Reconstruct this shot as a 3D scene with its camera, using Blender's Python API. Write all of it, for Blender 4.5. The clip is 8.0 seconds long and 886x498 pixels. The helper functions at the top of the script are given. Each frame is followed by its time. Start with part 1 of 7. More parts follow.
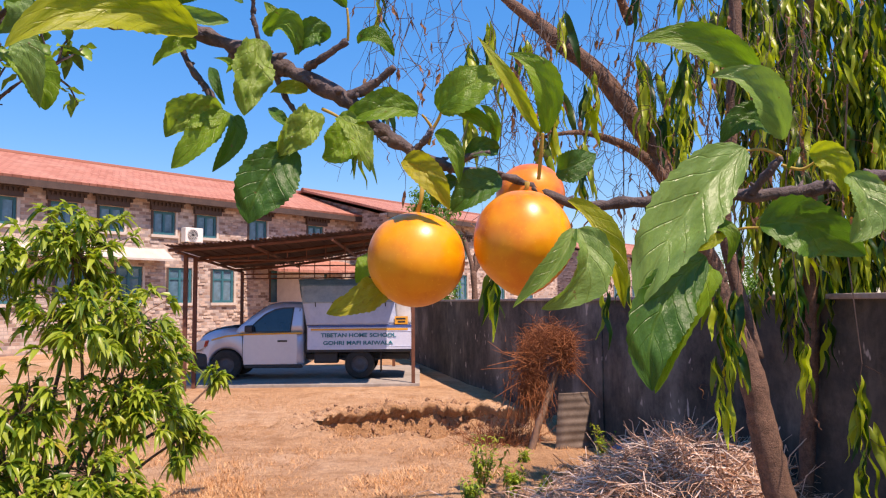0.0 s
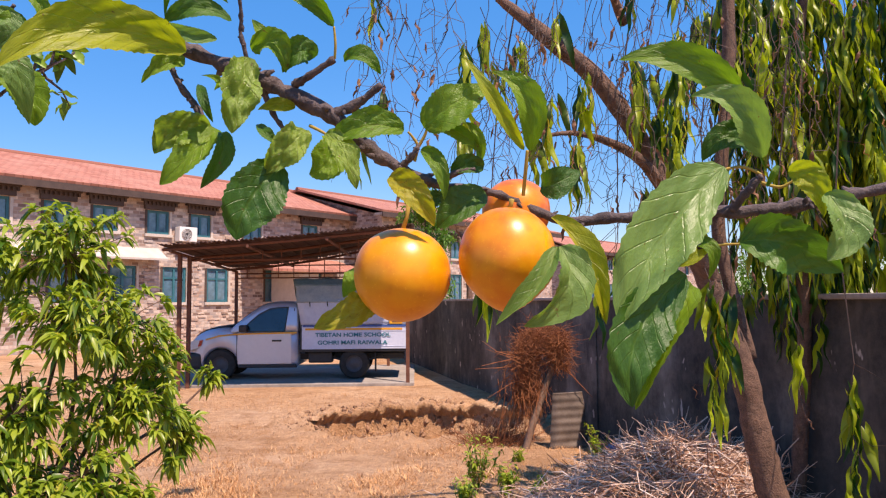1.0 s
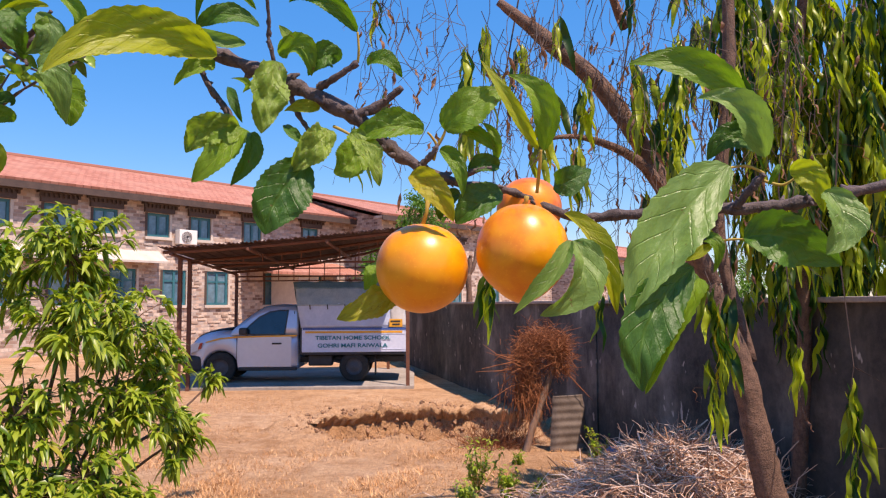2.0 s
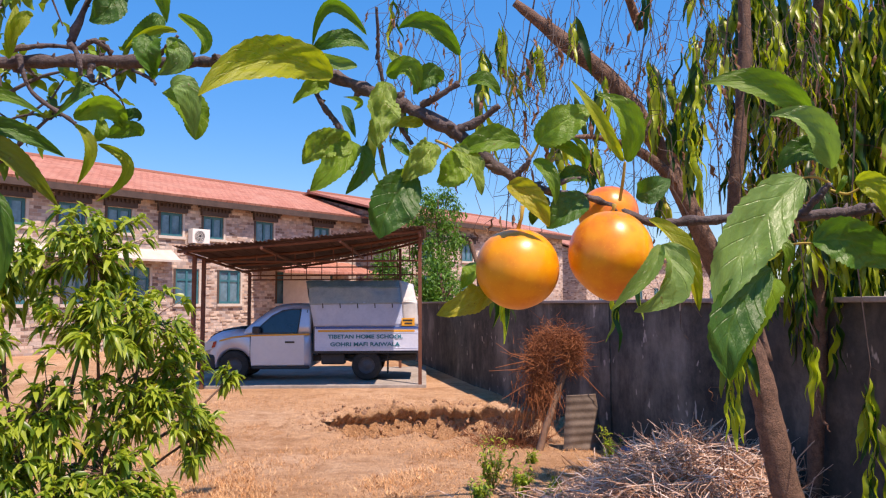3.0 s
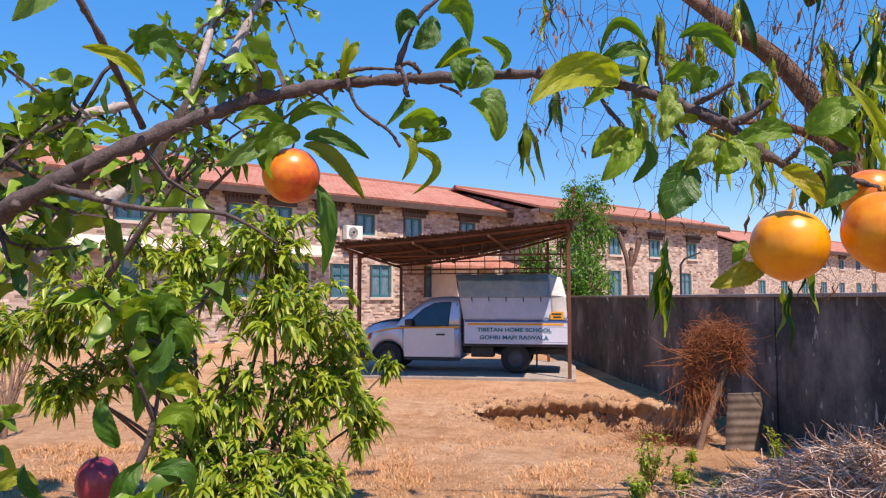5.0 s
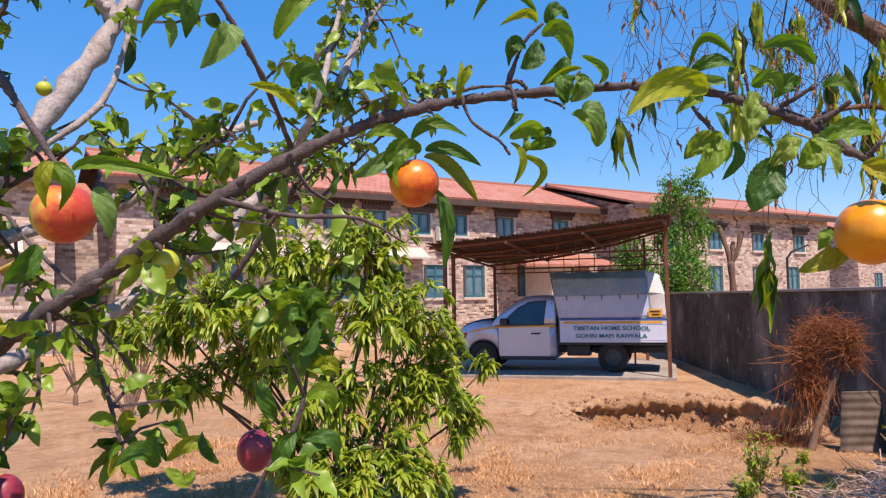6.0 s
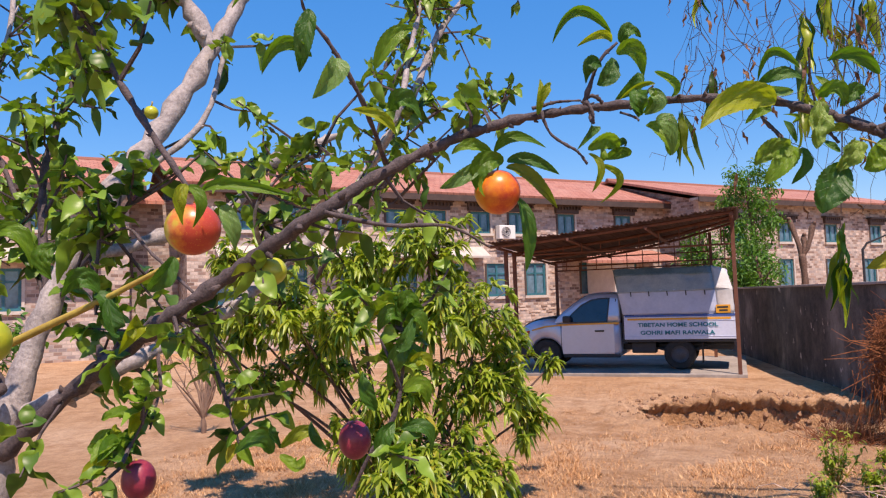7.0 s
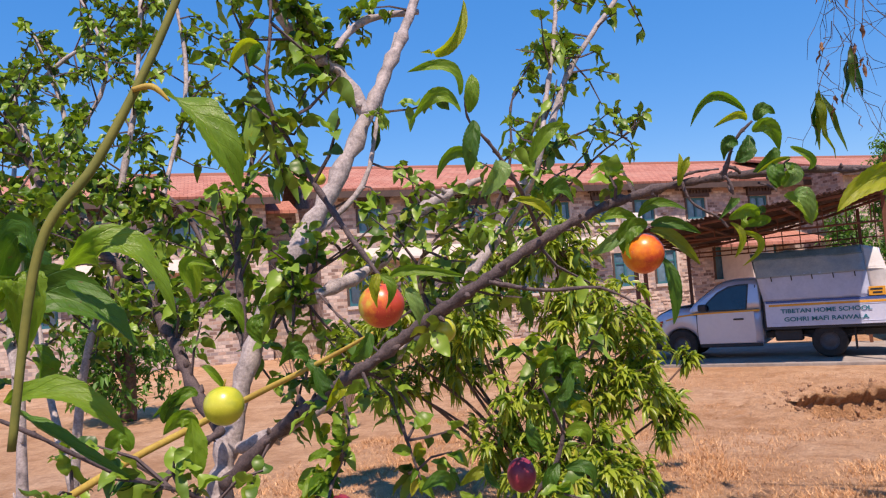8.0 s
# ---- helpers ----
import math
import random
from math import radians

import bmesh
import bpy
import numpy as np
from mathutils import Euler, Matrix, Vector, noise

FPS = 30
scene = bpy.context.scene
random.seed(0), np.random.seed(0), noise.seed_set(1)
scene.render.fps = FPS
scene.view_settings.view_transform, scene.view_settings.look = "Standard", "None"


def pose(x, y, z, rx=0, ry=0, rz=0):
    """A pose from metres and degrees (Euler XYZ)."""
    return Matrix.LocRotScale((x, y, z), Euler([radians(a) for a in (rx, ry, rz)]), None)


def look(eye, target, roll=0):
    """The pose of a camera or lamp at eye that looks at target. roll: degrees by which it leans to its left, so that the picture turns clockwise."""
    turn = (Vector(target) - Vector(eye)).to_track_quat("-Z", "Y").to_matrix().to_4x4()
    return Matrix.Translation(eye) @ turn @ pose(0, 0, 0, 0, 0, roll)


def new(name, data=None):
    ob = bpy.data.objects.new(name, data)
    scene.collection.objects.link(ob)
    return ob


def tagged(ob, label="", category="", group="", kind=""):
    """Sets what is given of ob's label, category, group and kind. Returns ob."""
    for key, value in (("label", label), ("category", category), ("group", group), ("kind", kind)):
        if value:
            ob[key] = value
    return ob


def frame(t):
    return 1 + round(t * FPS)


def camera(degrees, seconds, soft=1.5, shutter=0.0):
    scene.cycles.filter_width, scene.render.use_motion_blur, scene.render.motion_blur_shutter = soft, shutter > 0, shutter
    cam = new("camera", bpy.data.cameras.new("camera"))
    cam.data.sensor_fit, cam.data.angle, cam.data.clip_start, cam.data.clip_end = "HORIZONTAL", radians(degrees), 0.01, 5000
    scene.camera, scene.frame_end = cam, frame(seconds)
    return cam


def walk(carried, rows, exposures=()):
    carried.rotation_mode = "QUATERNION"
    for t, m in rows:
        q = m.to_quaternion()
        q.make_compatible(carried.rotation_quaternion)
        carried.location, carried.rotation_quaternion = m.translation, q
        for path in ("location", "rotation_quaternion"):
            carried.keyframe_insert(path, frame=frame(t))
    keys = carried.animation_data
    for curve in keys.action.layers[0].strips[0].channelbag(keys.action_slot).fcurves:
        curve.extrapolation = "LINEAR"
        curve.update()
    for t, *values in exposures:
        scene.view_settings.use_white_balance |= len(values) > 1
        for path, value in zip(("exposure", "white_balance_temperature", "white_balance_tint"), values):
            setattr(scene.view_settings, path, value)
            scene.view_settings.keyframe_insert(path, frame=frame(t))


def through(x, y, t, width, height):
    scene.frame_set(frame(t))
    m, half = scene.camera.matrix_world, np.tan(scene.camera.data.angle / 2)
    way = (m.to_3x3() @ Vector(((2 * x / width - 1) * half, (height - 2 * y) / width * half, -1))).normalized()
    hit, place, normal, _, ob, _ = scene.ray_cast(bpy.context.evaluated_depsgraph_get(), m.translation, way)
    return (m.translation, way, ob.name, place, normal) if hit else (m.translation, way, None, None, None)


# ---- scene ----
cam = camera(61.7, 8.0, 1.2)
PATH = [
    (0, (0.006, 0.053, 1.704), (0.066, 2.047, 1.845), -0.4),
    (0.5, (0.016, 0.056, 1.707), (0.092, 2.05, 1.844), -0.6),
    (1, (0.01, 0.048, 1.711), (0.084, 2.042, 1.85), -0.4),
    (2.5, (-0.016, 0.018, 1.704), (0.058, 2.011, 1.854), -0.3),
    (3, (-0.044, -0.004, 1.705), (0.003, 1.991, 1.851), -0.2),
    (3.5, (-0.059, -0.026, 1.702), (-0.068, 1.969, 1.842), 0.1),
    (4, (-0.085, -0.048, 1.7), (-0.171, 1.945, 1.838), 0.2),
    (4.5, (-0.104, -0.057, 1.701), (-0.299, 1.929, 1.836), 0.1),
    (5, (-0.123, -0.081, 1.692), (-0.462, 1.885, 1.823), -0.0),
    (6.5, (-0.122, -0.189, 1.684), (-0.787, 1.692, 1.819), -1.4),
    (7, (-0.126, -0.215, 1.686), (-0.859, 1.641, 1.82), -1.8),
    (7.5, (-0.122, -0.25, 1.717), (-0.958, 1.561, 1.848), -2.7),
    (8, (-0.112, -0.313, 1.753), (-1.143, 1.396, 1.887), -4.2),
]
walk(cam, [(t, look(e, g, r)) for t, e, g, r in PATH], ((0.0, 0.54, 7350, 27), (3.0, 0.50, 7150, 25), (5.0, 0.48, 7050, 23), (6.5, 0.39, 7050, 25), (8.0, 0.31, 7050, 27)))

# ---- light ----
SUN = Vector((0.34, -0.40, 1.0)).normalized()
world = bpy.data.worlds.new("sky")
scene.world = world
world.use_nodes = True
wn = world.node_tree.nodes
sky = wn.new("ShaderNodeTexSky")
sky.sky_type = "NISHITA"
sky.sun_disc = False
sky.sun_elevation = math.asin(SUN.z)
sky.sun_rotation = math.atan2(SUN.x, SUN.y)
sky.altitude = 300
sky.air_density = 1.3
sky.dust_density = 0.0
sky.ozone_density = 4.0
vivid = wn.new("ShaderNodeHueSaturation")
vivid.inputs["Hue"].default_value = 0.507
vivid.inputs["Saturation"].default_value = 1.46
world.node_tree.links.new(sky.outputs[0], vivid.inputs["Color"])
even = wn.new("ShaderNodeMix")
even.data_type = "RGBA"
even.inputs[0].default_value = 0.42
even.inputs[7].default_value = (0.55, 2.45, 5.8, 1.0)
world.node_tree.links.new(vivid.outputs[0], even.inputs[6])
world.node_tree.links.new(even.outputs[2], wn["Background"].inputs[0])
wn["Background"].inputs[1].default_value = 0.128
sun_data = bpy.data.lights.new("sun", "SUN")
sun_data.energy = 5.0
sun_data.angle = radians(0.53)
sun_data.color = (1.0, 0.91, 0.78)
sun = new("sun", sun_data)
sun.matrix_world = look(SUN * 50, (0, 0, 0))

# ---- materials ----


class Nodes:
    """Short hand for one material's node tree."""

    def __init__(self, name, rough=0.7, metal=0.0):
        self.mat = bpy.data.materials.new(name)
        self.mat.use_nodes = True
        self.t = self.mat.node_tree
        self.p = self.t.nodes["Principled BSDF"]
        self.p.inputs["Roughness"].default_value = rough
        self.p.inputs["Metallic"].default_value = metal

    def n(self, kind, **values):
        node = self.t.nodes.new("ShaderNode" + kind)
        for k, v in values.items():
            node.inputs[1 if k == "Value_001" else k.replace("_", " ")].default_value = v
        return node

    def link(self, a, b):
        self.t.links.new(a, b)

    def coords(self, space="Object", scale=(1, 1, 1), turn=(0, 0, 0)):
        c, m = self.n("TexCoord"), self.n("Mapping")
        m.inputs["Scale"].default_value = scale
        m.inputs["Rotation"].default_value = turn
        self.link(c.outputs[space], m.inputs[0])
        return m.outputs[0]

    def noise(self, where, scale, detail=4, rough=0.6):
        t = self.n("TexNoise", Scale=scale, Detail=detail, Roughness=rough)
        self.link(where, t.inputs["Vector"])
        return t.outputs[0]

    def ramp(self, fac, stops):
        r = self.n("ValToRGB")
        e = r.color_ramp.elements
        while len(e) < len(stops):
            e.new(0.5)
        for el, (at, col) in zip(e, stops):
            el.position, el.color = at, (*col, 1)
        self.link(fac, r.inputs[0])
        return r.outputs[0]

    def mix(self, fac, a, b, how="MIX"):
        m = self.t.nodes.new("ShaderNodeMix")
        m.data_type, m.blend_type = "RGBA", how
        for sock, v in ((m.inputs[0], fac), (m.inputs[6], a), (m.inputs[7], b)):
            if isinstance(v, (int, float)):
                sock.default_value = v
            elif isinstance(v, tuple):
                sock.default_value = (*v, 1)
            else:
                self.link(v, sock)
        return m.outputs[2]

    def rand(self):
        return self.n("ObjectInfo").outputs["Random"]

    def island(self):
        return self.n("NewGeometry").outputs["Random Per Island"]

    def bump(self, height, strength=0.4, dist=0.01):
        b = self.n("Bump", Strength=strength, Distance=dist)
        self.link(height, b.inputs["Height"])
        self.link(b.outputs[0], self.p.inputs["Normal"])

    def color(self, out):
        self.link(out, self.p.inputs["Base Color"])
        return self


def rough_paint(name, a, b, scale=6.0, rough=0.6, metal=0.0, bump=0.3, dist=0.004, space="Object", spread=0.25):
    """Two tones mottled at two scales, with a fine relief."""
    m = Nodes(name, rough, metal)
    w = m.coords(space)
    big, fine = m.noise(w, scale, 5), m.noise(w, scale * 9, 3)
    c = m.ramp(big, ((0.5 - spread, a), (0.5 + spread, b)))
    m.color(m.mix(0.35, c, m.ramp(fine, ((0.3, a), (0.7, b)))))
    m.bump(m.noise(w, scale * 12, 4), bump, dist)
    return m.mat


def ground_material():
    m = Nodes("dry_earth", 0.95)
    w = m.coords()
    patch = m.ramp(m.noise(w, 0.45, 6, 0.6), ((0.36, (0.44, 0.22, 0.095)), (0.5, (0.66, 0.39, 0.21)), (0.62, (0.80, 0.55, 0.36))))
    straw = m.ramp(m.noise(w, 9.0, 6, 0.7), ((0.35, (0.32, 0.155, 0.065)), (0.53, (0.64, 0.37, 0.19)), (0.72, (0.80, 0.54, 0.32))))
    c = m.mix(0.5, patch, straw)
    clod = m.noise(w, 38.0, 5, 0.7)
    c = m.mix(0.35, c, m.ramp(clod, ((0.3, (0.22, 0.11, 0.05)), (0.7, (0.62, 0.38, 0.21)))))
    c = m.mix(m.ramp(m.noise(w, 2.4, 7, 0.72), ((0.48, (0, 0, 0)), (0.64, (0.75, 0.75, 0.75)))), c, (0.36, 0.175, 0.07))
    m.color(c)
    m.bump(m.noise(w, 14.0, 8, 0.75), 1.0, 0.08)
    return m.mat


def stone_material(name, light=1.0, row=0.13, width=0.28):
    m = Nodes(name, 0.85)
    w = m.coords("UV")
    warp = m.n("TexNoise", Scale=1.4, Detail=2)
    m.link(w, warp.inputs["Vector"])
    add = m.n("VectorMath")
    add.operation = "MULTIPLY_ADD"
    m.link(warp.outputs[1], add.inputs[0])
    add.inputs[1].default_value = (0.05, 0.05, 0)
    m.link(w, add.inputs[2])
    b = m.n("TexBrick", Scale=1.0, Mortar_Size=0.012, Bias=0.0, Brick_Width=width, Row_Height=row)
    b.inputs["Color1"].default_value = (0, 0, 0, 1)
    b.inputs["Color2"].default_value = (1, 1, 1, 1)
    b.inputs["Mortar"].default_value = (0.5, 0.5, 0.5, 1)
    m.link(add.outputs[0], b.inputs["Vector"])
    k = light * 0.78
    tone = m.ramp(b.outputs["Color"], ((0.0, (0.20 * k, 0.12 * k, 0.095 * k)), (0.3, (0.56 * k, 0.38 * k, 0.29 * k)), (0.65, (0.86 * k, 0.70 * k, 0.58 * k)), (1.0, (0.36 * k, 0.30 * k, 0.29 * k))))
    tone = m.mix(m.ramp(m.noise(w, 5.0, 5), ((0.4, (0, 0, 0)), (0.75, (0.6, 0.6, 0.6)))), tone, (0.28 * k, 0.21 * k, 0.17 * k))
    m.color(m.mix(b.outputs["Fac"], tone, (0.52 * k, 0.43 * k, 0.36 * k)))
    inv = m.n("Invert")
    m.link(b.outputs["Fac"], inv.inputs["Color"])
    m.bump(inv.outputs[0], 0.6, 0.03)
    return m.mat


def tile_material():
    m = Nodes("clay_roof_tile", 0.8)
    w = m.coords("UV")
    b = m.n("TexBrick", Scale=1.0, Mortar_Size=0.02, Brick_Width=0.3, Row_Height=0.3)
    b.inputs["Color1"].default_value = (0.2, 0.2, 0.2, 1)
    b.inputs["Color2"].default_value = (0.9, 0.9, 0.9, 1)
    b.inputs["Mortar"].default_value = (0.0, 0.0, 0.0, 1)
    m.link(w, b.inputs["Vector"])
    c = m.ramp(b.outputs["Color"], ((0.0, (0.25, 0.085, 0.052)), (0.3, (0.37, 0.14, 0.088)), (0.9, (0.46, 0.195, 0.132))))
    c = m.mix(m.ramp(m.noise(w, 0.7, 6), ((0.45, (0, 0, 0)), (0.7, (0.55, 0.55, 0.55)))), c, (0.46, 0.25, 0.18))
    m.color(c)
    m.bump(b.outputs["Color"], 0.5, 0.03)
    return m.mat


def old_wall_material():
    """Blackened cement render: cloudy stains, drips from the coping and pale scars."""
    m = Nodes("weathered_cement", 0.9)
    w = m.coords()
    cloudy = m.noise(m.coords("Object", (1.0, 1.0, 0.7)), 0.75, 8, 0.68)
    c = m.ramp(cloudy, ((0.38, (0.018, 0.017, 0.016)), (0.52, (0.062, 0.056, 0.050)), (0.66, (0.23, 0.205, 0.18))))
    c = m.mix(m.ramp(m.noise(w, 4.0, 8, 0.75), ((0.45, (0, 0, 0)), (0.70, (0.55, 0.55, 0.55)))), c, (0.15, 0.125, 0.10))
    drip = m.ramp(m.noise(m.coords("Object", (2.0, 2.0, 0.45)), 1.3, 5, 0.6), ((0.60, (0, 0, 0)), (0.76, (0.4, 0.4, 0.4))))
    c = m.mix(drip, c, (0.27, 0.225, 0.18))
    scar = m.ramp(m.noise(m.coords("Object", (3.0, 3.0, 1.6)), 1.7, 3, 0.5), ((0.665, (0, 0, 0)), (0.685, (1, 1, 1))))
    c = m.mix(scar, c, (0.40, 0.35, 0.31))
    m.color(c)
    m.bump(m.noise(w, 22.0, 6, 0.7), 0.6, 0.01)
    return m.mat


def leaf_material(name, deep, fresh, back, through=0.45, rough=0.38, per_island=False, veins=True, old=(0.42, 0.36, 0.03), bump=0.5, dark=0.0):
    m = Nodes(name, rough)
    m.p.inputs["Specular IOR Level"].default_value = 0.45
    pick = m.island() if per_island else m.rand()
    c = m.ramp(pick, ((dark, deep), (0.55 + dark * 0.5, fresh), (0.94, fresh), (1.0, old)))
    uv = m.n("UVMap")
    if veins:
        sep = m.n("SeparateXYZ")
        m.link(uv.outputs[0], sep.inputs[0])
        dist = m.n("Math", Value_001=0.5)
        dist.operation = "SUBTRACT"
        m.link(sep.outputs[0], dist.inputs[0])
        ab = m.n("Math")
        ab.operation = "ABSOLUTE"
        m.link(dist.outputs[0], ab.inputs[0])
        rib = m.ramp(ab.outputs[0], ((0.012, (1, 1, 1)), (0.04, (0, 0, 0))))
        # side veins climb away from the midrib
        slant = m.n("Math", Value_001=-0.55)
        slant.operation = "MULTIPLY_ADD"
        m.link(ab.outputs[0], slant.inputs[0])
        m.link(sep.outputs[1], slant.inputs[2])
        saw = m.n("Math", Value_001=13.0)
        saw.operation = "MULTIPLY"
        m.link(slant.outputs[0], saw.inputs[0])
        pp = m.n("Math", Value_001=1.0)
        pp.operation = "PINGPONG"
        m.link(saw.outputs[0], pp.inputs[0])
        side = m.ramp(pp.outputs[0], ((0.0, (0.75, 0.75, 0.75)), (0.11, (0, 0, 0))))
        vein = m.mix(1.0, rib, side, "LIGHTEN")
        blot = m.noise(uv.outputs[0], 7.0, 5, 0.7)
        c = m.mix(0.3, c, m.ramp(blot, ((0.3, tuple(0.5 * v for v in deep)), (0.7, tuple(1.2 * v for v in fresh)))))
        c = m.mix(m.mix(1.0, vein, (0.11, 0.11, 0.11), "MULTIPLY"), c, back)
        spots = m.ramp(m.noise(m.coords("Object"), 330.0, 2), ((0.70, (0, 0, 0)), (0.74, (0.8, 0.8, 0.8))))
        c = m.mix(spots, c, (0.16, 0.09, 0.03))
        m.bump(m.mix(0.72, m.mix(1.0, (1, 1, 1), vein, "SUBTRACT"), blot), min(1.0, bump * 1.5), 0.0016)
    m.color(c)
    tr = m.n("BsdfTranslucent")
    m.link(m.mix(1.0, c, (1.25, 1.3, 0.5), "MULTIPLY"), tr.inputs[0])
    sh = m.n("MixShader", Fac=through)
    m.link(m.p.outputs[0], sh.inputs[1])
    m.link(tr.outputs[0], sh.inputs[2])
    m.link(sh.outputs[0], m.t.nodes["Material Output"].inputs[0])
    return m.mat


def bark_material(name, dark, light, scale=60.0, ring=0.0, dist=0.004):
    m = Nodes(name, 0.8)
    w = m.coords()
    big, fine = m.noise(w, scale, 6, 0.7), m.noise(w, scale * 5, 4, 0.7)
    c = m.ramp(m.mix(0.4, big, fine), ((0.32, dark), (0.66, light)))
    m.color(c)
    m.bump(m.mix(0.5, big, fine), 0.8, dist)
    return m.mat


def glass_material(name, tint):
    m = Nodes(name, 0.05)
    m.p.inputs["Base Color"].default_value = (*tint, 1)
    m.p.inputs["Specular IOR Level"].default_value = 0.8
    w = m.coords()
    m.color(m.mix(m.ramp(m.noise(w, 2.5, 3), ((0.35, (0, 0, 0)), (0.65, (1, 1, 1)))), tuple(0.6 * v for v in tint), tint))
    return m.mat


EARTH = ground_material()
STONE = stone_material("coursed_stone")
# same stone darkened: shade put into the colour of side, back and link walls
STONE_SHADED = stone_material("coursed_stone_shaded", 0.8)
TILE = tile_material()
CEMENT_OLD = old_wall_material()
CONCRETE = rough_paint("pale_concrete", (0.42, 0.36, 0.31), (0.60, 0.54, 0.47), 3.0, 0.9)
CONCRETE_CAP = rough_paint("stained_concrete", (0.16, 0.13, 0.12), (0.42, 0.36, 0.32), 2.5, 0.9)
SLAB = rough_paint("oil_stained_concrete", (0.17, 0.145, 0.125), (0.42, 0.37, 0.32), 1.3, 0.9)
DARK_TRIM_AND_SHADE = rough_paint("dark_timber_and_reveal_shade", (0.035, 0.022, 0.018), (0.10, 0.065, 0.05), 3.0, 0.7)
TEAL = rough_paint("teal_paint", (0.012, 0.10, 0.13), (0.03, 0.17, 0.20), 4.0, 0.5)
PANE = glass_material("curtained_glass", (0.11, 0.22, 0.30))
RUST = rough_paint("rusted_steel", (0.08, 0.030, 0.018), (0.21, 0.080, 0.045), 7.0, 0.85)
RUST_SHEET = rough_paint("rusted_sheet", (0.030, 0.013, 0.010), (0.105, 0.042, 0.026), 2.6, 0.85, bump=0.6)
ZINC = rough_paint("corrugated_zinc", (0.075, 0.05, 0.036), (0.21, 0.16, 0.125), 7.0, 0.7, 0.1)
TRUCK_SILVER = rough_paint("silver_car_paint", (0.44, 0.48, 0.60), (0.54, 0.57, 0.68), 1.2, 0.30, 0.45, 0.02)
TRUCK_WHITE = rough_paint("dusty_white_panel", (0.50, 0.55, 0.70), (0.68, 0.72, 0.84), 2.0, 0.45, 0.0, 0.05)
BLACK = rough_paint("black_plastic_and_bonnet_shade", (0.012, 0.013, 0.016), (0.035, 0.036, 0.04), 8.0, 0.55)
RUBBER = rough_paint("tyre_rubber", (0.015, 0.014, 0.014), (0.05, 0.045, 0.04), 12.0, 0.9)
CHROME = rough_paint("bright_metal", (0.55, 0.55, 0.57), (0.75, 0.75, 0.77), 4.0, 0.25, 0.9, 0.02)
# rim colour darkened to hold the shade beneath the truck
RIM_STEEL = rough_paint("shade_dark_steel_rim", (0.04, 0.04, 0.045), (0.11, 0.11, 0.12), 6.0, 0.6, 0.3)
CAR_GLASS = glass_material("dark_car_glass", (0.015, 0.03, 0.05))
TARP_GREEN = rough_paint("faded_green_tarpaulin", (0.07, 0.125, 0.14), (0.18, 0.26, 0.27), 3.0, 0.7)
TARP_FADED = rough_paint("faded_blue_green_tarpaulin", (0.17, 0.23, 0.26), (0.33, 0.39, 0.42), 3.0, 0.7)
# one canvas in two tones: shade greys the side, sunlight pales the tail end
TARP_SHADED = rough_paint("shade_grey_tarpaulin", (0.36, 0.42, 0.56), (0.54, 0.59, 0.72), 2.2, 0.7)
TARP_SUNLIT = rough_paint("sunlit_tarpaulin", (0.44, 0.43, 0.41), (0.62, 0.60, 0.57), 2.5, 0.7)
YELLOW = rough_paint("yellow_stripe", (0.70, 0.30, 0.02), (0.80, 0.40, 0.04), 4.0, 0.5)
BLUE_STRIPE = rough_paint("blue_stripe", (0.03, 0.08, 0.28), (0.05, 0.12, 0.36), 4.0, 0.5)
LETTER = rough_paint("teal_lettering", (0.0, 0.15, 0.20), (0.01, 0.21, 0.27), 4.0, 0.5)
LAMP_RED = rough_paint("red_lens", (0.35, 0.02, 0.01), (0.5, 0.04, 0.02), 4.0, 0.2)
LAMP_CLEAR = rough_paint("clear_lens", (0.5, 0.5, 0.5), (0.7, 0.7, 0.7), 4.0, 0.1)
AC_WHITE = rough_paint("ivory_enamel", (0.68, 0.66, 0.62), (0.80, 0.78, 0.74), 3.0, 0.5)
STONE_PIECE = Nodes("single_stone", 0.85)
STONE_PIECE.color(STONE_PIECE.mix(0.4, STONE_PIECE.ramp(STONE_PIECE.rand(), ((0.0, (0.20, 0.13, 0.10)), (0.35, (0.44, 0.31, 0.24)), (0.7, (0.60, 0.49, 0.40)), (1.0, (0.30, 0.26, 0.25)))), STONE_PIECE.ramp(STONE_PIECE.noise(STONE_PIECE.coords(), 9.0, 5), ((0.3, (0.26, 0.18, 0.14)), (0.7, (0.60, 0.48, 0.39))))))
STONE_PIECE.bump(STONE_PIECE.noise(STONE_PIECE.coords(), 30.0, 5), 0.7, 0.02)
STONE_PIECE = STONE_PIECE.mat
TWIG_RED = rough_paint("dry_red_twig", (0.12, 0.034, 0.010), (0.36, 0.125, 0.042), 20.0, 0.9)
STICK = rough_paint("weathered_stick", (0.13, 0.075, 0.05), (0.30, 0.19, 0.13), 14.0, 0.9)
TWIG_GREY = Nodes("dry_grey_twig", 0.9)
TWIG_GREY.color(TWIG_GREY.ramp(TWIG_GREY.island(), ((0.0, (0.34, 0.16, 0.08)), (0.4, (0.54, 0.34, 0.23)), (0.8, (0.68, 0.51, 0.41)), (1.0, (0.82, 0.69, 0.60)))))
TWIG_GREY = TWIG_GREY.mat
STRAW = Nodes("straw_blade", 0.9)
STRAW.color(STRAW.ramp(STRAW.island(), ((0.0, (0.36, 0.15, 0.05)), (0.6, (0.58, 0.31, 0.13)), (1.0, (0.76, 0.50, 0.27)))))
STRAW = STRAW.mat

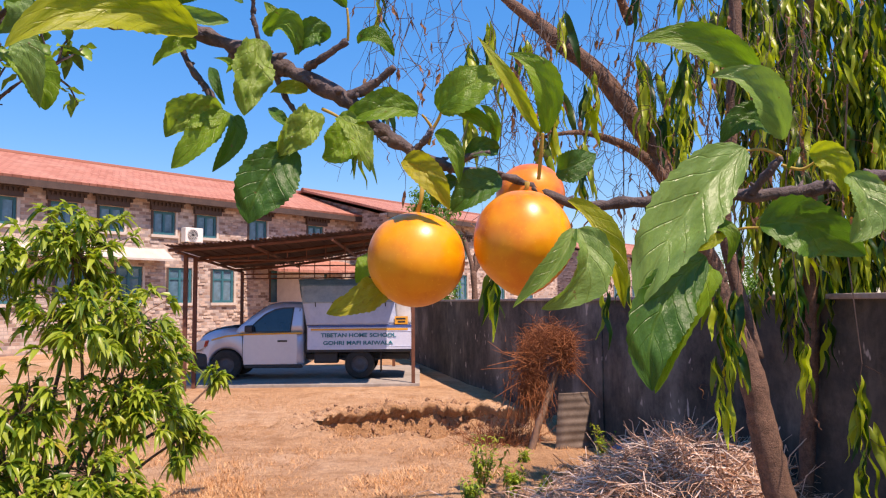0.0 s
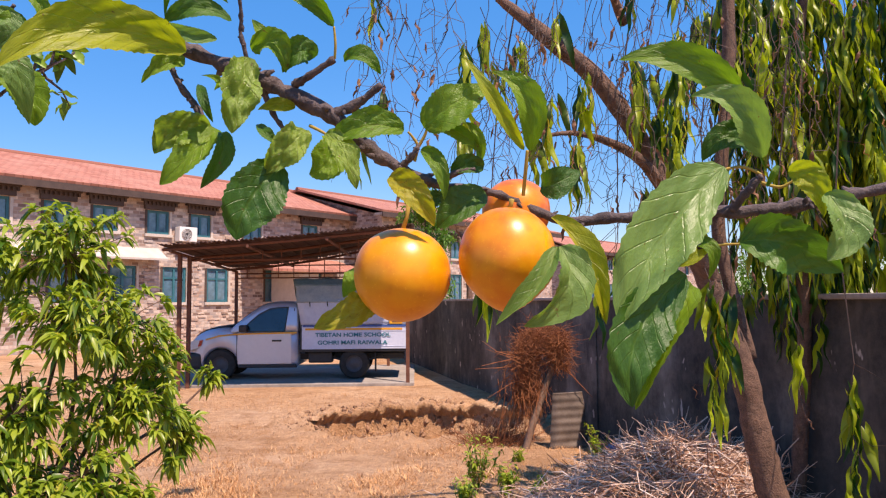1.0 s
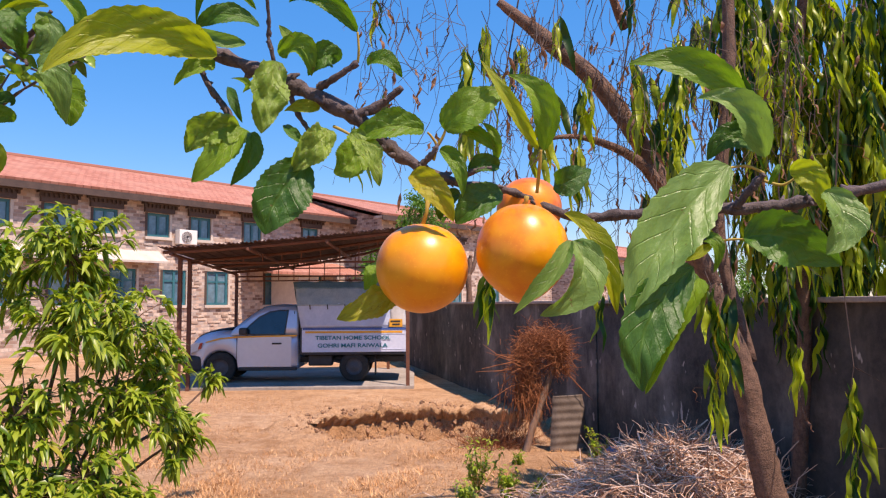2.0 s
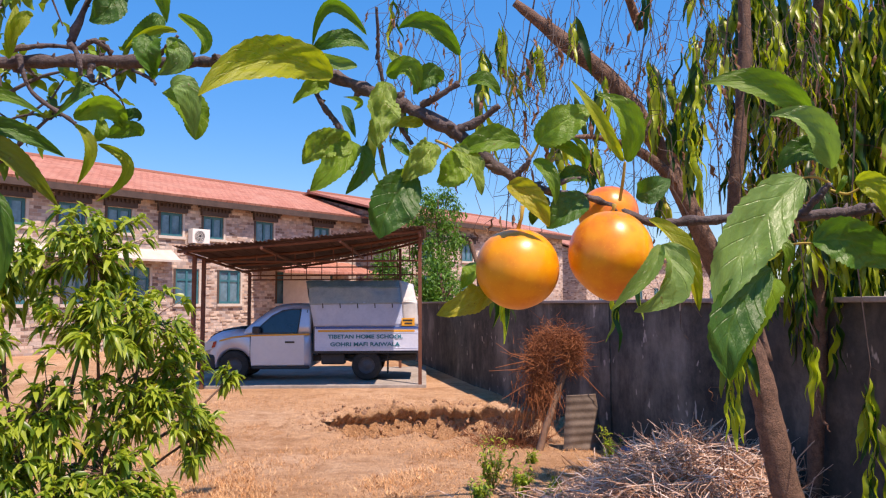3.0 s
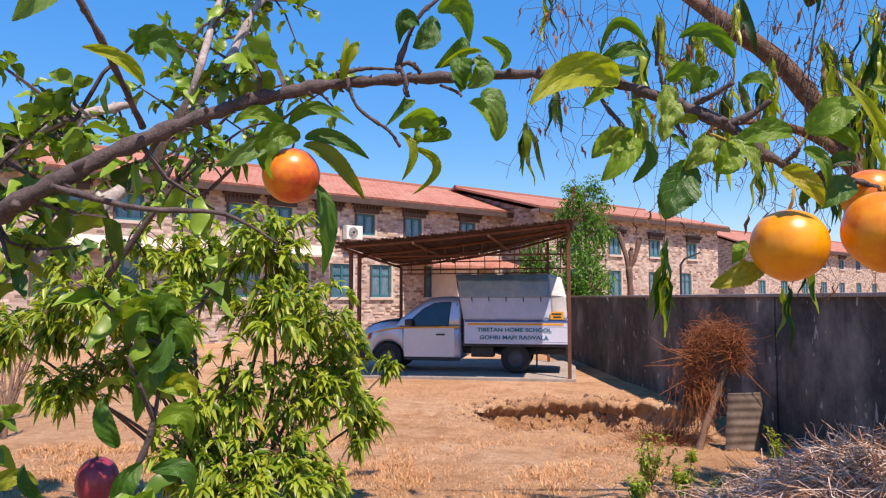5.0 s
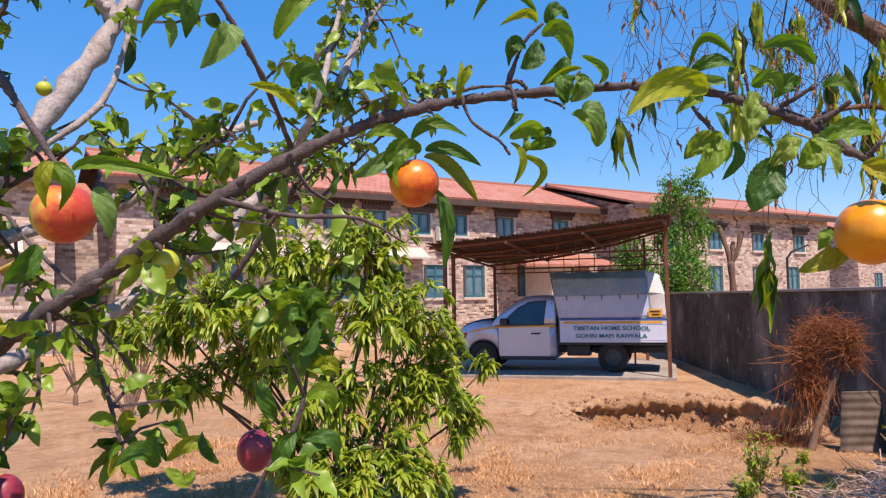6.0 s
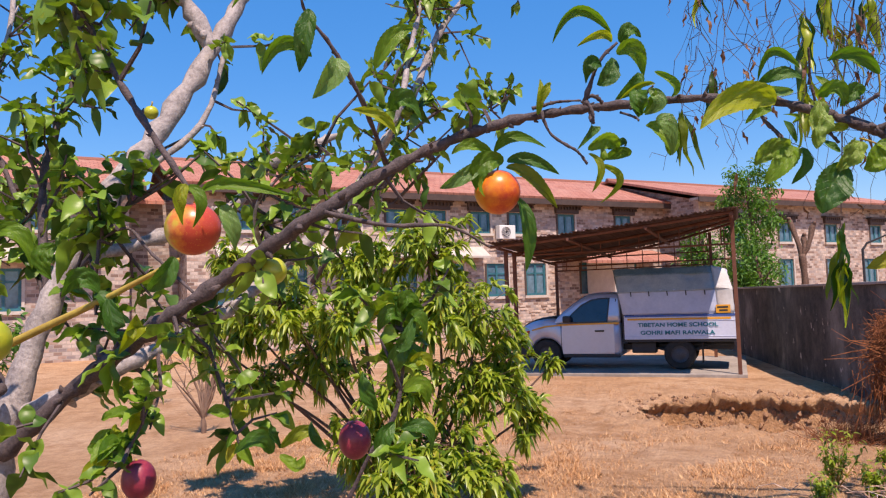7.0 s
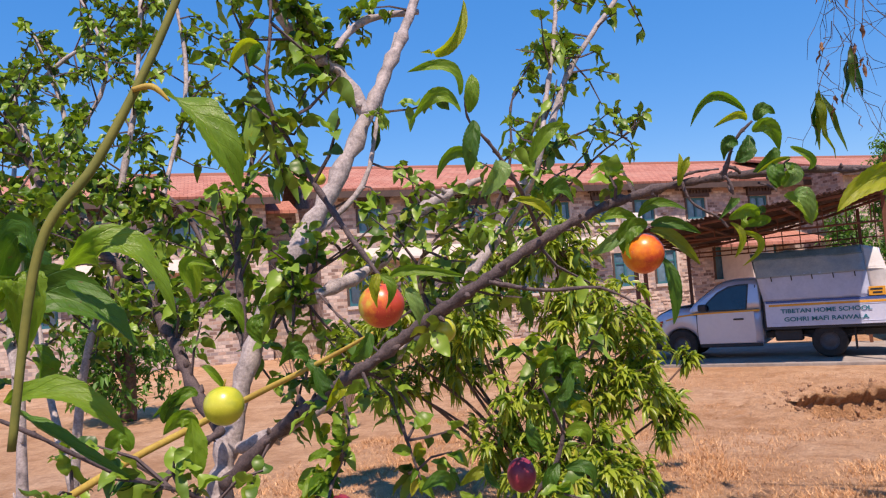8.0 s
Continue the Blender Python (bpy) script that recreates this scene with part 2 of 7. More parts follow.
# ---- mesh helpers ----


def mesh_of(name, bm, material, smooth=False):
    me = bpy.data.meshes.new(name)
    bm.normal_update()
    bm.to_mesh(me)
    bm.free()
    if material:
        me.materials.append(material)
    if smooth:
        for p in me.polygons:
            p.use_smooth = True
    return me


def part(name, bm, material, parent=None, label="", smooth=False):
    ob = new(name, mesh_of(name, bm, material, smooth))
    ob.parent = parent
    if label:
        ob["label"] = label
    return ob


def thing(name, label, category, m=None, group="", kind=""):
    ob = new(name)
    ob.empty_display_size = 0.1
    if m is not None:
        ob.matrix_world = m
    return tagged(ob, label, category, group, kind)


def box(x0, x1, y0, y1, z0, z1, bevel=0.0, bm=None):
    own = bmesh.new()
    bmesh.ops.create_cube(own, size=1, matrix=Matrix.Translation(((x0 + x1) / 2, (y0 + y1) / 2, (z0 + z1) / 2)) @ Matrix.Diagonal((x1 - x0, y1 - y0, z1 - z0, 1)))
    if bevel:
        bmesh.ops.bevel(own, geom=own.edges[:], offset=bevel, segments=2, affect="EDGES", profile=0.6)
    if bm is None:
        return own
    tmp = bpy.data.meshes.new("tmp")
    own.to_mesh(tmp)
    own.free()
    bm.from_mesh(tmp)
    bpy.data.meshes.remove(tmp)
    return bm


def tube(bm, pts, radii, sides=8, cap=True):
    """A tapered tube along points."""
    pts = [Vector(p) for p in pts]
    rings, side = [], None
    for i, p in enumerate(pts):
        d = (pts[min(i + 1, len(pts) - 1)] - pts[max(i - 1, 0)]).normalized()
        if side is None:
            side = d.orthogonal().normalized()
        side = (side - d * side.dot(d)).normalized()
        up = d.cross(side)
        rings.append([bm.verts.new(p + (side * math.cos(a) + up * math.sin(a)) * radii[i]) for a in (2 * math.pi * k / sides for k in range(sides))])
    for a, b in zip(rings, rings[1:]):
        for k in range(sides):
            bm.faces.new((a[k], a[(k + 1) % sides], b[(k + 1) % sides], b[k]))
    if cap:
        bm.faces.new(rings[0][::-1])
        bm.faces.new(rings[-1])
    return bm


def rod(a, b, r, sides=8):
    return tube(bmesh.new(), (a, b), (r, r), sides)


def smooth_line(pts, steps=6):
    """Catmull-Rom through points of any width."""
    pts = [np.array(p, float) for p in pts]
    out = []
    for i in range(len(pts) - 1):
        a, b, c, d = pts[max(i - 1, 0)], pts[i], pts[i + 1], pts[min(i + 2, len(pts) - 1)]
        for k in range(steps):
            s = k / steps
            out.append(0.5 * (2 * b + (c - a) * s + (2 * a - 5 * b + 4 * c - d) * s * s + (3 * b - a - 3 * c + d) * s ** 3))
    out.append(pts[-1])
    return out


def prism(profile, y0, y1, bm=None):
    """A closed outline in x and z, drawn out from y0 to y1."""
    bm = bm or bmesh.new()
    a = [bm.verts.new((x, y0, z)) for x, z in profile]
    b = [bm.verts.new((x, y1, z)) for x, z in profile]
    n = len(profile)
    for i in range(n):
        bm.faces.new((a[i], a[(i + 1) % n], b[(i + 1) % n], b[i]))
    bm.faces.new(a[::-1])
    bm.faces.new(b)
    bmesh.ops.recalc_face_normals(bm, faces=bm.faces[:])
    return bm


def world_uv(bm, z_axis=True):
    """UV in metres along each face, for coursed patterns."""
    uv = bm.loops.layers.uv.verify()
    bm.normal_update()
    for f in bm.faces:
        n = f.normal
        u = Vector((0, 0, 1)).cross(n)
        u = u.normalized() if u.length > 0.05 else Vector((1, 0, 0))
        v = n.cross(u)
        for l in f.loops:
            l[uv].uv = (l.vert.co.dot(u), l.vert.co.dot(v))
    return bm


# ---- ground ----
GROUND = -0.12


def pit(x, y):
    """The dug-out hollow with its steep far bank and heaped spoil."""
    u, v = (x - 0.15) / 1.75, (y - 11.4 - 0.12 * x) / 1.25
    r = math.hypot(u, v) + 0.16 * noise.noise(Vector((x * 1.7, y * 1.7, 3)))
    hole = -0.6 * max(0.0, min(1.0, (1.0 - r) * (9.0 if v > 0 else 3.5)))
    rim = (0.03 if v < 0 else 0.12) * math.exp(-((r - 1.12) / 0.13) ** 2)
    clods = (0.17 * noise.noise(Vector((x * 3.2, y * 3.2, 9))) + 0.13 * noise.noise(Vector((x * 8, y * 8, 2))) + 0.05 * noise.noise(Vector((x * 17, y * 17, 4)))) * math.exp(-max(0.0, r - 0.9) * 2.5)
    return hole + rim + clods


def height(x, y):
    z = GROUND + 0.035 * noise.noise(Vector((x * 0.5, y * 0.5, 0))) + 0.018 * noise.noise(Vector((x * 2.3, y * 2.3, 5))) + 0.008 * noise.noise(Vector((x * 8, y * 8, 1)))
    if abs(x) < 5 and 8 < y < 15:
        z += pit(x, y)
    if -6.2 < x < 0.9 and 14.9 < y < 23:
        z = min(z, GROUND - 0.01)
    return z


def ground():
    bm = bmesh.new()
    n = 320

    def spread(i, mid, near, far):
        s = 2 * i / n - 1
        return mid + near * s + far * s ** 9

    rows = []
    for j in range(n + 1):
        y = spread(j, 10.5, 12.5, 1500)
        rows.append([bm.verts.new((x, y, height(x, y))) for x in (spread(i, -1.5, 11.0, 1500) for i in range(n + 1))])
    for a, b in zip(rows, rows[1:]):
        for i in range(n):
            bm.faces.new((a[i], a[i + 1], b[i + 1], b[i]))
    ob = part("ground", bm, EARTH, smooth=True)
    return tagged(ob, "bare tan earth with dry trampled straw and a dug hollow", "ground", kind="structure")


ground()


def dry_grass():
    rng = random.Random(3)
    verts, faces = [], []
    for _ in range(42000):
        x, y = rng.uniform(-6.5, 2.4), 4.2 + 11 * rng.random() ** 1.8
        dens = noise.noise(Vector((x * 0.7, y * 0.7, 7)))
        if dens + (0.35 if y < 8 else 0.0) < rng.uniform(-0.35, 0.45):
            continue
        z = height(x, y)
        thick = y < 9.5 and noise.noise(Vector((x * 1.3, y * 1.3, 21))) > rng.uniform(-0.15, 0.3)
        for _b in range(7 if thick else 3):
            a, h, lean = rng.uniform(0, 6.28), rng.uniform(0.008, 0.07 if thick else 0.04), rng.uniform(0.5, 2.6)
            w = rng.uniform(0.002, 0.005)
            bx, by = x + rng.uniform(-0.05, 0.05), y + rng.uniform(-0.05, 0.05)
            dx, dy = math.cos(a), math.sin(a)
            i = len(verts)
            verts += [(bx - dy * w, by + dx * w, z - 0.01), (bx + dy * w, by - dx * w, z - 0.01), (bx + dx * h * lean, by + dy * h * lean, z + h)]
            faces.append((i, i + 1, i + 2))
    me = bpy.data.meshes.new("dry_grass")
    me.from_pydata(verts, [], faces)
    me.materials.append(STRAW)
    tagged(new("dry_grass", me), "thin dry straw scattered over bare earth", "dry grass", kind="stuff")


dry_grass()


def bank_lip():
    """The ragged crust that overhangs the dug bank's far side."""
    rng = random.Random(2)
    bm = bmesh.new()
    rows = []
    for i in range(241):
        a = radians(8 + 164 * i / 240)
        r = 1.35
        while r > 0.6:
            x = 0.15 + 1.75 * r * math.cos(a)
            y = 11.4 + 0.12 * x + 1.25 * r * math.sin(a)
            if height(x, y) < GROUND - 0.10:
                break
            r -= 0.01

        def spot(k):
            x = 0.15 + 1.75 * k * math.cos(a)
            return x, 11.4 + 0.12 * x + 1.25 * k * math.sin(a)

        fade = math.sin(math.pi * i / 240) ** 0.6
        bite = fade * (0.09 + 0.07 * noise.noise(Vector((i * 0.055, 1, 3))) + 0.05 * noise.noise(Vector((i * 0.22, 4, 3))) + rng.uniform(-0.012, 0.012))
        crest = height(*spot(r + 0.09)) + 0.012
        droop = crest - fade * (0.03 + 0.03 * noise.noise(Vector((i * 0.13, 7, 3))) + rng.uniform(0, 0.015))
        rows.append([bm.verts.new((*spot(k), z)) for k, z in ((r + 0.17, height(*spot(r + 0.17)) - 0.02), (r + 0.09, crest), (r + 0.02, crest - 0.01), (r - bite, droop), (r - bite + 0.012, droop - 0.06 * fade), (r + 0.07, GROUND - 0.2))])
    for p, q in zip(rows, rows[1:]):
        for k in range(5):
            bm.faces.new((p[k], p[k + 1], q[k + 1], q[k]))
    bmesh.ops.recalc_face_normals(bm, faces=bm.faces[:])
    part("bank", bm, EARTH, bpy.data.objects["ground"], "overhanging crust of dug brown soil", True)


def clods():
    """Broken lumps of darker soil along the dug bank and in the hollow."""
    rng = random.Random(14)
    bm = bmesh.new()
    for _ in range(3600):
        a = rng.uniform(0, 2 * math.pi)
        r = rng.uniform(0.45, 1.2) if rng.random() < 0.35 else rng.gauss(0.95, 0.10)
        if math.sin(a) < -0.3 and rng.random() < 0.7:
            continue
        x = 0.15 + 1.75 * r * math.cos(a)
        y = 11.4 + 0.12 * x + 1.25 * r * math.sin(a)
        size = (0.007 + 0.034 * rng.random() ** 5) * (1.4 if math.sin(a) > 0.1 else 0.8)
        m = Matrix.LocRotScale((x, y, height(x, y) + size * 0.25), Euler((rng.uniform(0, 3), rng.uniform(0, 3), rng.uniform(0, 3))), (size * rng.uniform(0.7, 1.6), size, size * rng.uniform(0.6, 1.0)))
        made = bmesh.ops.create_icosphere(bm, subdivisions=1, radius=1.0, matrix=m)
        for v in made["verts"]:
            v.co += rand_dir(rng) * size * 0.28
    m = Nodes("dug_soil", 0.95)
    w = m.coords()
    m.color(m.mix(0.5, m.ramp(m.island(), ((0.0, (0.16, 0.08, 0.042)), (1.0, (0.46, 0.26, 0.145)))), m.ramp(m.noise(w, 30.0), ((0.3, (0.14, 0.07, 0.035)), (0.7, (0.44, 0.26, 0.15))))))
    m.bump(m.noise(w, 60.0, 6), 0.8, 0.02)
    bank_lip()
    tagged(part("soil_clods", bm, m.mat), "broken clods of dark brown dug soil", "soil", kind="stuff")


def rand_dir(rng):
    while True:
        v = Vector((rng.uniform(-1, 1), rng.uniform(-1, 1), rng.uniform(-1, 1)))
        if 0.05 < v.length < 1:
            return v.normalized()


clods()

# ---- boundary wall ----
WALL_A, WALL_B = Vector((-0.75, 25.6, 0)), Vector((4.35, 0.2, 0))


def boundary_wall():
    along = (WALL_B - WALL_A).normalized()
    turn = math.atan2(along.y, along.x)
    base = thing("boundary_wall", "blackened cement-rendered boundary wall with patchy stains", "wall", Matrix.Translation(WALL_A) @ Matrix.Rotation(turn, 4, "Z"), kind="structure")
    length = (WALL_B - WALL_A).length
    bm = bmesh.new()
    n, k = 90, 8
    grid = [[bm.verts.new((length * i / n, -0.012 * noise.noise(Vector((i * 0.6, j * 0.9, 2))), -0.3 + j / k * 2.0 + (0.02 * noise.noise(Vector((i * 0.4, 4, 4))) if j == k else 0))) for j in range(k + 1)] for i in range(n + 1)]
    for a, b in zip(grid, grid[1:]):
        for j in range(k):
            bm.faces.new((a[j], b[j], b[j + 1], a[j + 1]))
    back = [[bm.verts.new((g[j].co.x, 0.22, g[j].co.z)) for j in (0, k)] for g in grid]
    for i in range(n):
        bm.faces.new((grid[i][k], grid[i + 1][k], back[i + 1][1], back[i][1]))
        bm.faces.new((back[i][0], back[i][1], back[i + 1][1], back[i + 1][0]))
    for i in (0, n):
        bm.faces.new([v for v in grid[i]] + [back[i][1], back[i][0]])
    bmesh.ops.recalc_face_normals(bm, faces=bm.faces[:])
    part("wall_body", bm, CEMENT_OLD, base)
    part("coping", box(0, length, -0.05, 0.27, 1.70, 1.745, 0.012), CONCRETE_CAP, base)
    part("pier", box(15.75, 16.05, -0.018, 0.0, -0.3, 1.70, 0.006), CEMENT_OLD, base)


boundary_wall()

# ---- buildings ----


def window(parent, u, z, w, h, hood):
    """A teal casement set into a stone reveal, with a dark fringed hood above."""
    win = new("window")
    win.parent = parent
    win.location = (u, 0, z)
    frame_bm = bmesh.new()
    t = 0.10
    for x0, x1, z0, z1 in ((-w / 2, -w / 2 + t, 0, h), (w / 2 - t, w / 2, 0, h), (-w / 2 + t, w / 2 - t, h - t, h), (-w / 2 + t, w / 2 - t, 0, t), (-t / 2, t / 2, t, h - t)):
        box(x0, x1, 0.05, 0.13, z0, z1, bm=frame_bm)
    if h > 1.35:
        box(-w / 2 + t, -t / 2, 0.06, 0.12, h * 0.66, h * 0.66 + 0.07, bm=frame_bm)
        box(t / 2, w / 2 - t, 0.06, 0.12, h * 0.66, h * 0.66 + 0.07, bm=frame_bm)
    part("window_frame", frame_bm, TEAL, win)
    for s in (-1, 1):
        a, b = sorted((s * t / 2, s * (w / 2 - t)))
        part("pane", box(a, b, 0.10, 0.112, t, h - t), PANE, win)
    part("window_sill", box(-w / 2 - 0.12, w / 2 + 0.12, -0.10, 0.05, -0.12, -0.002), CONCRETE, win)
    # light put into the colour: right reveal pale, left reveal dark as its shaded side
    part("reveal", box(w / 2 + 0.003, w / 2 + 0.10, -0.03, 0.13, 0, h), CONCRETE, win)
    part("reveal", box(-w / 2 - 0.10, -w / 2 - 0.003, -0.03, 0.13, 0, h), DARK_TRIM_AND_SHADE, win)
    if hood:
        hb = box(-w / 2 - 0.28, w / 2 + 0.28, -0.30, 0.02, h + 0.34, h + 0.42)
        box(-w / 2 - 0.16, w / 2 + 0.16, -0.16, 0.04, h + 0.02, h + 0.34, bm=hb)
        for i in range(9):
            x = -w / 2 - 0.2 + i * (w + 0.4) / 8
            box(x - 0.04, x + 0.04, -0.24, -0.16, h + 0.2, h + 0.34, bm=hb)
        part("hood", hb, DARK_TRIM_AND_SHADE, win)
    return win


def wall_with_holes(length, top, holes, thick=0.32):
    """A wall in the x-z plane with openings that go through it."""
    bm = bmesh.new()
    xs = sorted({0, length, *(v for h in holes for v in (h[0], h[1]))})
    zs = sorted({-0.4, top, *(v for h in holes for v in (h[2], h[3]))})
    for i in range(len(xs) - 1):
        for j in range(len(zs) - 1):
            cx, cz = (xs[i] + xs[i + 1]) / 2, (zs[j] + zs[j + 1]) / 2
            if any(h[0] < cx < h[1] and h[2] < cz < h[3] for h in holes):
                continue
            box(xs[i], xs[i + 1], 0, thick, zs[j], zs[j + 1], bm=bm)
    bmesh.ops.remove_doubles(bm, verts=bm.verts[:], dist=0.001)
    return world_uv(bm)


def building(right_corner, turn, length, deep, upper, lower, label, ridge=1.55, eave=6.3, stone=STONE, belt=None):
    """A two-storey stone block; x runs along its front from its near-right corner towards the far left."""
    base = thing("school_building", label, "building", Matrix.Translation(right_corner) @ Matrix.Rotation(turn, 4, "Z"))
    holes = [(u - w / 2, u + w / 2, z, z + h) for u, z, w, h in upper + lower]
    part("wall", wall_with_holes(length, eave - 0.12, holes), stone, base)
    for x0, x1 in ((0, 0.32), (length - 0.32, length)):
        part("wall", world_uv(box(x0, x1, 0.32, deep, -0.4, eave - 0.12)), STONE_SHADED, base)
        g = part("gable", world_uv(prism([(0.33, eave - 0.118), (deep - 0.02, eave - 0.118), (deep / 2, eave + ridge - 0.2)], 0, 0.3)), STONE_SHADED, base)
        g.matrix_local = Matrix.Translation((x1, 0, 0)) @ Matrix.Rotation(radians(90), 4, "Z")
    part("wall", world_uv(box(0.32, length - 0.32, deep - 0.3, deep, -0.4, eave - 0.12)), STONE_SHADED, base)
    part("floor_slab", box(0.32, length - 0.32, 0.32, deep - 0.3, 3.0, 3.15), CONCRETE, base)
    part("floor_slab", box(0.32, length - 0.32, 0.32, deep - 0.3, eave - 0.3, eave - 0.2), CONCRETE, base)
    over = 0.55
    slope = math.atan2(ridge, deep / 2)
    span = (deep / 2 + over) / math.cos(slope)
    for side in (0, 1):
        rb = box(-over, length + over, 0, span, 0, 0.12)
        roof = part("roof", world_uv(rb), TILE, base, "faded red clay tile roof slope")
        m = Matrix.Translation((0, -over, eave - over * math.tan(slope) + 0.02)) @ Matrix.Rotation(slope, 4, "X")
        if side:
            m = Matrix.Translation((0, deep, 0)) @ Matrix.Rotation(math.pi, 4, "Z") @ Matrix.Translation((-length, 0, 0)) @ m
        roof.matrix_local = m
    part("ridge_tiles", tube(bmesh.new(), [(x, deep / 2, eave + ridge + 0.12) for x in (-over, length * 0.33, length * 0.66, length + over)], (0.13,) * 4, 8), TILE, base)
    zf = eave - over * math.tan(slope)
    part("fascia", box(-over, length + over, -over - 0.05, -over + 0.02, zf - 0.22, zf + 0.03), DARK_TRIM_AND_SHADE, base)
    eb = bmesh.new()
    x = -over
    while x < length + over:
        box(x, x + 0.16, -over + 0.03, 0.0, zf - 0.12, zf + 0.0, bm=eb)
        x += 0.42
    part("rafter_ends", eb, CONCRETE_CAP, base)
    part("soffit", box(-over, length + over, -over + 0.02, 0.02, zf + 0.005, zf + 0.02), DARK_TRIM_AND_SHADE, base)
    if belt:
        sb = prism([(0, 0), (0.75, -0.45), (0.75, -0.53), (0, -0.12)], belt[0], belt[1])
        b = part("lower_roof", world_uv(sb), CONCRETE, base)
        b.matrix_local = Matrix.Translation((0, 0, 3.95)) @ Matrix.Rotation(radians(-90), 4, "Z")
    for u, z, w, h in upper:
        window(base, u, z, w, h, True)
    for u, z, w, h in lower:
        window(base, u, z, w, h, False)
    return base


TURN = radians(49)


def air_conditioner(parent, u, z):
    unit = new("air_conditioner")
    unit.matrix_world = parent.matrix_world @ Matrix.Translation((u, -0.42, z))
    tagged(unit, "ivory outdoor air conditioner unit fixed to the stone facade", "air conditioner")
    part("casing", box(-0.42, 0.42, 0.0, 0.36, 0, 0.62, 0.03), AC_WHITE, unit)
    bm = bmesh.new()
    bmesh.ops.create_cone(bm, cap_ends=True, segments=24, radius1=0.24, radius2=0.24, depth=0.03, matrix=Matrix.Translation((-0.08, -0.006, 0.31)) @ Matrix.Rotation(radians(90), 4, "X"))
    part("fan_opening", bm, BLACK, unit)
    for r in (0.08, 0.13, 0.18, 0.23):
        ring = [(-0.08 + r * math.cos(a), -0.03, 0.31 + r * math.sin(a)) for a in (i * math.pi / 12 for i in range(25))]
        part("guard_ring", tube(bmesh.new(), ring, (0.008,) * 25, 5, False), AC_WHITE, unit)
    for s in (-0.3, 0.3):
        part("bracket", box(s - 0.03, s + 0.03, 0.02, 0.42, -0.05, -0.004), BLACK, unit)


def corner(x, y, length):
    """The near-left corner of a front whose far-right corner is known."""
    return (x - length * math.cos(TURN), y - length * math.sin(TURN), 0)


UP, LOW = (4.55, 1.0, 0.98), (1.72, 1.1, 1.48)
MAIN_UP = (2.1, 4.2, 6.35, 8.5, 10.33, 12.57, 14.57, 17.3, 20.8)
MAIN_LOW = (1.6, 4.0, 6.4, 8.8, 11.1, 13.35, 15.45, 18.6, 21.0)
main = building(corner(-3.5, 39.4, 23.5), TURN, 23.5, 9.2, [(u, *UP) for u in MAIN_UP], [(u, *LOW) for u in MAIN_LOW],
                "two-storey coursed stone school building with a red tile roof", belt=(1.0, 12.6))
part("link_wall", world_uv(box(-4.0, -0.02, 2.2, 2.5, -0.4, 5.9)), STONE_SHADED, main)
link = part("link_roof", world_uv(prism([(0, 0), (2.6, -0.75), (2.6, -0.87), (0, -0.12)], -4.0, -0.6)), TILE, main)
link.matrix_local = Matrix.Translation((0, 4.0, 6.5)) @ Matrix.Rotation(radians(-90), 4, "Z")
air_conditioner(main, 13.72, 4.28)
porch = part("porch_roof", world_uv(prism([(0, 0), (2.4, -0.62), (2.4, -0.74), (0, -0.12)], 16.6, 22.6)), TILE, main, "red tile porch roof")
porch.matrix_local = Matrix.Translation((0, -0.01, 3.80)) @ Matrix.Rotation(radians(-90), 4, "Z")
part("porch_wall", world_uv(box(18.4, 19.6, -2.0, -0.02, -0.3, 3.2)), CONCRETE, main)
part("porch_post", box(22.8, 23.1, -2.1, -1.8, -0.3, 3.3, 0.02), CONCRETE, main)
building((-1.7, 37.8, 0), TURN, 16.8, 12, [(u, 4.1, 1.0, 1.0) for u in (2.6, 6.17, 9.9, 13.8)], [(u, *LOW) for u in (2.6, 6.1, 9.9, 13.1)],
         "far two-storey stone school block with a red tile roof")
building(corner(-20.9, 20.9, 24), TURN, 24, 9.2, [(u, *UP) for u in (3.0, 6.0, 9.0, 12.0, 15.0, 18.0, 21.0)], [(u, *LOW) for u in (4.0, 8.0, 12.0, 16.0, 20.0)],
         "stone school wing with a red tile roof and dark windows", belt=(1.0, 23.0))
building((14.3, 66.0, 0), TURN, 34, 9, [(u, *UP) for u in range(3, 33, 4)], [(u, *LOW) for u in range(3, 33, 4)],
         "distant stone block with a red tile roof behind the wall")

# ---- vehicle shed ----


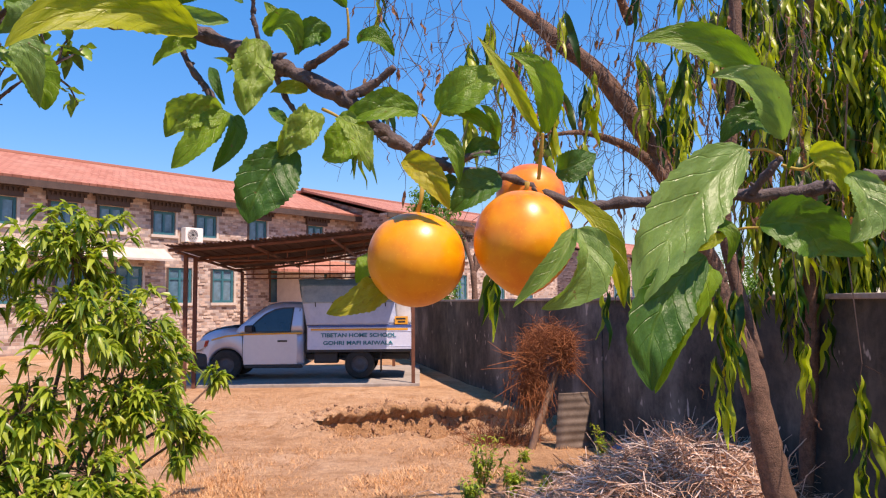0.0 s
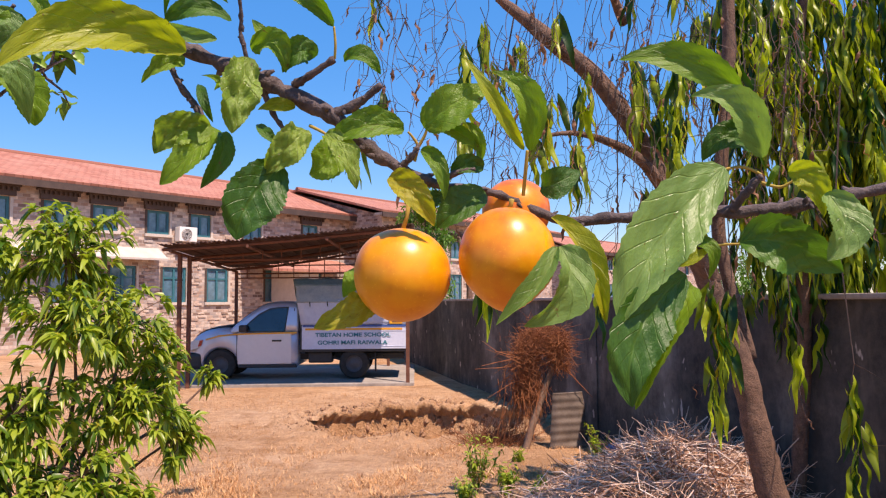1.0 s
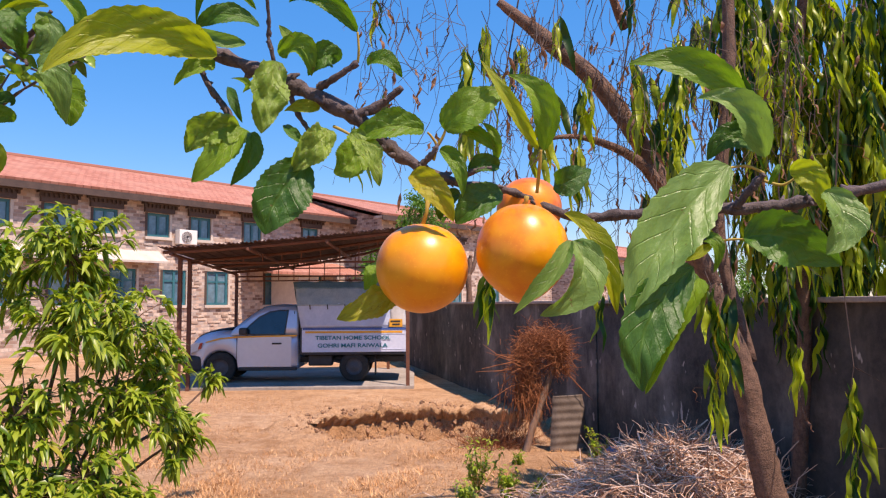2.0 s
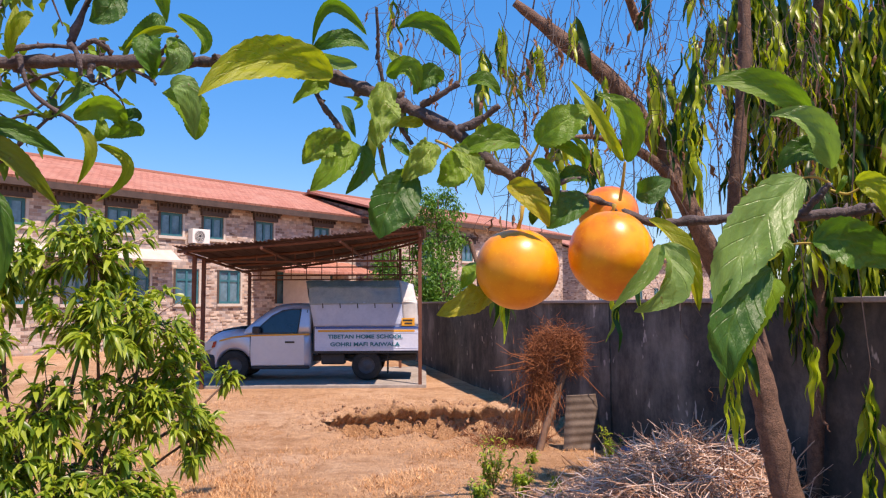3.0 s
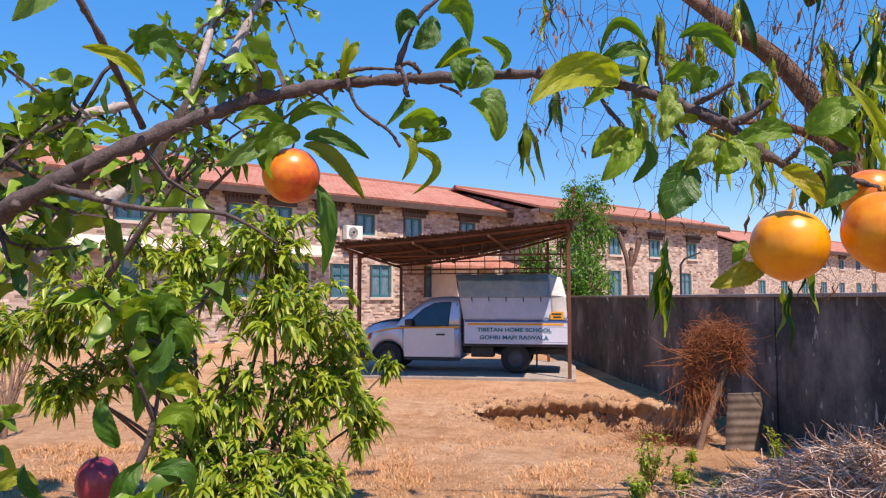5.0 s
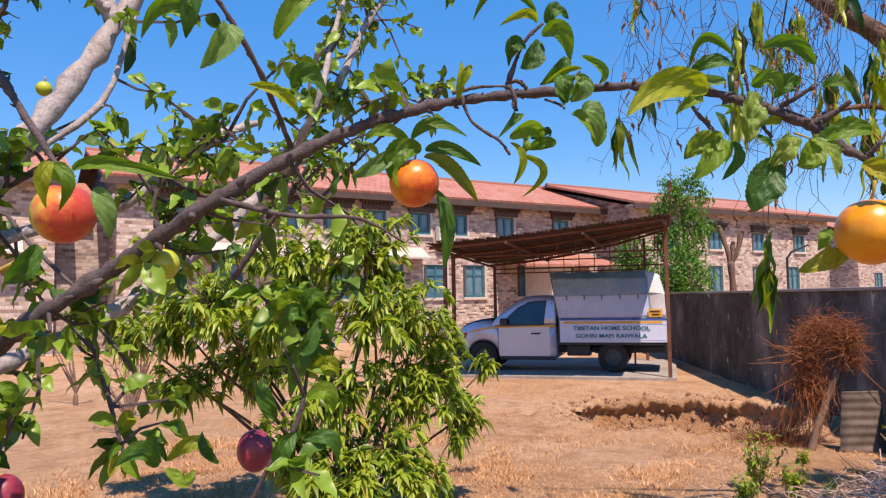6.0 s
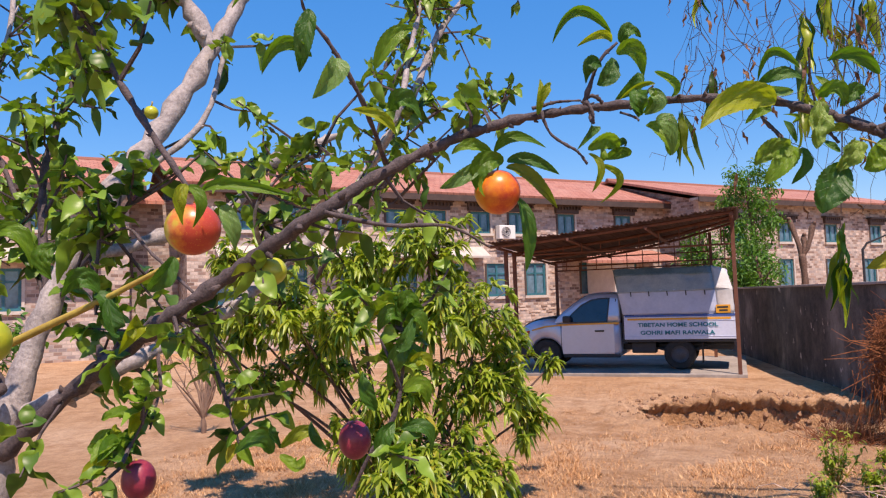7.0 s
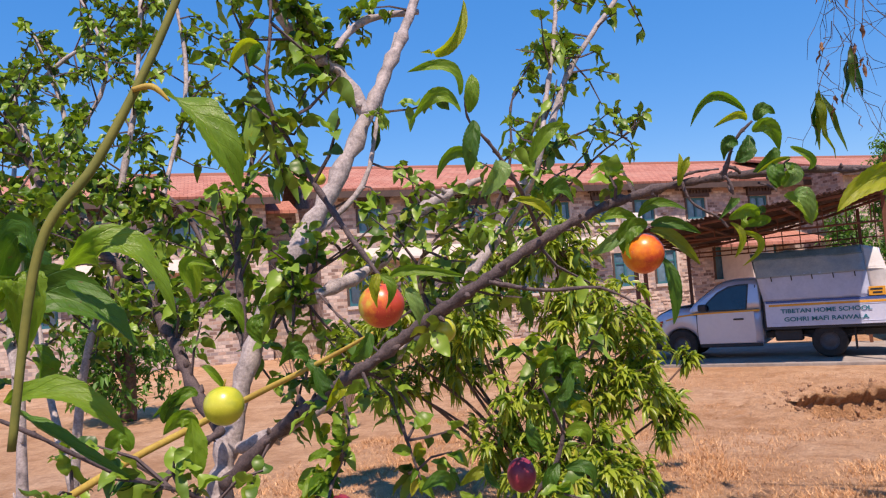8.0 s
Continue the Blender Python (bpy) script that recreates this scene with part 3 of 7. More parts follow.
def shed():
    base = thing("car_shed", "open car shed with a sagging rusted sheet roof on steel posts", "shed")
    slab = part("floor_slab", box(-5.6, -0.03, 16.35, 21.0, GROUND - 0.3, GROUND + 0.06, 0.02), SLAB, base, "stained concrete floor slab")

    def roof_z(x, y):
        s = max(0.0, (x + 5.2) / 5.1)
        return 2.80 + 0.42 * s ** 1.3 + (y - 15.2) * (0.08 * s ** 2.2 - 0.035)

    def bar(name, a, b, r=0.028):
        part(name, rod(a, b, r, 6), RUST, base)

    for x, y in ((-4.95, 15.85), (-4.9, 16.35), (-0.17, 16.4), (-4.9, 20.6), (-0.75, 20.6)):
        part("post", box(x - 0.04, x + 0.04, y - 0.04, y + 0.04, GROUND - 0.2, roof_z(x, y) - 0.06, 0.006), RUST, base)
    n = 19
    for i in range(n):
        x0, x1 = -5.2 + 5.1 * i / n, -5.2 + 5.1 * (i + 1) / n + 0.07
        bm = bmesh.new()
        rng = random.Random(i)
        front, back = 15.15 + rng.uniform(-0.05, 0.05), 20.9
        rows = []
        for k in range(9):
            x = x0 + (x1 - x0) * k / 8
            wave = 0.013 * math.cos(k * math.pi / 1.0)
            rows.append([bm.verts.new((x, y, roof_z(x, y) + wave + 0.05 + 0.035 * (1 - k / 8) + rng.uniform(-0.004, 0.004))) for y in (front, 17.0, 19.0, back)])
        for a, b in zip(rows, rows[1:]):
            for j in range(3):
                bm.faces.new((a[j], b[j], b[j + 1], a[j + 1]))
        res = bmesh.ops.extrude_face_region(bm, geom=bm.faces[:])
        for v in res["geom"]:
            if isinstance(v, bmesh.types.BMVert):
                v.co.z += 0.012
        bmesh.ops.recalc_face_normals(bm, faces=bm.faces[:])
        part("roof_sheet", bm, RUST_SHEET, base)
    for y in (15.35, 17.2, 19.0, 20.7):
        pts = [(x, y, roof_z(x, y) - 0.01) for x in (-5.15, -4, -2.7, -1.4, -0.12)]
        part("purlin", tube(bmesh.new(), pts, (0.035,) * 5, 6), RUST, base)
    for x in (-4.95, -3.4, -1.8, -0.17):
        bar("rafter", (x, 15.2, roof_z(x, 15.2) - 0.06), (x, 20.8, roof_z(x, 20.8) - 0.06), 0.035)
    # lattice girder at the back and front
    for y, drop in ((20.6, 0.62), (16.4, 0.30)):
        zl = roof_z(-4.9, y) - 0.14
        bar("girder_chord", (-4.9, y, zl), (-0.17, y, zl + 0.02), 0.022)
        if y > 18:
            bar("girder_chord", (-4.9, y, zl + 0.22), (-0.75, y, zl + 0.24), 0.018)
            bar("girder_chord", (-4.9, y, zl - 0.12), (-0.75, y, zl - 0.10), 0.018)
        for i in range(11):
            x = -4.6 + i * 0.42
            bar("hanger", (x, y, zl - (0.12 if y > 18 else 0)), (x, y, roof_z(x, y) - 0.05), 0.013)


shed()


def text_meshes(words, size, width, material, parent, where):
    """A line of lettering, one part for each word, drawn out to the given width."""
    made = []
    for word in words.split():
        cu = bpy.data.curves.new("lettering", "FONT")
        cu.body, cu.size, cu.extrude, cu.offset = word, size, 0.002, 0.003
        tmp = new("tmp", cu)
        me = bpy.data.meshes.new_from_object(tmp.evaluated_get(bpy.context.evaluated_depsgraph_get()))
        bpy.data.objects.remove(tmp)
        made.append((me, max(v.co.x for v in me.vertices)))
    space = size * 0.34
    stretch = width / (sum(w for _, w in made) + space * (len(made) - 1))
    x = where[0]
    for me, w in made:
        for v in me.vertices:
            v.co.x *= stretch
        me.materials.clear()
        me.materials.append(material)
        ob = new("lettering", me)
        ob.parent = parent
        ob.matrix_local = Matrix.Translation((x, where[1], where[2])) @ Matrix.Rotation(radians(90), 4, "X")
        x += (w + space) * stretch


def wheel(parent, x, y, r, out):
    w = new("wheel")
    w.parent = parent
    w.location = (x, y, r)
    prof = [(0.19, -0.09), (r - 0.05, -0.10), (r - 0.008, -0.085), (r, -0.04), (r, 0.04), (r - 0.008, 0.085), (r - 0.05, 0.10), (0.19, 0.09)]

    def lathe(profile, n=28):
        bm = bmesh.new()
        rings = [[bm.verts.new((p * math.cos(a), q, p * math.sin(a))) for p, q in profile] for a in (2 * math.pi * i / n for i in range(n))]
        for i in range(n):
            a, b = rings[i], rings[(i + 1) % n]
            for j in range(len(profile) - 1):
                bm.faces.new((a[j], a[j + 1], b[j + 1], b[j]))
        bmesh.ops.recalc_face_normals(bm, faces=bm.faces[:])
        return bm

    part("tyre", lathe(prof), RUBBER, w, smooth=True)
    s = out
    part("rim", lathe([(0.195, 0.08 * s), (0.17, 0.05 * s), (0.10, 0.055 * s), (0.06, 0.075 * s), (0.001, 0.075 * s)]), RIM_STEEL, w, smooth=True)


def loft(rings):
    """A closed skin over rings of equal length, capped at both ends."""
    bm = bmesh.new()
    made = [[bm.verts.new(p) for p in ring] for ring in rings]
    n = len(made[0])
    for a, b in zip(made, made[1:]):
        for k in range(n):
            bm.faces.new((a[k], a[(k + 1) % n], b[(k + 1) % n], b[k]))
    bm.faces.new(made[0])
    bm.faces.new(made[-1][::-1])
    bmesh.ops.recalc_face_normals(bm, faces=bm.faces[:])
    return bm


def along(x, table):
    return float(np.interp(x, [p[0] for p in table], [p[1] for p in table]))


def pickup():
    t = thing("pickup_truck", "silver single-cab pickup with a canvas-covered white load bed", "pickup truck", Matrix.Translation((-5.22, 17.25, GROUND + 0.06)))
    W = 1.68
    hood = ((0, 0.74), (0.05, 0.84), (0.14, 0.96), (0.28, 1.06), (0.48, 1.14), (0.75, 1.185), (1.0, 1.20), (1.12, 1.10), (2.52, 1.10))
    roof = ((0.95, 1.13), (1.1, 1.27), (1.3, 1.43), (1.5, 1.58), (1.66, 1.69), (1.8, 1.745), (2.0, 1.77), (2.3, 1.77), (2.46, 1.75), (2.52, 1.68))

    def ring(x, s, foot, top, sides):
        half = [(s + dy, foot + (top - 0.05 - foot) * f) for f, dy in sides]
        half += [(half[-1][0] + 0.05, top - 0.012), (half[-1][0] + 0.2, top + 0.008)]
        return [(x, W / 2, foot)] + [(x, y, z) for y, z in half] + [(x, W / 2, top + 0.02)] + [(x, W - y, z) for y, z in half[::-1]]

    body = []
    for x in (0.0, 0.03, 0.08, 0.15, 0.24, 0.34, 0.37, 0.39, 0.44, 0.52, 0.6, 0.69, 0.78, 0.87, 0.96, 1.04, 1.11, 1.16, 1.18, 1.21, 1.5, 1.9, 2.3, 2.52):
        gap = 0.40 ** 2 - (x - 0.77) ** 2
        foot = 0.33 + math.sqrt(gap) if gap > 0 else 0.31
        nose = 0.24 * max(0.0, (0.5 - x) / 0.5) ** 2.4
        body.append(ring(x, nose, foot, along(x, hood), ((0, 0.035), (0.12, 0.006), (0.4, 0.0), (0.72, 0.008), (1.0, 0.032))))
    part("cab_body", loft(body), TRUCK_SILVER, t, smooth=True)

    def lean(z):
        return 0.022 + 0.13 * max(0.0, (z - 1.08) / 0.66) ** 1.2

    cab = []
    for x in (0.95, 1.1, 1.3, 1.5, 1.66, 1.8, 2.0, 2.2, 2.38, 2.46, 2.52):
        top = along(x, roof)
        cab.append(ring(x, 0.0, 1.06, top, [(f, lean(1.06 + (top - 1.11) * f)) for f in (0, 0.3, 0.6, 0.85, 1.0)]))
    part("cab_roof", loft(cab), TRUCK_SILVER, t, smooth=True)

    def side_glass(name, pts, material, lift):
        b = bmesh.new()
        f = [b.verts.new((x, lean(z) - lift, z)) for x, z in pts]
        g = [b.verts.new((x, lean(z) + 0.01, z)) for x, z in pts]
        n = len(pts)
        b.faces.new(f)
        for i in range(n):
            b.faces.new((f[i], g[i], g[(i + 1) % n], f[(i + 1) % n]))
        bmesh.ops.recalc_face_normals(b, faces=b.faces[:])
        return part(name, b, material, t)

    side_glass("window_seal", [(1.20, 1.085), (1.42, 1.32), (1.62, 1.50), (1.86, 1.62), (2.06, 1.65), (2.30, 1.655), (2.235, 1.085)], BLACK, 0.008)
    side_glass("side_window", [(1.26, 1.105), (1.45, 1.31), (1.64, 1.47), (1.88, 1.59), (2.06, 1.62), (2.27, 1.625), (2.21, 1.105)], CAR_GLASS, 0.014)
    side_glass("panel_seam", [(2.37, 0.9), (2.39, 0.9), (2.44, 1.62), (2.42, 1.62)], BLACK, 0.005)
    ws = bmesh.new()
    grid = [[ws.verts.new((x - 0.006, W / 2 + f * (W / 2 - 0.10 - lean(along(x, roof))), along(x, roof) + 0.034 - 0.03 * f * f)) for f in (-1, -0.6, -0.2, 0.2, 0.6, 1)] for x in (1.0, 1.15, 1.3, 1.45, 1.58, 1.7)]
    for a, b in zip(grid, grid[1:]):
        for k in range(5):
            ws.faces.new((a[k], a[k + 1], b[k + 1], b[k]))
    res = bmesh.ops.extrude_face_region(ws, geom=ws.faces[:])
    bmesh.ops.translate(ws, verts=[g for g in res["geom"] if isinstance(g, bmesh.types.BMVert)], vec=(0.006, 0, -0.012))
    bmesh.ops.recalc_face_normals(ws, faces=ws.faces[:])
    part("windscreen", ws, CAR_GLASS, t, smooth=True)
    door_bm = prism([(1.17, 0.36), (1.15, 0.70), (1.17, 1.06), (2.38, 1.07), (2.38, 0.36)], -0.010, 0.02)
    bmesh.ops.bevel(door_bm, geom=[e for e in door_bm.edges if max(v.co.y for v in e.verts) < 0], offset=0.006, segments=2, affect="EDGES")
    door = part("door", door_bm, TRUCK_SILVER, t)
    part("handle", box(1.94, 2.16, -0.04, -0.008, 0.865, 0.905, 0.012), BLACK, door, "black door handle")
    part("seam", box(1.135, 1.147, -0.006, 0.01, 0.42, 1.06), BLACK, t)
    part("wing_mirror", box(1.22, 1.40, -0.20, -0.005, 1.09, 1.25, 0.04), BLACK, t)
    # bonnet coloured black to stand for the dark shed roof mirrored in its paint
    bonnet = bmesh.new()
    grid = [[bonnet.verts.new((x, W / 2 + f * (W / 2 - 0.16 - 0.24 * max(0.0, (0.5 - x) / 0.5) ** 2.4), along(x, hood) + 0.035 - 0.012 * f ** 4 + (0.018 if abs(f) < 0.5 and x > 0.3 else 0))) for f in (-1, -0.75, -0.48, 0, 0.48, 0.75, 1)] for x in (0.16, 0.28, 0.42, 0.6, 0.8, 1.0)]
    for a, b in zip(grid, grid[1:]):
        for k in range(6):
            bonnet.faces.new((a[k], a[k + 1], b[k + 1], b[k]))
    res = bmesh.ops.extrude_face_region(bonnet, geom=bonnet.faces[:])
    bmesh.ops.translate(bonnet, verts=[g for g in res["geom"] if isinstance(g, bmesh.types.BMVert)], vec=(0, 0, -0.03))
    bmesh.ops.recalc_face_normals(bonnet, faces=bonnet.faces[:])
    part("bonnet", bonnet, BLACK, t, "ribbed bonnet coloured dark for the shed's reflected shade", True)
    part("bumper", box(-0.09, 0.36, 0.0, W, 0.24, 0.62, 0.09), BLACK, t)
    part("grille", box(-0.02, 0.06, 0.42, W - 0.42, 0.62, 0.82, 0.02), BLACK, t)
    lamp = prism([(0.02, 0.66), (0.03, 0.80), (0.13, 0.90), (0.36, 0.93), (0.30, 0.74)], 0.015, 0.30)
    bmesh.ops.bevel(lamp, geom=lamp.edges[:], offset=0.012, segments=2, affect="EDGES")
    part("headlight", lamp, LAMP_CLEAR, t)
    part("indicator", prism([(0.26, 0.76), (0.30, 0.90), (0.37, 0.915), (0.33, 0.78)], 0.004, 0.03), LAMP_RED, t, "red side lens")
    part("sill", box(1.18, 2.5, 0.0, 0.12, 0.27, 0.35, 0.02), BLACK, t)
    part("wheel_well", prism([(0.40, 0.30), (0.40, 0.66), (0.6, 0.70), (0.94, 0.70), (1.14, 0.66), (1.14, 0.30)], 0.26, 0.30), BLACK, t)
    for x, y, s in ((0.76, 0.12, -1), (0.76, W - 0.12, 1), (3.81, 0.12, -1), (3.81, W - 0.12, 1)):
        wheel(t, x, y, 0.345, s)
    # chassis below the bed
    for y in (0.42, 1.2):
        part("chassis_rail", box(0.5, 4.95, y, y + 0.08, 0.42, 0.56, 0.01), BLACK, t)
    part("fuel_tank", box(2.75, 3.3, 0.12, 0.45, 0.36, 0.62, 0.04), BLACK, t)
    part("axle", rod((3.81, 0.1, 0.34), (3.81, W - 0.1, 0.34), 0.06), BLACK, t)
    part("leaf_spring", prism([(3.2, 0.52), (3.81, 0.36), (4.45, 0.52), (4.45, 0.48), (3.81, 0.31), (3.2, 0.48)], 0.2, 0.27), BLACK, t)
    part("mud_flap", box(4.28, 4.31, 0.03, 0.3, 0.16, 0.60), RUBBER, t)
    part("bed_front", box(2.58, 2.63, 0.0, W, 0.62, 1.24, 0.01), BLACK, t)
    # load bed
    part("bed_floor", box(2.62, 5.02, -0.02, W + 0.02, 0.62, 0.69, 0.01), BLACK, t)
    side = part("bed_side", box(2.62, 5.03, -0.04, 0.0, 0.68, 1.23, 0.012), TRUCK_WHITE, t, "white ribbed side board with lettering")
    for z in (0.74, 1.085):
        part("rib", box(2.66, 5.0, -0.047, -0.038, z, z + 0.014, 0.004), TRUCK_WHITE, side)
    part("bed_side", box(2.62, 5.03, W, W + 0.04, 0.68, 1.23, 0.012), TRUCK_WHITE, t)
    part("tailgate", box(4.99, 5.03, 0.0, W, 0.68, 1.23, 0.01), TRUCK_WHITE, t)
    part("stripe", box(2.70, 4.92, -0.0475, -0.038, 1.115, 1.16), YELLOW, side, "yellow stripe")
    part("stripe", box(2.64, 5.02, -0.0485, -0.038, 1.185, 1.232), BLUE_STRIPE, side, "dark blue top rail")
    part("stripe", prism([(0.44, 0.905), (0.75, 0.985), (1.10, 1.02), (2.50, 1.045), (2.50, 1.082), (1.10, 1.055), (0.75, 1.02), (0.44, 0.935)], -0.0145, 0.03), YELLOW, t, "yellow stripe along the cab")
    text_meshes("TIBETAN HOME SCHOOL", 0.125, 1.72, LETTER, side, (2.93, -0.052, 0.965))
    text_meshes("GOHRI MAFI RAIWALA", 0.125, 1.60, LETTER, side, (2.98, -0.052, 0.79))
    plate = part("number_plate", box(4.62, 4.92, -0.058, -0.046, 1.25, 1.43, 0.004), YELLOW, t, "yellow plate with dark bars")
    for x, z, w in ((4.65, 1.36, 0.22), (4.69, 1.29, 0.17)):
        part("bar", box(x, x + w, -0.063, -0.0575, z, z + 0.035), BLACK, plate)

    # canvas canopy
    def sheet(name, corners, material, n=(14, 8), sag=0.02, label=""):
        b = bmesh.new()
        p00, p10, p11, p01 = (Vector(c) for c in corners)
        nu, nv = n
        nor = (p10 - p00).cross(p01 - p00).normalized()
        g = []
        for i in range(nu + 1):
            g.append([])
            for j in range(nv + 1):
                u, v2 = i / nu, j / nv
                q = p00 * (1 - u) * (1 - v2) + p10 * u * (1 - v2) + p11 * u * v2 + p01 * (1 - u) * v2
                fold = sag * (noise.noise(q * 3.0) + 0.6 * noise.noise(q * 7.0)) + 0.012 * math.sin(u * 5 * math.pi) ** 2
                g[-1].append(b.verts.new(q + nor * fold))
        for i in range(nu):
            for j in range(nv):
                b.faces.new((g[i][j], g[i + 1][j], g[i + 1][j + 1], g[i][j + 1]))
        res = bmesh.ops.extrude_face_region(b, geom=b.faces[:])
        bmesh.ops.translate(b, verts=[w for w in res["geom"] if isinstance(w, bmesh.types.BMVert)], vec=-nor * 0.01)
        bmesh.ops.recalc_face_normals(b, faces=b.faces[:])
        return part(name, b, material, t, label, True)

    y0, y1 = -0.02, W + 0.02
    sheet("canopy_side", ((2.60, y0, 1.24), (4.66, y0, 1.24), (4.62, y0 - 0.01, 1.80), (2.50, y0 - 0.01, 1.80)), TARP_SHADED, label="canvas side coloured grey as in shade")
    sheet("canopy_side", ((2.50, y0 - 0.03, 1.74), (4.62, y0 - 0.03, 1.76), (4.58, 0.05, 2.16), (2.45, 0.05, 2.17)), TARP_FADED, (22, 10), 0.035, "faded canvas valance")
    sheet("canopy_side", ((2.44, 0.03, 2.14), (4.58, 0.03, 2.13), (4.55, 0.14, 2.29), (2.40, 0.14, 2.30)), TARP_GREEN, (18, 4), 0.02, "dark green canvas edge")
    # tail end beyond the roof's shadow edge, its sunlight put into a paler colour
    sheet("canopy_side", ((4.66, y0 + 0.01, 1.24), (5.0, y0 + 0.01, 1.24), (4.98, 0.02, 1.82), (4.62, y0, 1.82)), TARP_SUNLIT, (6, 8))
    sheet("canopy_side", ((4.60, y0 - 0.012, 1.78), (4.99, 0.02, 1.76), (4.86, 0.22, 2.22), (4.56, 0.14, 2.30)), TARP_SUNLIT, (6, 6), 0.03, "pale sunlit canvas flap")
    sheet("canopy_side", ((5.0, y1, 1.24), (2.56, y1, 1.24), (2.5, W - 0.12, 2.30), (4.86, W - 0.2, 2.24)), TARP_SHADED)
    sheet("canopy_top", ((2.40, 0.12, 2.30), (4.56, 0.12, 2.29), (4.56, W - 0.12, 2.29), (2.40, W - 0.12, 2.30)), TARP_GREEN, sag=0.035, label="faded green canvas top")
    sheet("canopy_front", ((2.60, y1, 1.2), (2.60, y0, 1.2), (2.38, 0.1, 2.30), (2.38, W - 0.1, 2.30)), TARP_GREEN, (8, 8))
    sheet("canopy_back", ((4.99, y0, 1.24), (4.99, y1, 1.24), (4.86, W - 0.2, 2.22), (4.86, 0.2, 2.22)), TARP_SHADED, (8, 8))
    for x in (2.8, 3.2, 3.6, 4.0, 4.4):
        part("tie", rod((x, y0 - 0.05, 1.77), (x + 0.01, y0 - 0.05, 1.66), 0.012, 5), BLACK, t)


pickup()


# ---- plants ----
PLUM_LEAF = [leaf_material("plum_leaf", (0.07, 0.185, 0.013), (0.19, 0.335, 0.024), (0.36, 0.46, 0.13), 0.45, 0.32),
             leaf_material("young_plum_leaf", (0.24, 0.32, 0.014), (0.36, 0.42, 0.022), (0.45, 0.48, 0.12), 0.5),
             leaf_material("dark_plum_leaf", (0.030, 0.105, 0.012), (0.075, 0.19, 0.018), (0.24, 0.38, 0.08), 0.35),
             leaf_material("crinkled_plum_leaf", (0.15, 0.27, 0.03), (0.27, 0.40, 0.06), (0.44, 0.52, 0.18), 0.4, 0.32, bump=1.0),
             leaf_material("pale_plum_leaf", (0.13, 0.255, 0.055), (0.20, 0.345, 0.085), (0.36, 0.48, 0.20), 0.4, 0.32)]
FOLIAGE = leaf_material("plum_foliage", (0.018, 0.075, 0.010), (0.19, 0.32, 0.030), (0.2, 0.3, 0.1), 0.26, 0.42, True, False, (0.24, 0.30, 0.03))
MANGO = leaf_material("bush_foliage", (0.055, 0.135, 0.010), (0.33, 0.42, 0.045), (0.2, 0.3, 0.1), 0.4, 0.35, True, False, (0.42, 0.36, 0.04))
WEEP = leaf_material("weeping_foliage", (0.018, 0.07, 0.008), (0.38, 0.47, 0.025), (0.2, 0.3, 0.1), 0.5, 0.38, True, False, (0.44, 0.34, 0.02), dark=0.28)
DEAD = leaf_material("dead_leaf", (0.12, 0.05, 0.025), (0.25, 0.12, 0.06), (0.3, 0.2, 0.1), 0.2, 0.7, True, False, (0.34, 0.17, 0.06))
FAR_LEAF = leaf_material("far_foliage", (0.03, 0.10, 0.015), (0.10, 0.24, 0.03), (0.2, 0.3, 0.1), 0.4, 0.5, True, False, (0.20, 0.30, 0.05))
BARK = bark_material("dark_plum_bark", (0.018, 0.012, 0.013), (0.15, 0.11, 0.105), 90.0, dist=0.003)
BARK_PALE = bark_material("pale_plum_bark", (0.11, 0.09, 0.085), (0.52, 0.46, 0.43), 45.0, dist=0.003)
BARK_TREE = bark_material("brown_tree_bark", (0.04, 0.021, 0.014), (0.24, 0.135, 0.09), 16.0, dist=0.03)
BARK_STRAND = bark_material("dark_bare_strand", (0.014, 0.009, 0.008), (0.085, 0.05, 0.038), 9.0)
GREEN_STALK = bark_material("green_shoot_bark", (0.09, 0.11, 0.015), (0.20, 0.19, 0.03), 30.0, dist=0.0005)
STALK = bark_material("leaf_stalk", (0.30, 0.17, 0.03), (0.46, 0.36, 0.06), 60.0, dist=0.0005)


class LeafCloud:
    """Many small leaves gathered into one mesh."""

    def __init__(self):
        self.v, self.f, self.uv = [], [], []

    def add(self, base, d, normal, length, width, droop=0.3, wavy=0.0, segs=3, rng=random):
        d = d.normalized()
        side = d.cross(normal)
        side = side.normalized() if side.length > 1e-4 else d.orthogonal().normalized()
        up = side.cross(d)
        i = len(self.v)
        p, prof = base, [0.08 + 0.92 * math.sin(math.pi * min(1, (k / segs) ** 0.85)) for k in range(segs + 1)] if segs > 3 else (0.15, 1.0, 0.75, 0.06)
        for k in range(segs + 1):
            s = k / segs
            q = base + d * (length * s) + Vector((0, 0, -1)) * (droop * length * s * s) + up * (wavy * length * math.sin(s * 11 + i))
            w = side * (width * 0.5 * prof[k])
            lift = up * (width * 0.24 * prof[k])
            self.v += [tuple(q - w + lift), tuple(q), tuple(q + w + lift)]
            self.uv += [(0, s), (0.5, s), (1, s)]
        for k in range(segs):
            a = i + 3 * k
            self.f += [(a, a + 1, a + 4, a + 3), (a + 1, a + 2, a + 5, a + 4)]

    def done(self, name, material, parent, label=""):
        me = bpy.data.meshes.new(name)
        me.from_pydata(self.v, [], self.f)
        layer = me.uv_layers.new(name="UVMap")
        for l in me.loops:
            layer.data[l.index].uv = self.uv[l.vertex_index]
        for p in me.polygons:
            p.use_smooth = True
        me.materials.append(material)
        ob = new(name, me)
        ob.parent = parent
        ob["kind"] = "stuff"
        if label:
            ob["label"] = label
        return ob


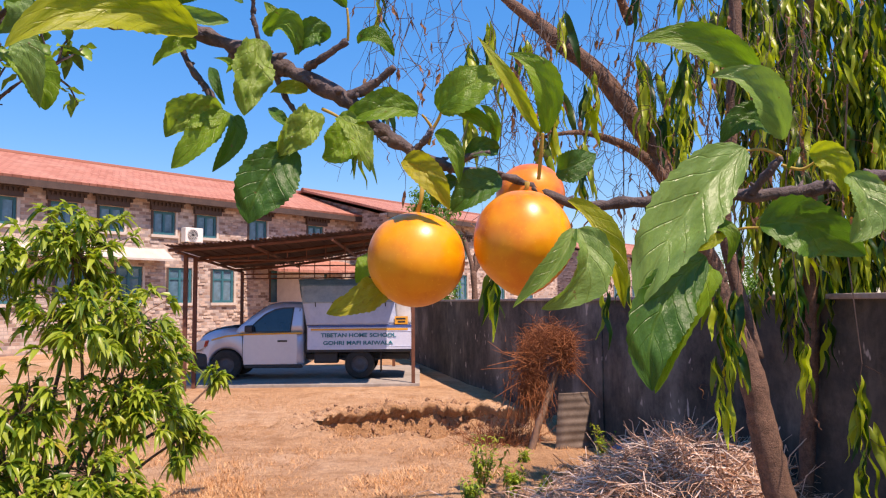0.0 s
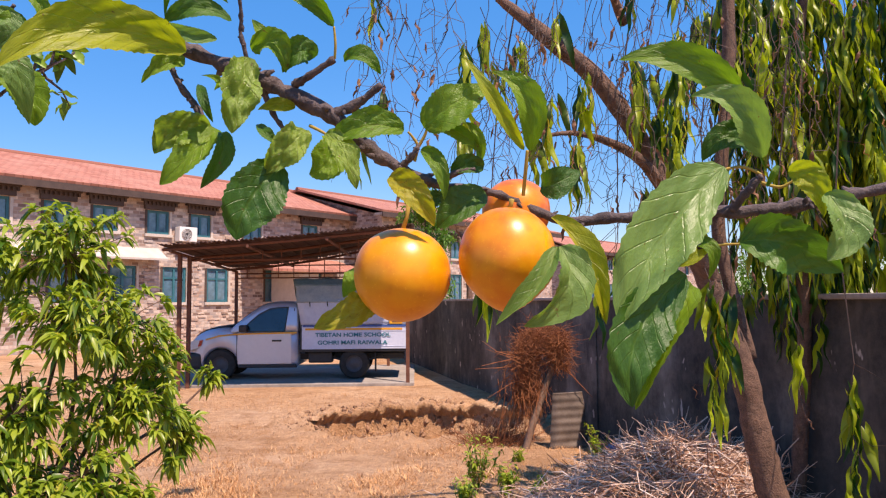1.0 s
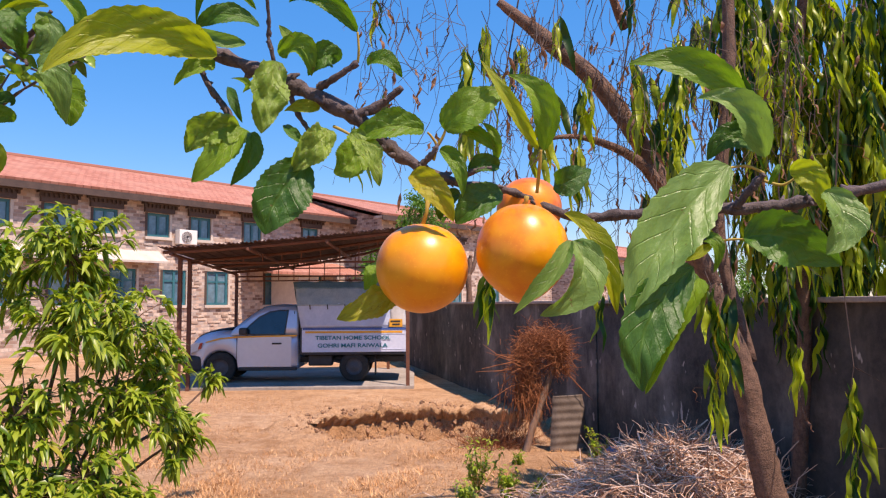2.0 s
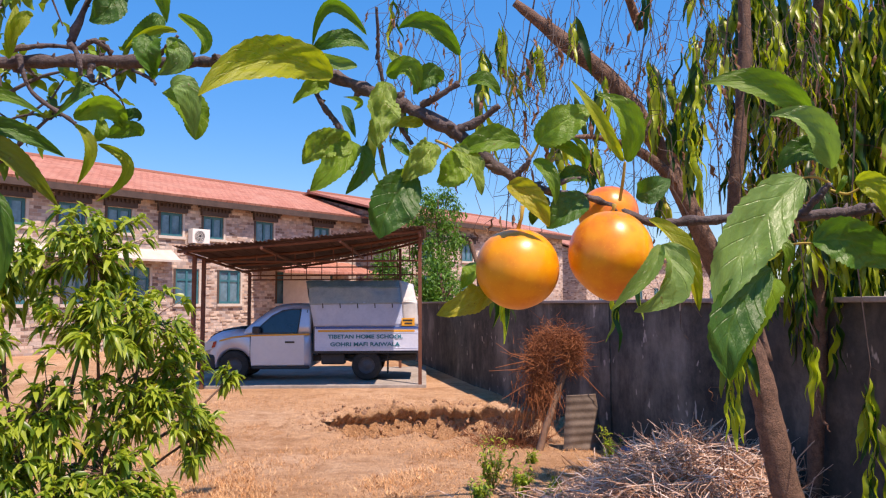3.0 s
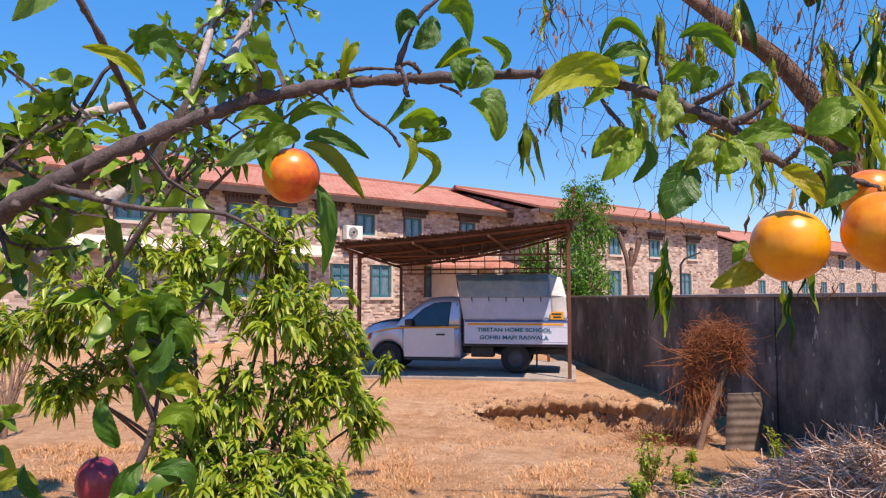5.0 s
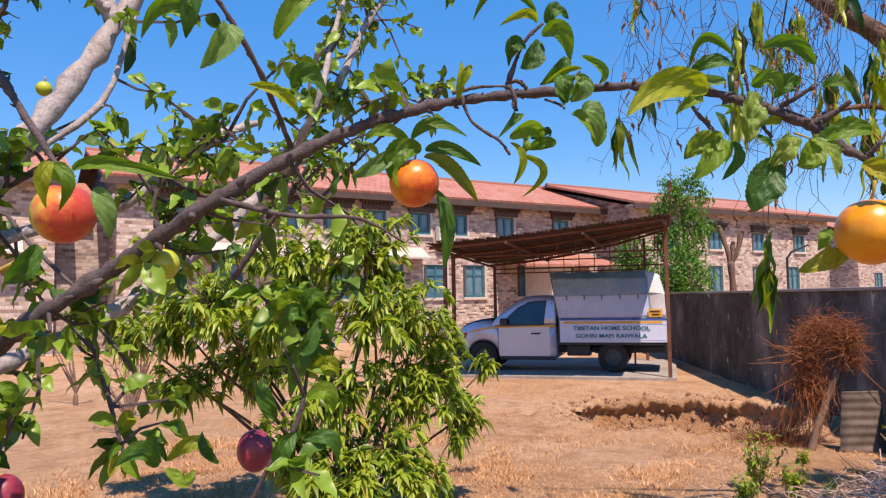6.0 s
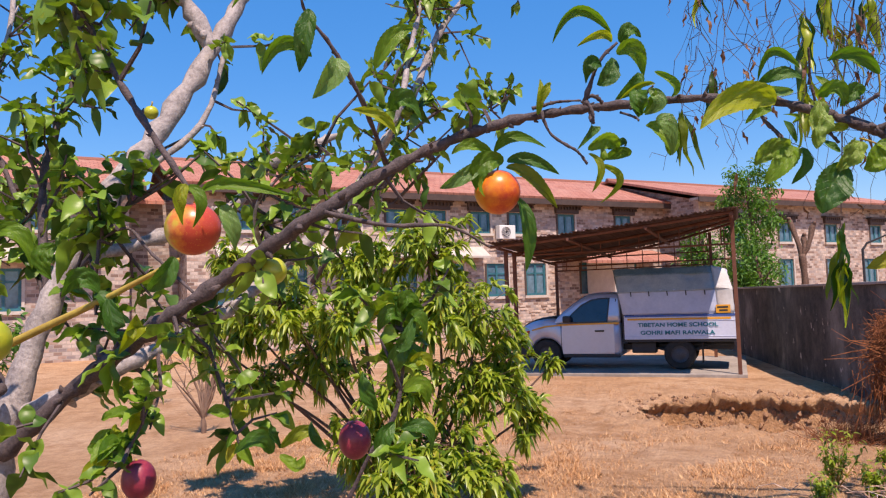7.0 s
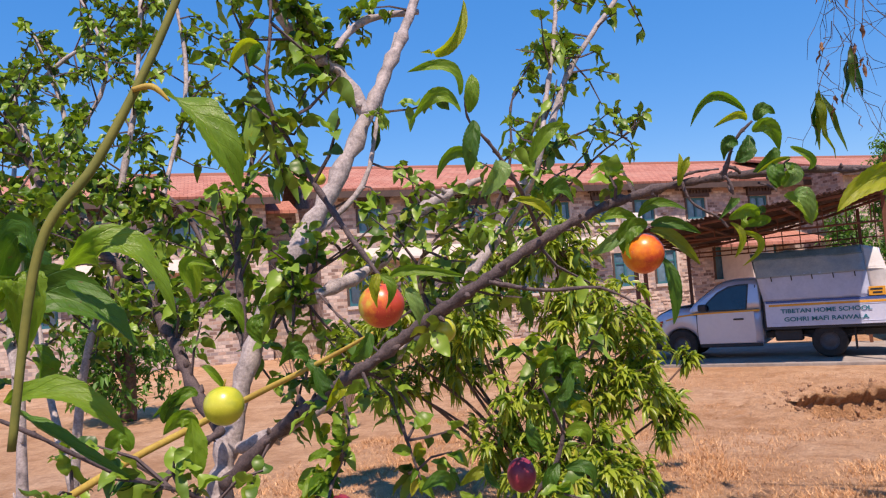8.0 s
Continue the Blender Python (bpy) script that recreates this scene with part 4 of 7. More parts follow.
def rosette(cloud, at, axis, rng, n, length, width, droop):
    for k in range(n):
        d = (rand_dir(rng) + axis * 0.75).normalized()
        s = rng.uniform(0.65, 1.15)
        cloud.add(at - axis * rng.uniform(0, 0.06), d, Vector((0, 0, 1)) + rand_dir(rng) * 0.5, length * s, width * s, droop * rng.uniform(0.5, 1.3))


def stem(name, pts, material, parent, sides=10, steps=5, knobs=0.0, buds=0.0):
    line = smooth_line(pts, steps)
    rng = random.Random(len(line) + int(abs(line[0][0]) * 1000))
    bm = bmesh.new()
    ps = [Vector(p[:3]) for p in line]
    rs = [max(float(p[3]), 0.0004) * (1 + (rng.uniform(-knobs, knobs) if 0 < i < len(line) - 1 else 0)) for i, p in enumerate(line)]
    for i in range(1, len(ps) - 1):
        ps[i] += rand_dir(rng) * rs[i] * knobs * 0.6
    tube(bm, ps, rs, sides)
    if buds:
        for i in range(2, len(ps) - 1):
            if rng.random() < buds:
                d = rand_dir(rng)
                tube(bm, (ps[i], ps[i] + d * rs[i] * 1.2, ps[i] + d * rs[i] * rng.uniform(1.5, 2.1) + (ps[i + 1] - ps[i]) * 0.3), (rs[i] * 0.6, rs[i] * 0.45, rs[i] * 0.15), 6)
    return part(name, bm, material, parent, smooth=True)


# young broad bush of drooping lance-shaped leaves
BUSH = [(-2.55, 5.57, 2.09, 0.42), (-3.29, 5.66, 1.96, 0.45), (-3.74, 5.19, 1.68, 0.42), (-4.23, 5.32, 1.55, 0.3), (-2.22, 5.87, 1.54, 0.4), (-2.4, 5.33, 1.55, 0.35), (-3.73, 5.74, 1.15, 0.4), (-4.1, 5.38, 0.95, 0.3), (-2.7, 5.22, 0.96, 0.35), (-2.2, 5.82, 0.94, 0.38), (-1.92, 6.19, 0.63, 0.28), (-2.32, 5.42, 0.51, 0.4), (-3, 5.2, 0.53, 0.35), (-2.13, 6.22, 1.14, 0.28), (-1.86, 6.99, 1.02, 0.12), (-2.54, 5.09, 0.24, 0.4), (-3.11, 5.11, 1.55, 0.3), (-4.48, 5.55, 2.07, 0.28), (-4.82, 5.54, 1.35, 0.25), (-2, 5.28, 0.3, 0.25)]
WEEP_TRUNK = [(2.89, 5.47, -0.66, 0.13), (2.71, 5.43, -0.18, 0.12), (2.59, 5.45, 0.29, 0.11), (2.49, 5.46, 0.77, 0.1), (2.41, 5.48, 1.22, 0.09), (2.18, 5.49, 1.84, 0.08), (1.81, 5.43, 2.64, 0.07), (1.41, 5.38, 3.27, 0.07), (0.99, 5.36, 3.64, 0.06), (0.62, 5.34, 3.93, 0.03)]
WEEP_STEM = [(3.02, 6.07, -0.61, 0.07), (3.09, 5.99, 0.51, 0.06), (3.13, 5.89, 1.86, 0.06), (3.04, 5.81, 2.98, 0.05), (3.13, 5.73, 4.19, 0.04), (3.22, 5.66, 5.22, 0.04)]
WEEP_STEM2 = [(2.5, 5.53, 1.26, 0.05), (2.31, 5.57, 2.19, 0.05), (2.34, 5.51, 2.91, 0.05), (2.39, 5.47, 3.55, 0.05), (2.37, 5.41, 4.4, 0.04)]
WEEP_LIMB = [(2.21, 5.49, 1.84, 0.08), (2, 5.36, 2.17, 0.07), (1.64, 5.23, 2.68, 0.04), (1.15, 5.01, 2.84, 0.02), (0.76, 4.82, 2.76, 0.01)]


def bush():
    rng = random.Random(11)
    base = thing("mango_bush", "leafy young bush with drooping yellow-green lance leaves", "bush")
    root = Vector((-2.95, 5.95, GROUND - 0.05))
    cloud = LeafCloud()
    twigs = bmesh.new()
    for i, (x, y, z, r) in enumerate(BUSH):
        c = Vector((x, y, z))
        fork = root.lerp(c, 0.45) + Vector((rng.uniform(-0.15, 0.15), rng.uniform(-0.1, 0.1), 0.05))
        pts = [(*root, 0.028), (*fork, 0.017), (*(fork.lerp(c, 0.55) + rand_dir(rng) * 0.06), 0.012), (*c, 0.007)]
        stem("branch", pts, BARK_TREE, base, 7, 4, 0.08)
        n = int(38 * (r / 0.35) ** 2) + 3
        for _ in range(n):
            d = rand_dir(rng)
            d.z = d.z * 0.9 + 0.15
            tip = c + d * r * rng.uniform(0.4, 1.15)
            mid = c.lerp(tip, 0.5) + rand_dir(rng) * 0.04
            tube(twigs, (c, mid, tip), (0.006, 0.004, 0.0025), 4, False)
            axis = (tip - c).normalized() * 0.6 + Vector((0, 0, 0.25))
            rosette(cloud, tip, axis.normalized(), rng, rng.randint(10, 15), 0.125, 0.044, 0.7)
            if rng.random() < 0.5:
                rosette(cloud, mid, axis.normalized(), rng, 8, 0.12, 0.042, 0.7)
    part("fine_growth", twigs, BARK_TREE, base)["kind"] = "stuff"
    cloud.done("crown", MANGO, base)


bush()


def weeping_tree():
    rng = random.Random(5)
    base = thing("weeping_tree", "leaning brown-barked tree with hanging wavy leaves and bare strands", "tree")
    stem("trunk", WEEP_TRUNK, BARK_TREE, base, 12, 8, 0.07)
    stem("stem", WEEP_STEM, BARK_TREE, base, 10, 8, 0.07)
    stem("stem", WEEP_STEM2, BARK_TREE, base, 10, 8, 0.07)
    stem("limb", WEEP_LIMB, BARK_TREE, base, 8, 6, 0.06)
    green, dead = LeafCloud(), LeafCloud()
    strands = bmesh.new()
    for x0, y0, z0, x1, y1, z1 in ((2.3, 5.6, 4.1, 0.2, 5.0, 4.6), (2.4, 5.7, 4.4, 4.6, 5.2, 4.5), (1.6, 5.5, 3.8, 0.9, 4.6, 4.3), (2.4, 5.6, 4.8, 2.4, 4.3, 4.9)):
        a, b = Vector((x0, y0, z0)), Vector((x1, y1, z1))
        stem("limb", [(*a, 0.035), (*(a.lerp(b, 0.5) + Vector((0, 0, 0.15))), 0.022), (*b, 0.009)], BARK_TREE, base, 7, 5, 0.08)

    def strand(x, y, top, drop, leaves, brown, out=1.0):
        x, y, top, drop = x * out, y * out, 1.7 + (top - 1.7) * out, drop * out
        n = max(5, int(drop / 0.09))
        pts, p = [], Vector((x, y, top))
        sway = Vector((rng.uniform(-0.3, 0.3), rng.uniform(-0.2, 0.2), 0))
        for k in range(n + 1):
            pts.append(p.copy())
            p = p + Vector((0, 0, -drop / n)) + sway * (drop / n) + Vector((rng.uniform(-1, 1), rng.uniform(-1, 1), rng.uniform(-0.6, 0.6))) * 0.036
        tube(strands, pts, [0.0034 * (1 - 0.6 * k / n) for k in range(n + 1)], 3, False)
        for k in range(1, n + 1):
            if rng.random() < (0.2 if leaves > 0.3 else 0.5):
                q = pts[k] + Vector((rng.uniform(-0.2, 0.2), rng.uniform(-0.1, 0.1), rng.uniform(-0.24, 0.04)))
                m = pts[k].lerp(q, 0.5) + rand_dir(rng) * 0.05
                tube(strands, (pts[k], m, q), (0.0026, 0.0022, 0.0014), 3, False)
                if rng.random() < brown * 0.75:
                    dead.add(q, Vector((rng.uniform(-0.6, 0.6), rng.uniform(-0.4, 0.4), -1)), rand_dir(rng), rng.uniform(0.06, 0.12), rng.uniform(0.014, 0.03), 0.2, 0.14, 5)
            if rng.random() < leaves:
                for _ in range(rng.randint(3, 5)):
                    d = Vector((rng.uniform(-0.35, 0.35), rng.uniform(-0.35, 0.35), -1))
                    green.add(pts[k] + rand_dir(rng) * 0.03, d, rand_dir(rng), rng.uniform(0.19, 0.35), rng.uniform(0.036, 0.062), 0.25, 0.055, 8)

    # thin, mostly bare strands over the open yard, thick foliage towards the stems
    for _ in range(120):
        x = rng.uniform(-0.35, 2.7)
        strand(x, rng.uniform(4.5, 5.3), rng.uniform(3.1, 4.2), rng.uniform(0.5, 1.6) * min(1.0, 0.45 + 0.3 * (x + 0.5)), 0.025, 0.75)
    for x, y, z, drop in ((0.35, 4.9, 3.3, 0.5), (0.9, 4.8, 3.1, 0.45), (1.2, 5.0, 3.5, 0.7), (1.5, 4.9, 3.6, 0.6), (1.75, 4.9, 3.3, 0.6), (1.9, 5.1, 3.7, 0.5)):
        strand(x, y, z, drop, 0.6, 0.3)
    for _ in range(125):
        x = 1.8 + 3.2 * rng.random() ** 0.75
        strand(x, rng.uniform(5.4, 6.5), rng.uniform(2.9, 4.6), rng.uniform(0.5, 1.5), 0.12 if x < 2.6 else 0.8, 0.5)
    for _ in range(44):
        strand(rng.uniform(2.7, 5.0), rng.uniform(5.5, 6.6), rng.uniform(3.8, 4.8), rng.uniform(0.8, 1.6), 0.85, 0.3)
    for _ in range(16):
        x = rng.uniform(2.9, 4.6)
        strand(x, rng.uniform(5.7, 6.4), rng.uniform(1.9, 2.9), rng.uniform(0.6, 1.4), 0.7, 0.2)
    for x, y, z, drop in ((1.35, 4.9, 2.1, 0.4), (1.95, 4.9, 2.0, 0.65), (2.15, 5.0, 1.85, 0.75), (2.45, 4.8, 1.6, 0.7), (0.5, 5.0, 2.15, 0.45), (2.9, 4.9, 1.4, 0.8)):
        strand(x, y, z, drop, 0.6, 0.2)
        tube(strands, (Vector((x, y, z)), Vector((x + 0.1, y + 0.3, z + 0.9)), Vector((x + 0.3, y + 0.5, z + 1.9))), (0.004, 0.006, 0.008), 3, False)
    part("hanging_growth", strands, BARK_STRAND, base)["kind"] = "stuff"
    green.done("crown", WEEP, base)
    dead.done("dead_leaves", DEAD, base, "curled brown dead leaves")


weeping_tree()


def far_tree(x, y, z0, top, spread, n, seed, label):
    rng = random.Random(seed)
    base = thing("tree", label, "tree")
    cloud = LeafCloud()
    stem("trunk", [(x, y, z0, 0.16), (x + 0.1, y, (z0 + top) / 2, 0.11), (x, y, top - 0.4, 0.04)], BARK_TREE, base, 8)
    for i in range(n):
        h = rng.uniform(0.25, 1.0)
        d = rand_dir(rng)
        c = Vector((x, y, z0 + (top - z0) * h)) + Vector((d.x, d.y, 0.3 * d.z)) * spread * (0.35 + 0.65 * math.sin(h * 2.7))
        if i % 5 == 0:
            stem("branch", [(x, y, max(z0 + 0.5, c.z - 0.9), 0.05), (*c, 0.012)], BARK_TREE, base, 5, 3)
        for _ in range(70):
            cloud.add(c + rand_dir(rng) * rng.uniform(0.05, 0.5), rand_dir(rng), Vector((0, 0, 1)) + rand_dir(rng) * 0.7, rng.uniform(0.10, 0.22), rng.uniform(0.045, 0.09), 0.3)
    cloud.done("crown", FAR_LEAF, base)


far_tree(0.45, 30.0, GROUND, 6.3, 1.0, 80, 21, "tall narrow green tree behind the car shed")
far_tree(0.5, 27.2, GROUND, 3.2, 0.65, 32, 22, "rounded green shrub behind the car shed")
far_tree(-1.2, 27.0, GROUND, 3.9, 0.6, 30, 26, "dark green shrub behind the car shed")
far_tree(12.5, 27.0, GROUND, 3.4, 1.7, 60, 31, "rounded green tree beyond the boundary wall")
far_tree(17.0, 27.0, GROUND, 3.8, 1.9, 60, 32, "rounded green tree beyond the boundary wall")
far_tree(-12.8, 8.7, GROUND, 2.1, 1.0, 40, 23, "low green shrub at the edge of the yard")


def pollard(x, y):
    base = thing("pollarded_tree", "bare pollarded trunk with stubby knuckled arms before the far block", "tree")
    stem("trunk", [(x, y, GROUND - 0.1, 0.16), (x + 0.05, y, 1.6, 0.13), (x, y, 2.9, 0.12)], BARK_TREE, base, 8, 5, 0.15)
    for dx, dz, bend in ((-0.32, 1.35, -0.12), (0.42, 1.15, 0.25), (0.10, 0.75, 0.1)):
        stem("branch", [(x, y, 2.75, 0.10), (x + bend, y, 2.75 + dz * 0.45, 0.09), (x + dx, y + 0.1, 2.75 + dz, 0.10), (x + dx * 1.2, y, 2.9 + dz, 0.04)], BARK_TREE, base, 7, 4, 0.2)


pollard(2.1, 29.6)


def yard_pole(x, y):
    base = thing("pole", "thin dark steel pole with a short bent arm", "pole")
    part("shaft", rod((x, y, GROUND - 0.1), (x, y, 3.0), 0.045), BLACK, base)
    part("arm", tube(bmesh.new(), ((x, y, 2.97), (x + 0.15, y, 3.2), (x + 0.75, y, 3.45)), (0.045, 0.04, 0.03), 7), BLACK, base)


yard_pole(4.1, 30.0)


def bare_shrub(x, y, h, seed):
    rng = random.Random(seed)
    base = thing("bare_shrub", "leafless grey-brown shrub standing in dry earth", "shrub", group="bare shrubs")
    for k in range(9):
        a, r = rng.uniform(0, 6.28), rng.uniform(0.2, 0.7)
        tip = Vector((x + r * math.cos(a), y + r * math.sin(a), GROUND + h * rng.uniform(0.7, 1.1)))
        mid = Vector((x, y, GROUND + 0.25)).lerp(tip, 0.5) + rand_dir(rng) * 0.08
        stem("stem", [(x, y, GROUND - 0.05, 0.03), (x, y, GROUND + 0.22, 0.024), (*mid, 0.012), (*tip, 0.004)], STICK, base, 6, 4, 0.1)
        for _ in range(3):
            q = mid.lerp(tip, rng.random())
            stem("twig", [(*q, 0.006), (*(q + rand_dir(rng) * 0.25 + Vector((0, 0, 0.15))), 0.002)], STICK, base, 4, 2)


bare_shrub(-7.3, 8.45, 1.25, 31)
bare_shrub(-8.3, 9.7, 1.4, 32)
bare_shrub(-10.4, 10.8, 1.3, 33)


def brush_bundle():
    rng = random.Random(8)
    base = thing("brushwood_bundle", "bundle of dry reddish twigs leaning on a stick against the wall", "brushwood")
    twigs = bmesh.new()
    # an arching top that spills over to one side, a thick hanging bunch and a few long stray twigs
    for _ in range(2300):
        k = rng.random()
        if k < 0.42:
            u = rng.uniform(-1, 1)
            s = Vector((1.60 + 0.29 * u, 9.5 + rng.gauss(0, 0.13), 1.24 - 0.14 * u * u + 0.07 * math.sin(9 * u) + rng.gauss(0, 0.085)))
            d = Vector((rng.gauss(0.25, 0.7), rng.gauss(0, 0.4), rng.gauss(0.1, 0.55)))
        elif k < 0.58:
            s = Vector((1.80 + rng.gauss(0, 0.07), 9.46 + rng.gauss(0, 0.1), rng.uniform(0.85, 1.3)))
            d = Vector((rng.gauss(0.3, 0.5), rng.gauss(0, 0.4), rng.gauss(-0.5, 0.5)))
        else:
            s = Vector((1.40 + rng.gauss(0, 0.10), 9.5 + rng.gauss(0, 0.13), rng.uniform(0.45, 1.2)))
            d = Vector((rng.gauss(0.2, 0.4), rng.gauss(0, 0.35), rng.gauss(-0.1, 0.9)))
        ln = rng.uniform(0.08, 0.27)
        e = s + d.normalized() * ln
        tube(twigs, (s, s.lerp(e, 0.5) + rand_dir(rng) * 0.04, e), (0.0036, 0.003, 0.0014), 3, False)
    for _ in range(40):
        s = Vector((1.5 + rng.gauss(0, 0.15), 9.45 + rng.gauss(0, 0.1), rng.uniform(0.8, 1.3)))
        e = s + Vector((rng.gauss(-0.1, 0.35), rng.gauss(-0.05, 0.12), rng.gauss(-0.05, 0.2)))
        tube(twigs, (s, s.lerp(e, 0.5) + rand_dir(rng) * 0.05, e), (0.006, 0.005, 0.002), 3, False)
    for a, b in (((1.6, 9.4, 0.95), (0.82, 9.3, 0.90)), ((1.5, 9.4, 0.75), (0.9, 9.35, 0.5)), ((1.7, 9.4, 0.95), (2.2, 9.3, 0.5)), ((1.3, 9.45, 0.6), (1.02, 9.4, 0.1))):
        s, e = Vector(a), Vector(b)
        tube(twigs, (s, s.lerp(e, 0.5) + Vector((0, 0, 0.05)), e), (0.009, 0.007, 0.003), 5, False)
    for _ in range(110):
        s = Vector((1.40 + rng.gauss(0, 0.13), 9.5 + rng.gauss(0, 0.1), rng.uniform(0.5, 0.9)))
        e = s + Vector((rng.gauss(-0.03, 0.12), rng.gauss(-0.05, 0.12), -rng.uniform(0.3, 0.8)))
        tube(twigs, (s, s.lerp(e, 0.5) + rand_dir(rng) * 0.04, e), (0.0042, 0.0034, 0.0015), 3, False)
    for _ in range(420):
        s = Vector((0.98 + rng.gauss(0, 0.17), 9.7 + rng.gauss(0, 0.15), GROUND - 0.05))
        e = s + Vector((rng.gauss(0.1, 0.22), rng.gauss(0, 0.12), rng.uniform(0.1, 0.45) * (0.5 + 0.5 * rng.random())))
        tube(twigs, (s, s.lerp(e, 0.5) + rand_dir(rng) * 0.06, e), (0.0042, 0.0034, 0.0015), 3, False)
    part("brushwood", twigs, TWIG_RED, base)["kind"] = "stuff"
    stem("prop_stick", [(1.33, 9.30, GROUND - 0.10, 0.050), (1.47, 9.34, 0.22, 0.046), (1.63, 9.42, 0.60, 0.040), (1.77, 9.46, 0.95, 0.03)], STICK, base, 8, 4, 0.08)


brush_bundle()


def zinc_sheet():
    """A worn corrugated sheet with a bent edge; its ridges lie level."""
    bm = bmesh.new()
    n, rng = 44, random.Random(4)
    rows = []
    for i in range(n + 1):
        z = 0.70 * i / n
        off = 0.0045 * math.cos(i * math.pi / 3)
        rows.append([bm.verts.new((x + 0.012 * noise.noise(Vector((z * 6, x, 1))), off + 0.10 * z + 0.02 * noise.noise(Vector((x * 5, z * 5, 2))), z + 0.03 * x)) for x in (-0.05 + 0.10 * z, 0.10, 0.22, 0.34, 0.46 - 0.08 * z)])
    for a, b in zip(rows, rows[1:]):
        for j in range(4):
            bm.faces.new((a[j], a[j + 1], b[j + 1], b[j]))
    res = bmesh.ops.extrude_face_region(bm, geom=bm.faces[:])
    bmesh.ops.translate(bm, verts=[g for g in res["geom"] if isinstance(g, bmesh.types.BMVert)], vec=(0, 0.004, 0))
    bmesh.ops.recalc_face_normals(bm, faces=bm.faces[:])
    ob = part("corrugated_sheet", bm, ZINC, smooth=True)
    ob.matrix_world = Matrix.Translation((1.70, 9.28, GROUND - 0.03)) @ Matrix.Rotation(radians(6), 4, "Z")
    tagged(ob, "dull corrugated metal sheet leaning by the brushwood", "metal sheet")


zinc_sheet()


def twig_heap():
    rng = random.Random(9)
    bm = bmesh.new()
    for _ in range(5200):
        a, r = rng.uniform(0, 6.28), abs(rng.gauss(0, 0.62))
        x, y = 2.25 + 1.15 * r * math.cos(a), 6.35 + 0.75 * r * math.sin(a)
        if x > 3.15:
            continue
        top = 0.62 * math.exp(-(r / 0.95) ** 2)
        z = GROUND + rng.uniform(0.25, 1.0) * top + 0.02
        d = Vector((rng.gauss(0, 1), rng.gauss(0, 0.7), rng.gauss(0.08, 0.36))).normalized()
        ln = rng.uniform(0.2, 0.8)
        s, e = Vector((x, y, z)) - d * ln * 0.5, Vector((x, y, z)) + d * ln * 0.5
        s.z, e.z = max(s.z, GROUND), max(e.z, GROUND)
        w = rng.uniform(0.0022, 0.0062)
        tube(bm, (s, s.lerp(e, 0.28) + rand_dir(rng) * 0.06, s.lerp(e, 0.55) + rand_dir(rng) * 0.07, s.lerp(e, 0.8) + rand_dir(rng) * 0.06, e), (w, w * 0.9, w * 0.8, w * 0.65, w * 0.4), 3, False)
    for _ in range(46):
        x = rng.uniform(1.9, 3.0)
        s = Vector((x, 6.3 + rng.gauss(0, 0.25), GROUND + 0.35))
        e = s + Vector((rng.gauss(0, 0.2), rng.gauss(0, 0.15), rng.uniform(0.2, 0.42)))
        tube(bm, (s, s.lerp(e, 0.5) + rand_dir(rng) * 0.07, e, e + Vector((rng.gauss(0, 0.08), 0, rng.uniform(-0.06, 0.03)))), (0.006, 0.005, 0.0045, 0.003), 4, False)
    ob = part("twig_heap", bm, TWIG_GREY)
    tagged(ob, "heap of cut dry grey-brown twigs on bare earth", "twig heap", kind="stuff")


twig_heap()


def weed(x, y, h, n, seed):
    rng = random.Random(seed)
    base = thing("weed", "small leafy green weed growing in dry earth", "weed", group="weeds in the yard")
    cloud = LeafCloud()
    for k in range(n):
        a, r = rng.uniform(0, 6.28), rng.uniform(0.05, 0.5) * h
        tip = Vector((x + r * math.cos(a), y + r * math.sin(a), GROUND + h * rng.uniform(0.5, 1.0)))
        root = Vector((x, y, GROUND - 0.02))
        mid = root.lerp(tip, 0.55) + rand_dir(rng) * 0.03
        stem("stem", [(*root, 0.006), (*mid, 0.004), (*tip, 0.0015)], STALK, base, 5, 3)
        for _ in range(22):
            q = root.lerp(tip, rng.uniform(0.3, 1.0)) + rand_dir(rng) * 0.03
            cloud.add(q, rand_dir(rng) + Vector((0, 0, 0.2)), Vector((0, 0, 1)), rng.uniform(0.04, 0.075), rng.uniform(0.02, 0.032), 0.3)
    cloud.done("foliage", MANGO, base)


weed(0.58, 7.3, 0.62, 12, 41)
weed(0.86, 7.05, 0.34, 14, 42)
weed(1.12, 6.95, 0.24, 9, 46)
weed(1.15, 8.6, 0.22, 4, 43)
weed(2.10, 8.7, 0.42, 7, 44)
weed(0.42, 6.8, 0.24, 8, 45)


def blue_bag():
    bm = bmesh.new()
    bmesh.ops.create_icosphere(bm, subdivisions=3, radius=0.13)
    for v in bm.verts:
        v.co += v.co.normalized() * 0.05 * noise.noise(v.co * 14)
        v.co.z = max(v.co.z * 0.55, -0.05)
    ob = part("plastic_bag", bm, rough_paint("blue_plastic", (0.05, 0.10, 0.22), (0.14, 0.22, 0.40), 9.0, 0.35), smooth=True)
    ob.location = (2.42, 9.0, GROUND + 0.05)
    tagged(ob, "crumpled dull blue plastic bag at the wall foot", "plastic bag")


blue_bag()

# ---- plum tree ----
TREE = thing("plum_tree", "plum tree with knobbly grey branches and curled green leaves", "fruit tree")
BRANCHES = []


def limb(name, pts, material):
    BRANCHES.append((name, smooth_line(pts, 6)))
    wood = material not in (STALK, GREEN_STALK)
    stem(name, pts, material, TREE, 12 if pts[0][3] > 0.006 else 8, 7, 0.26 if wood else 0.0, 0.5 if wood and name != "trunk" else 0.0)


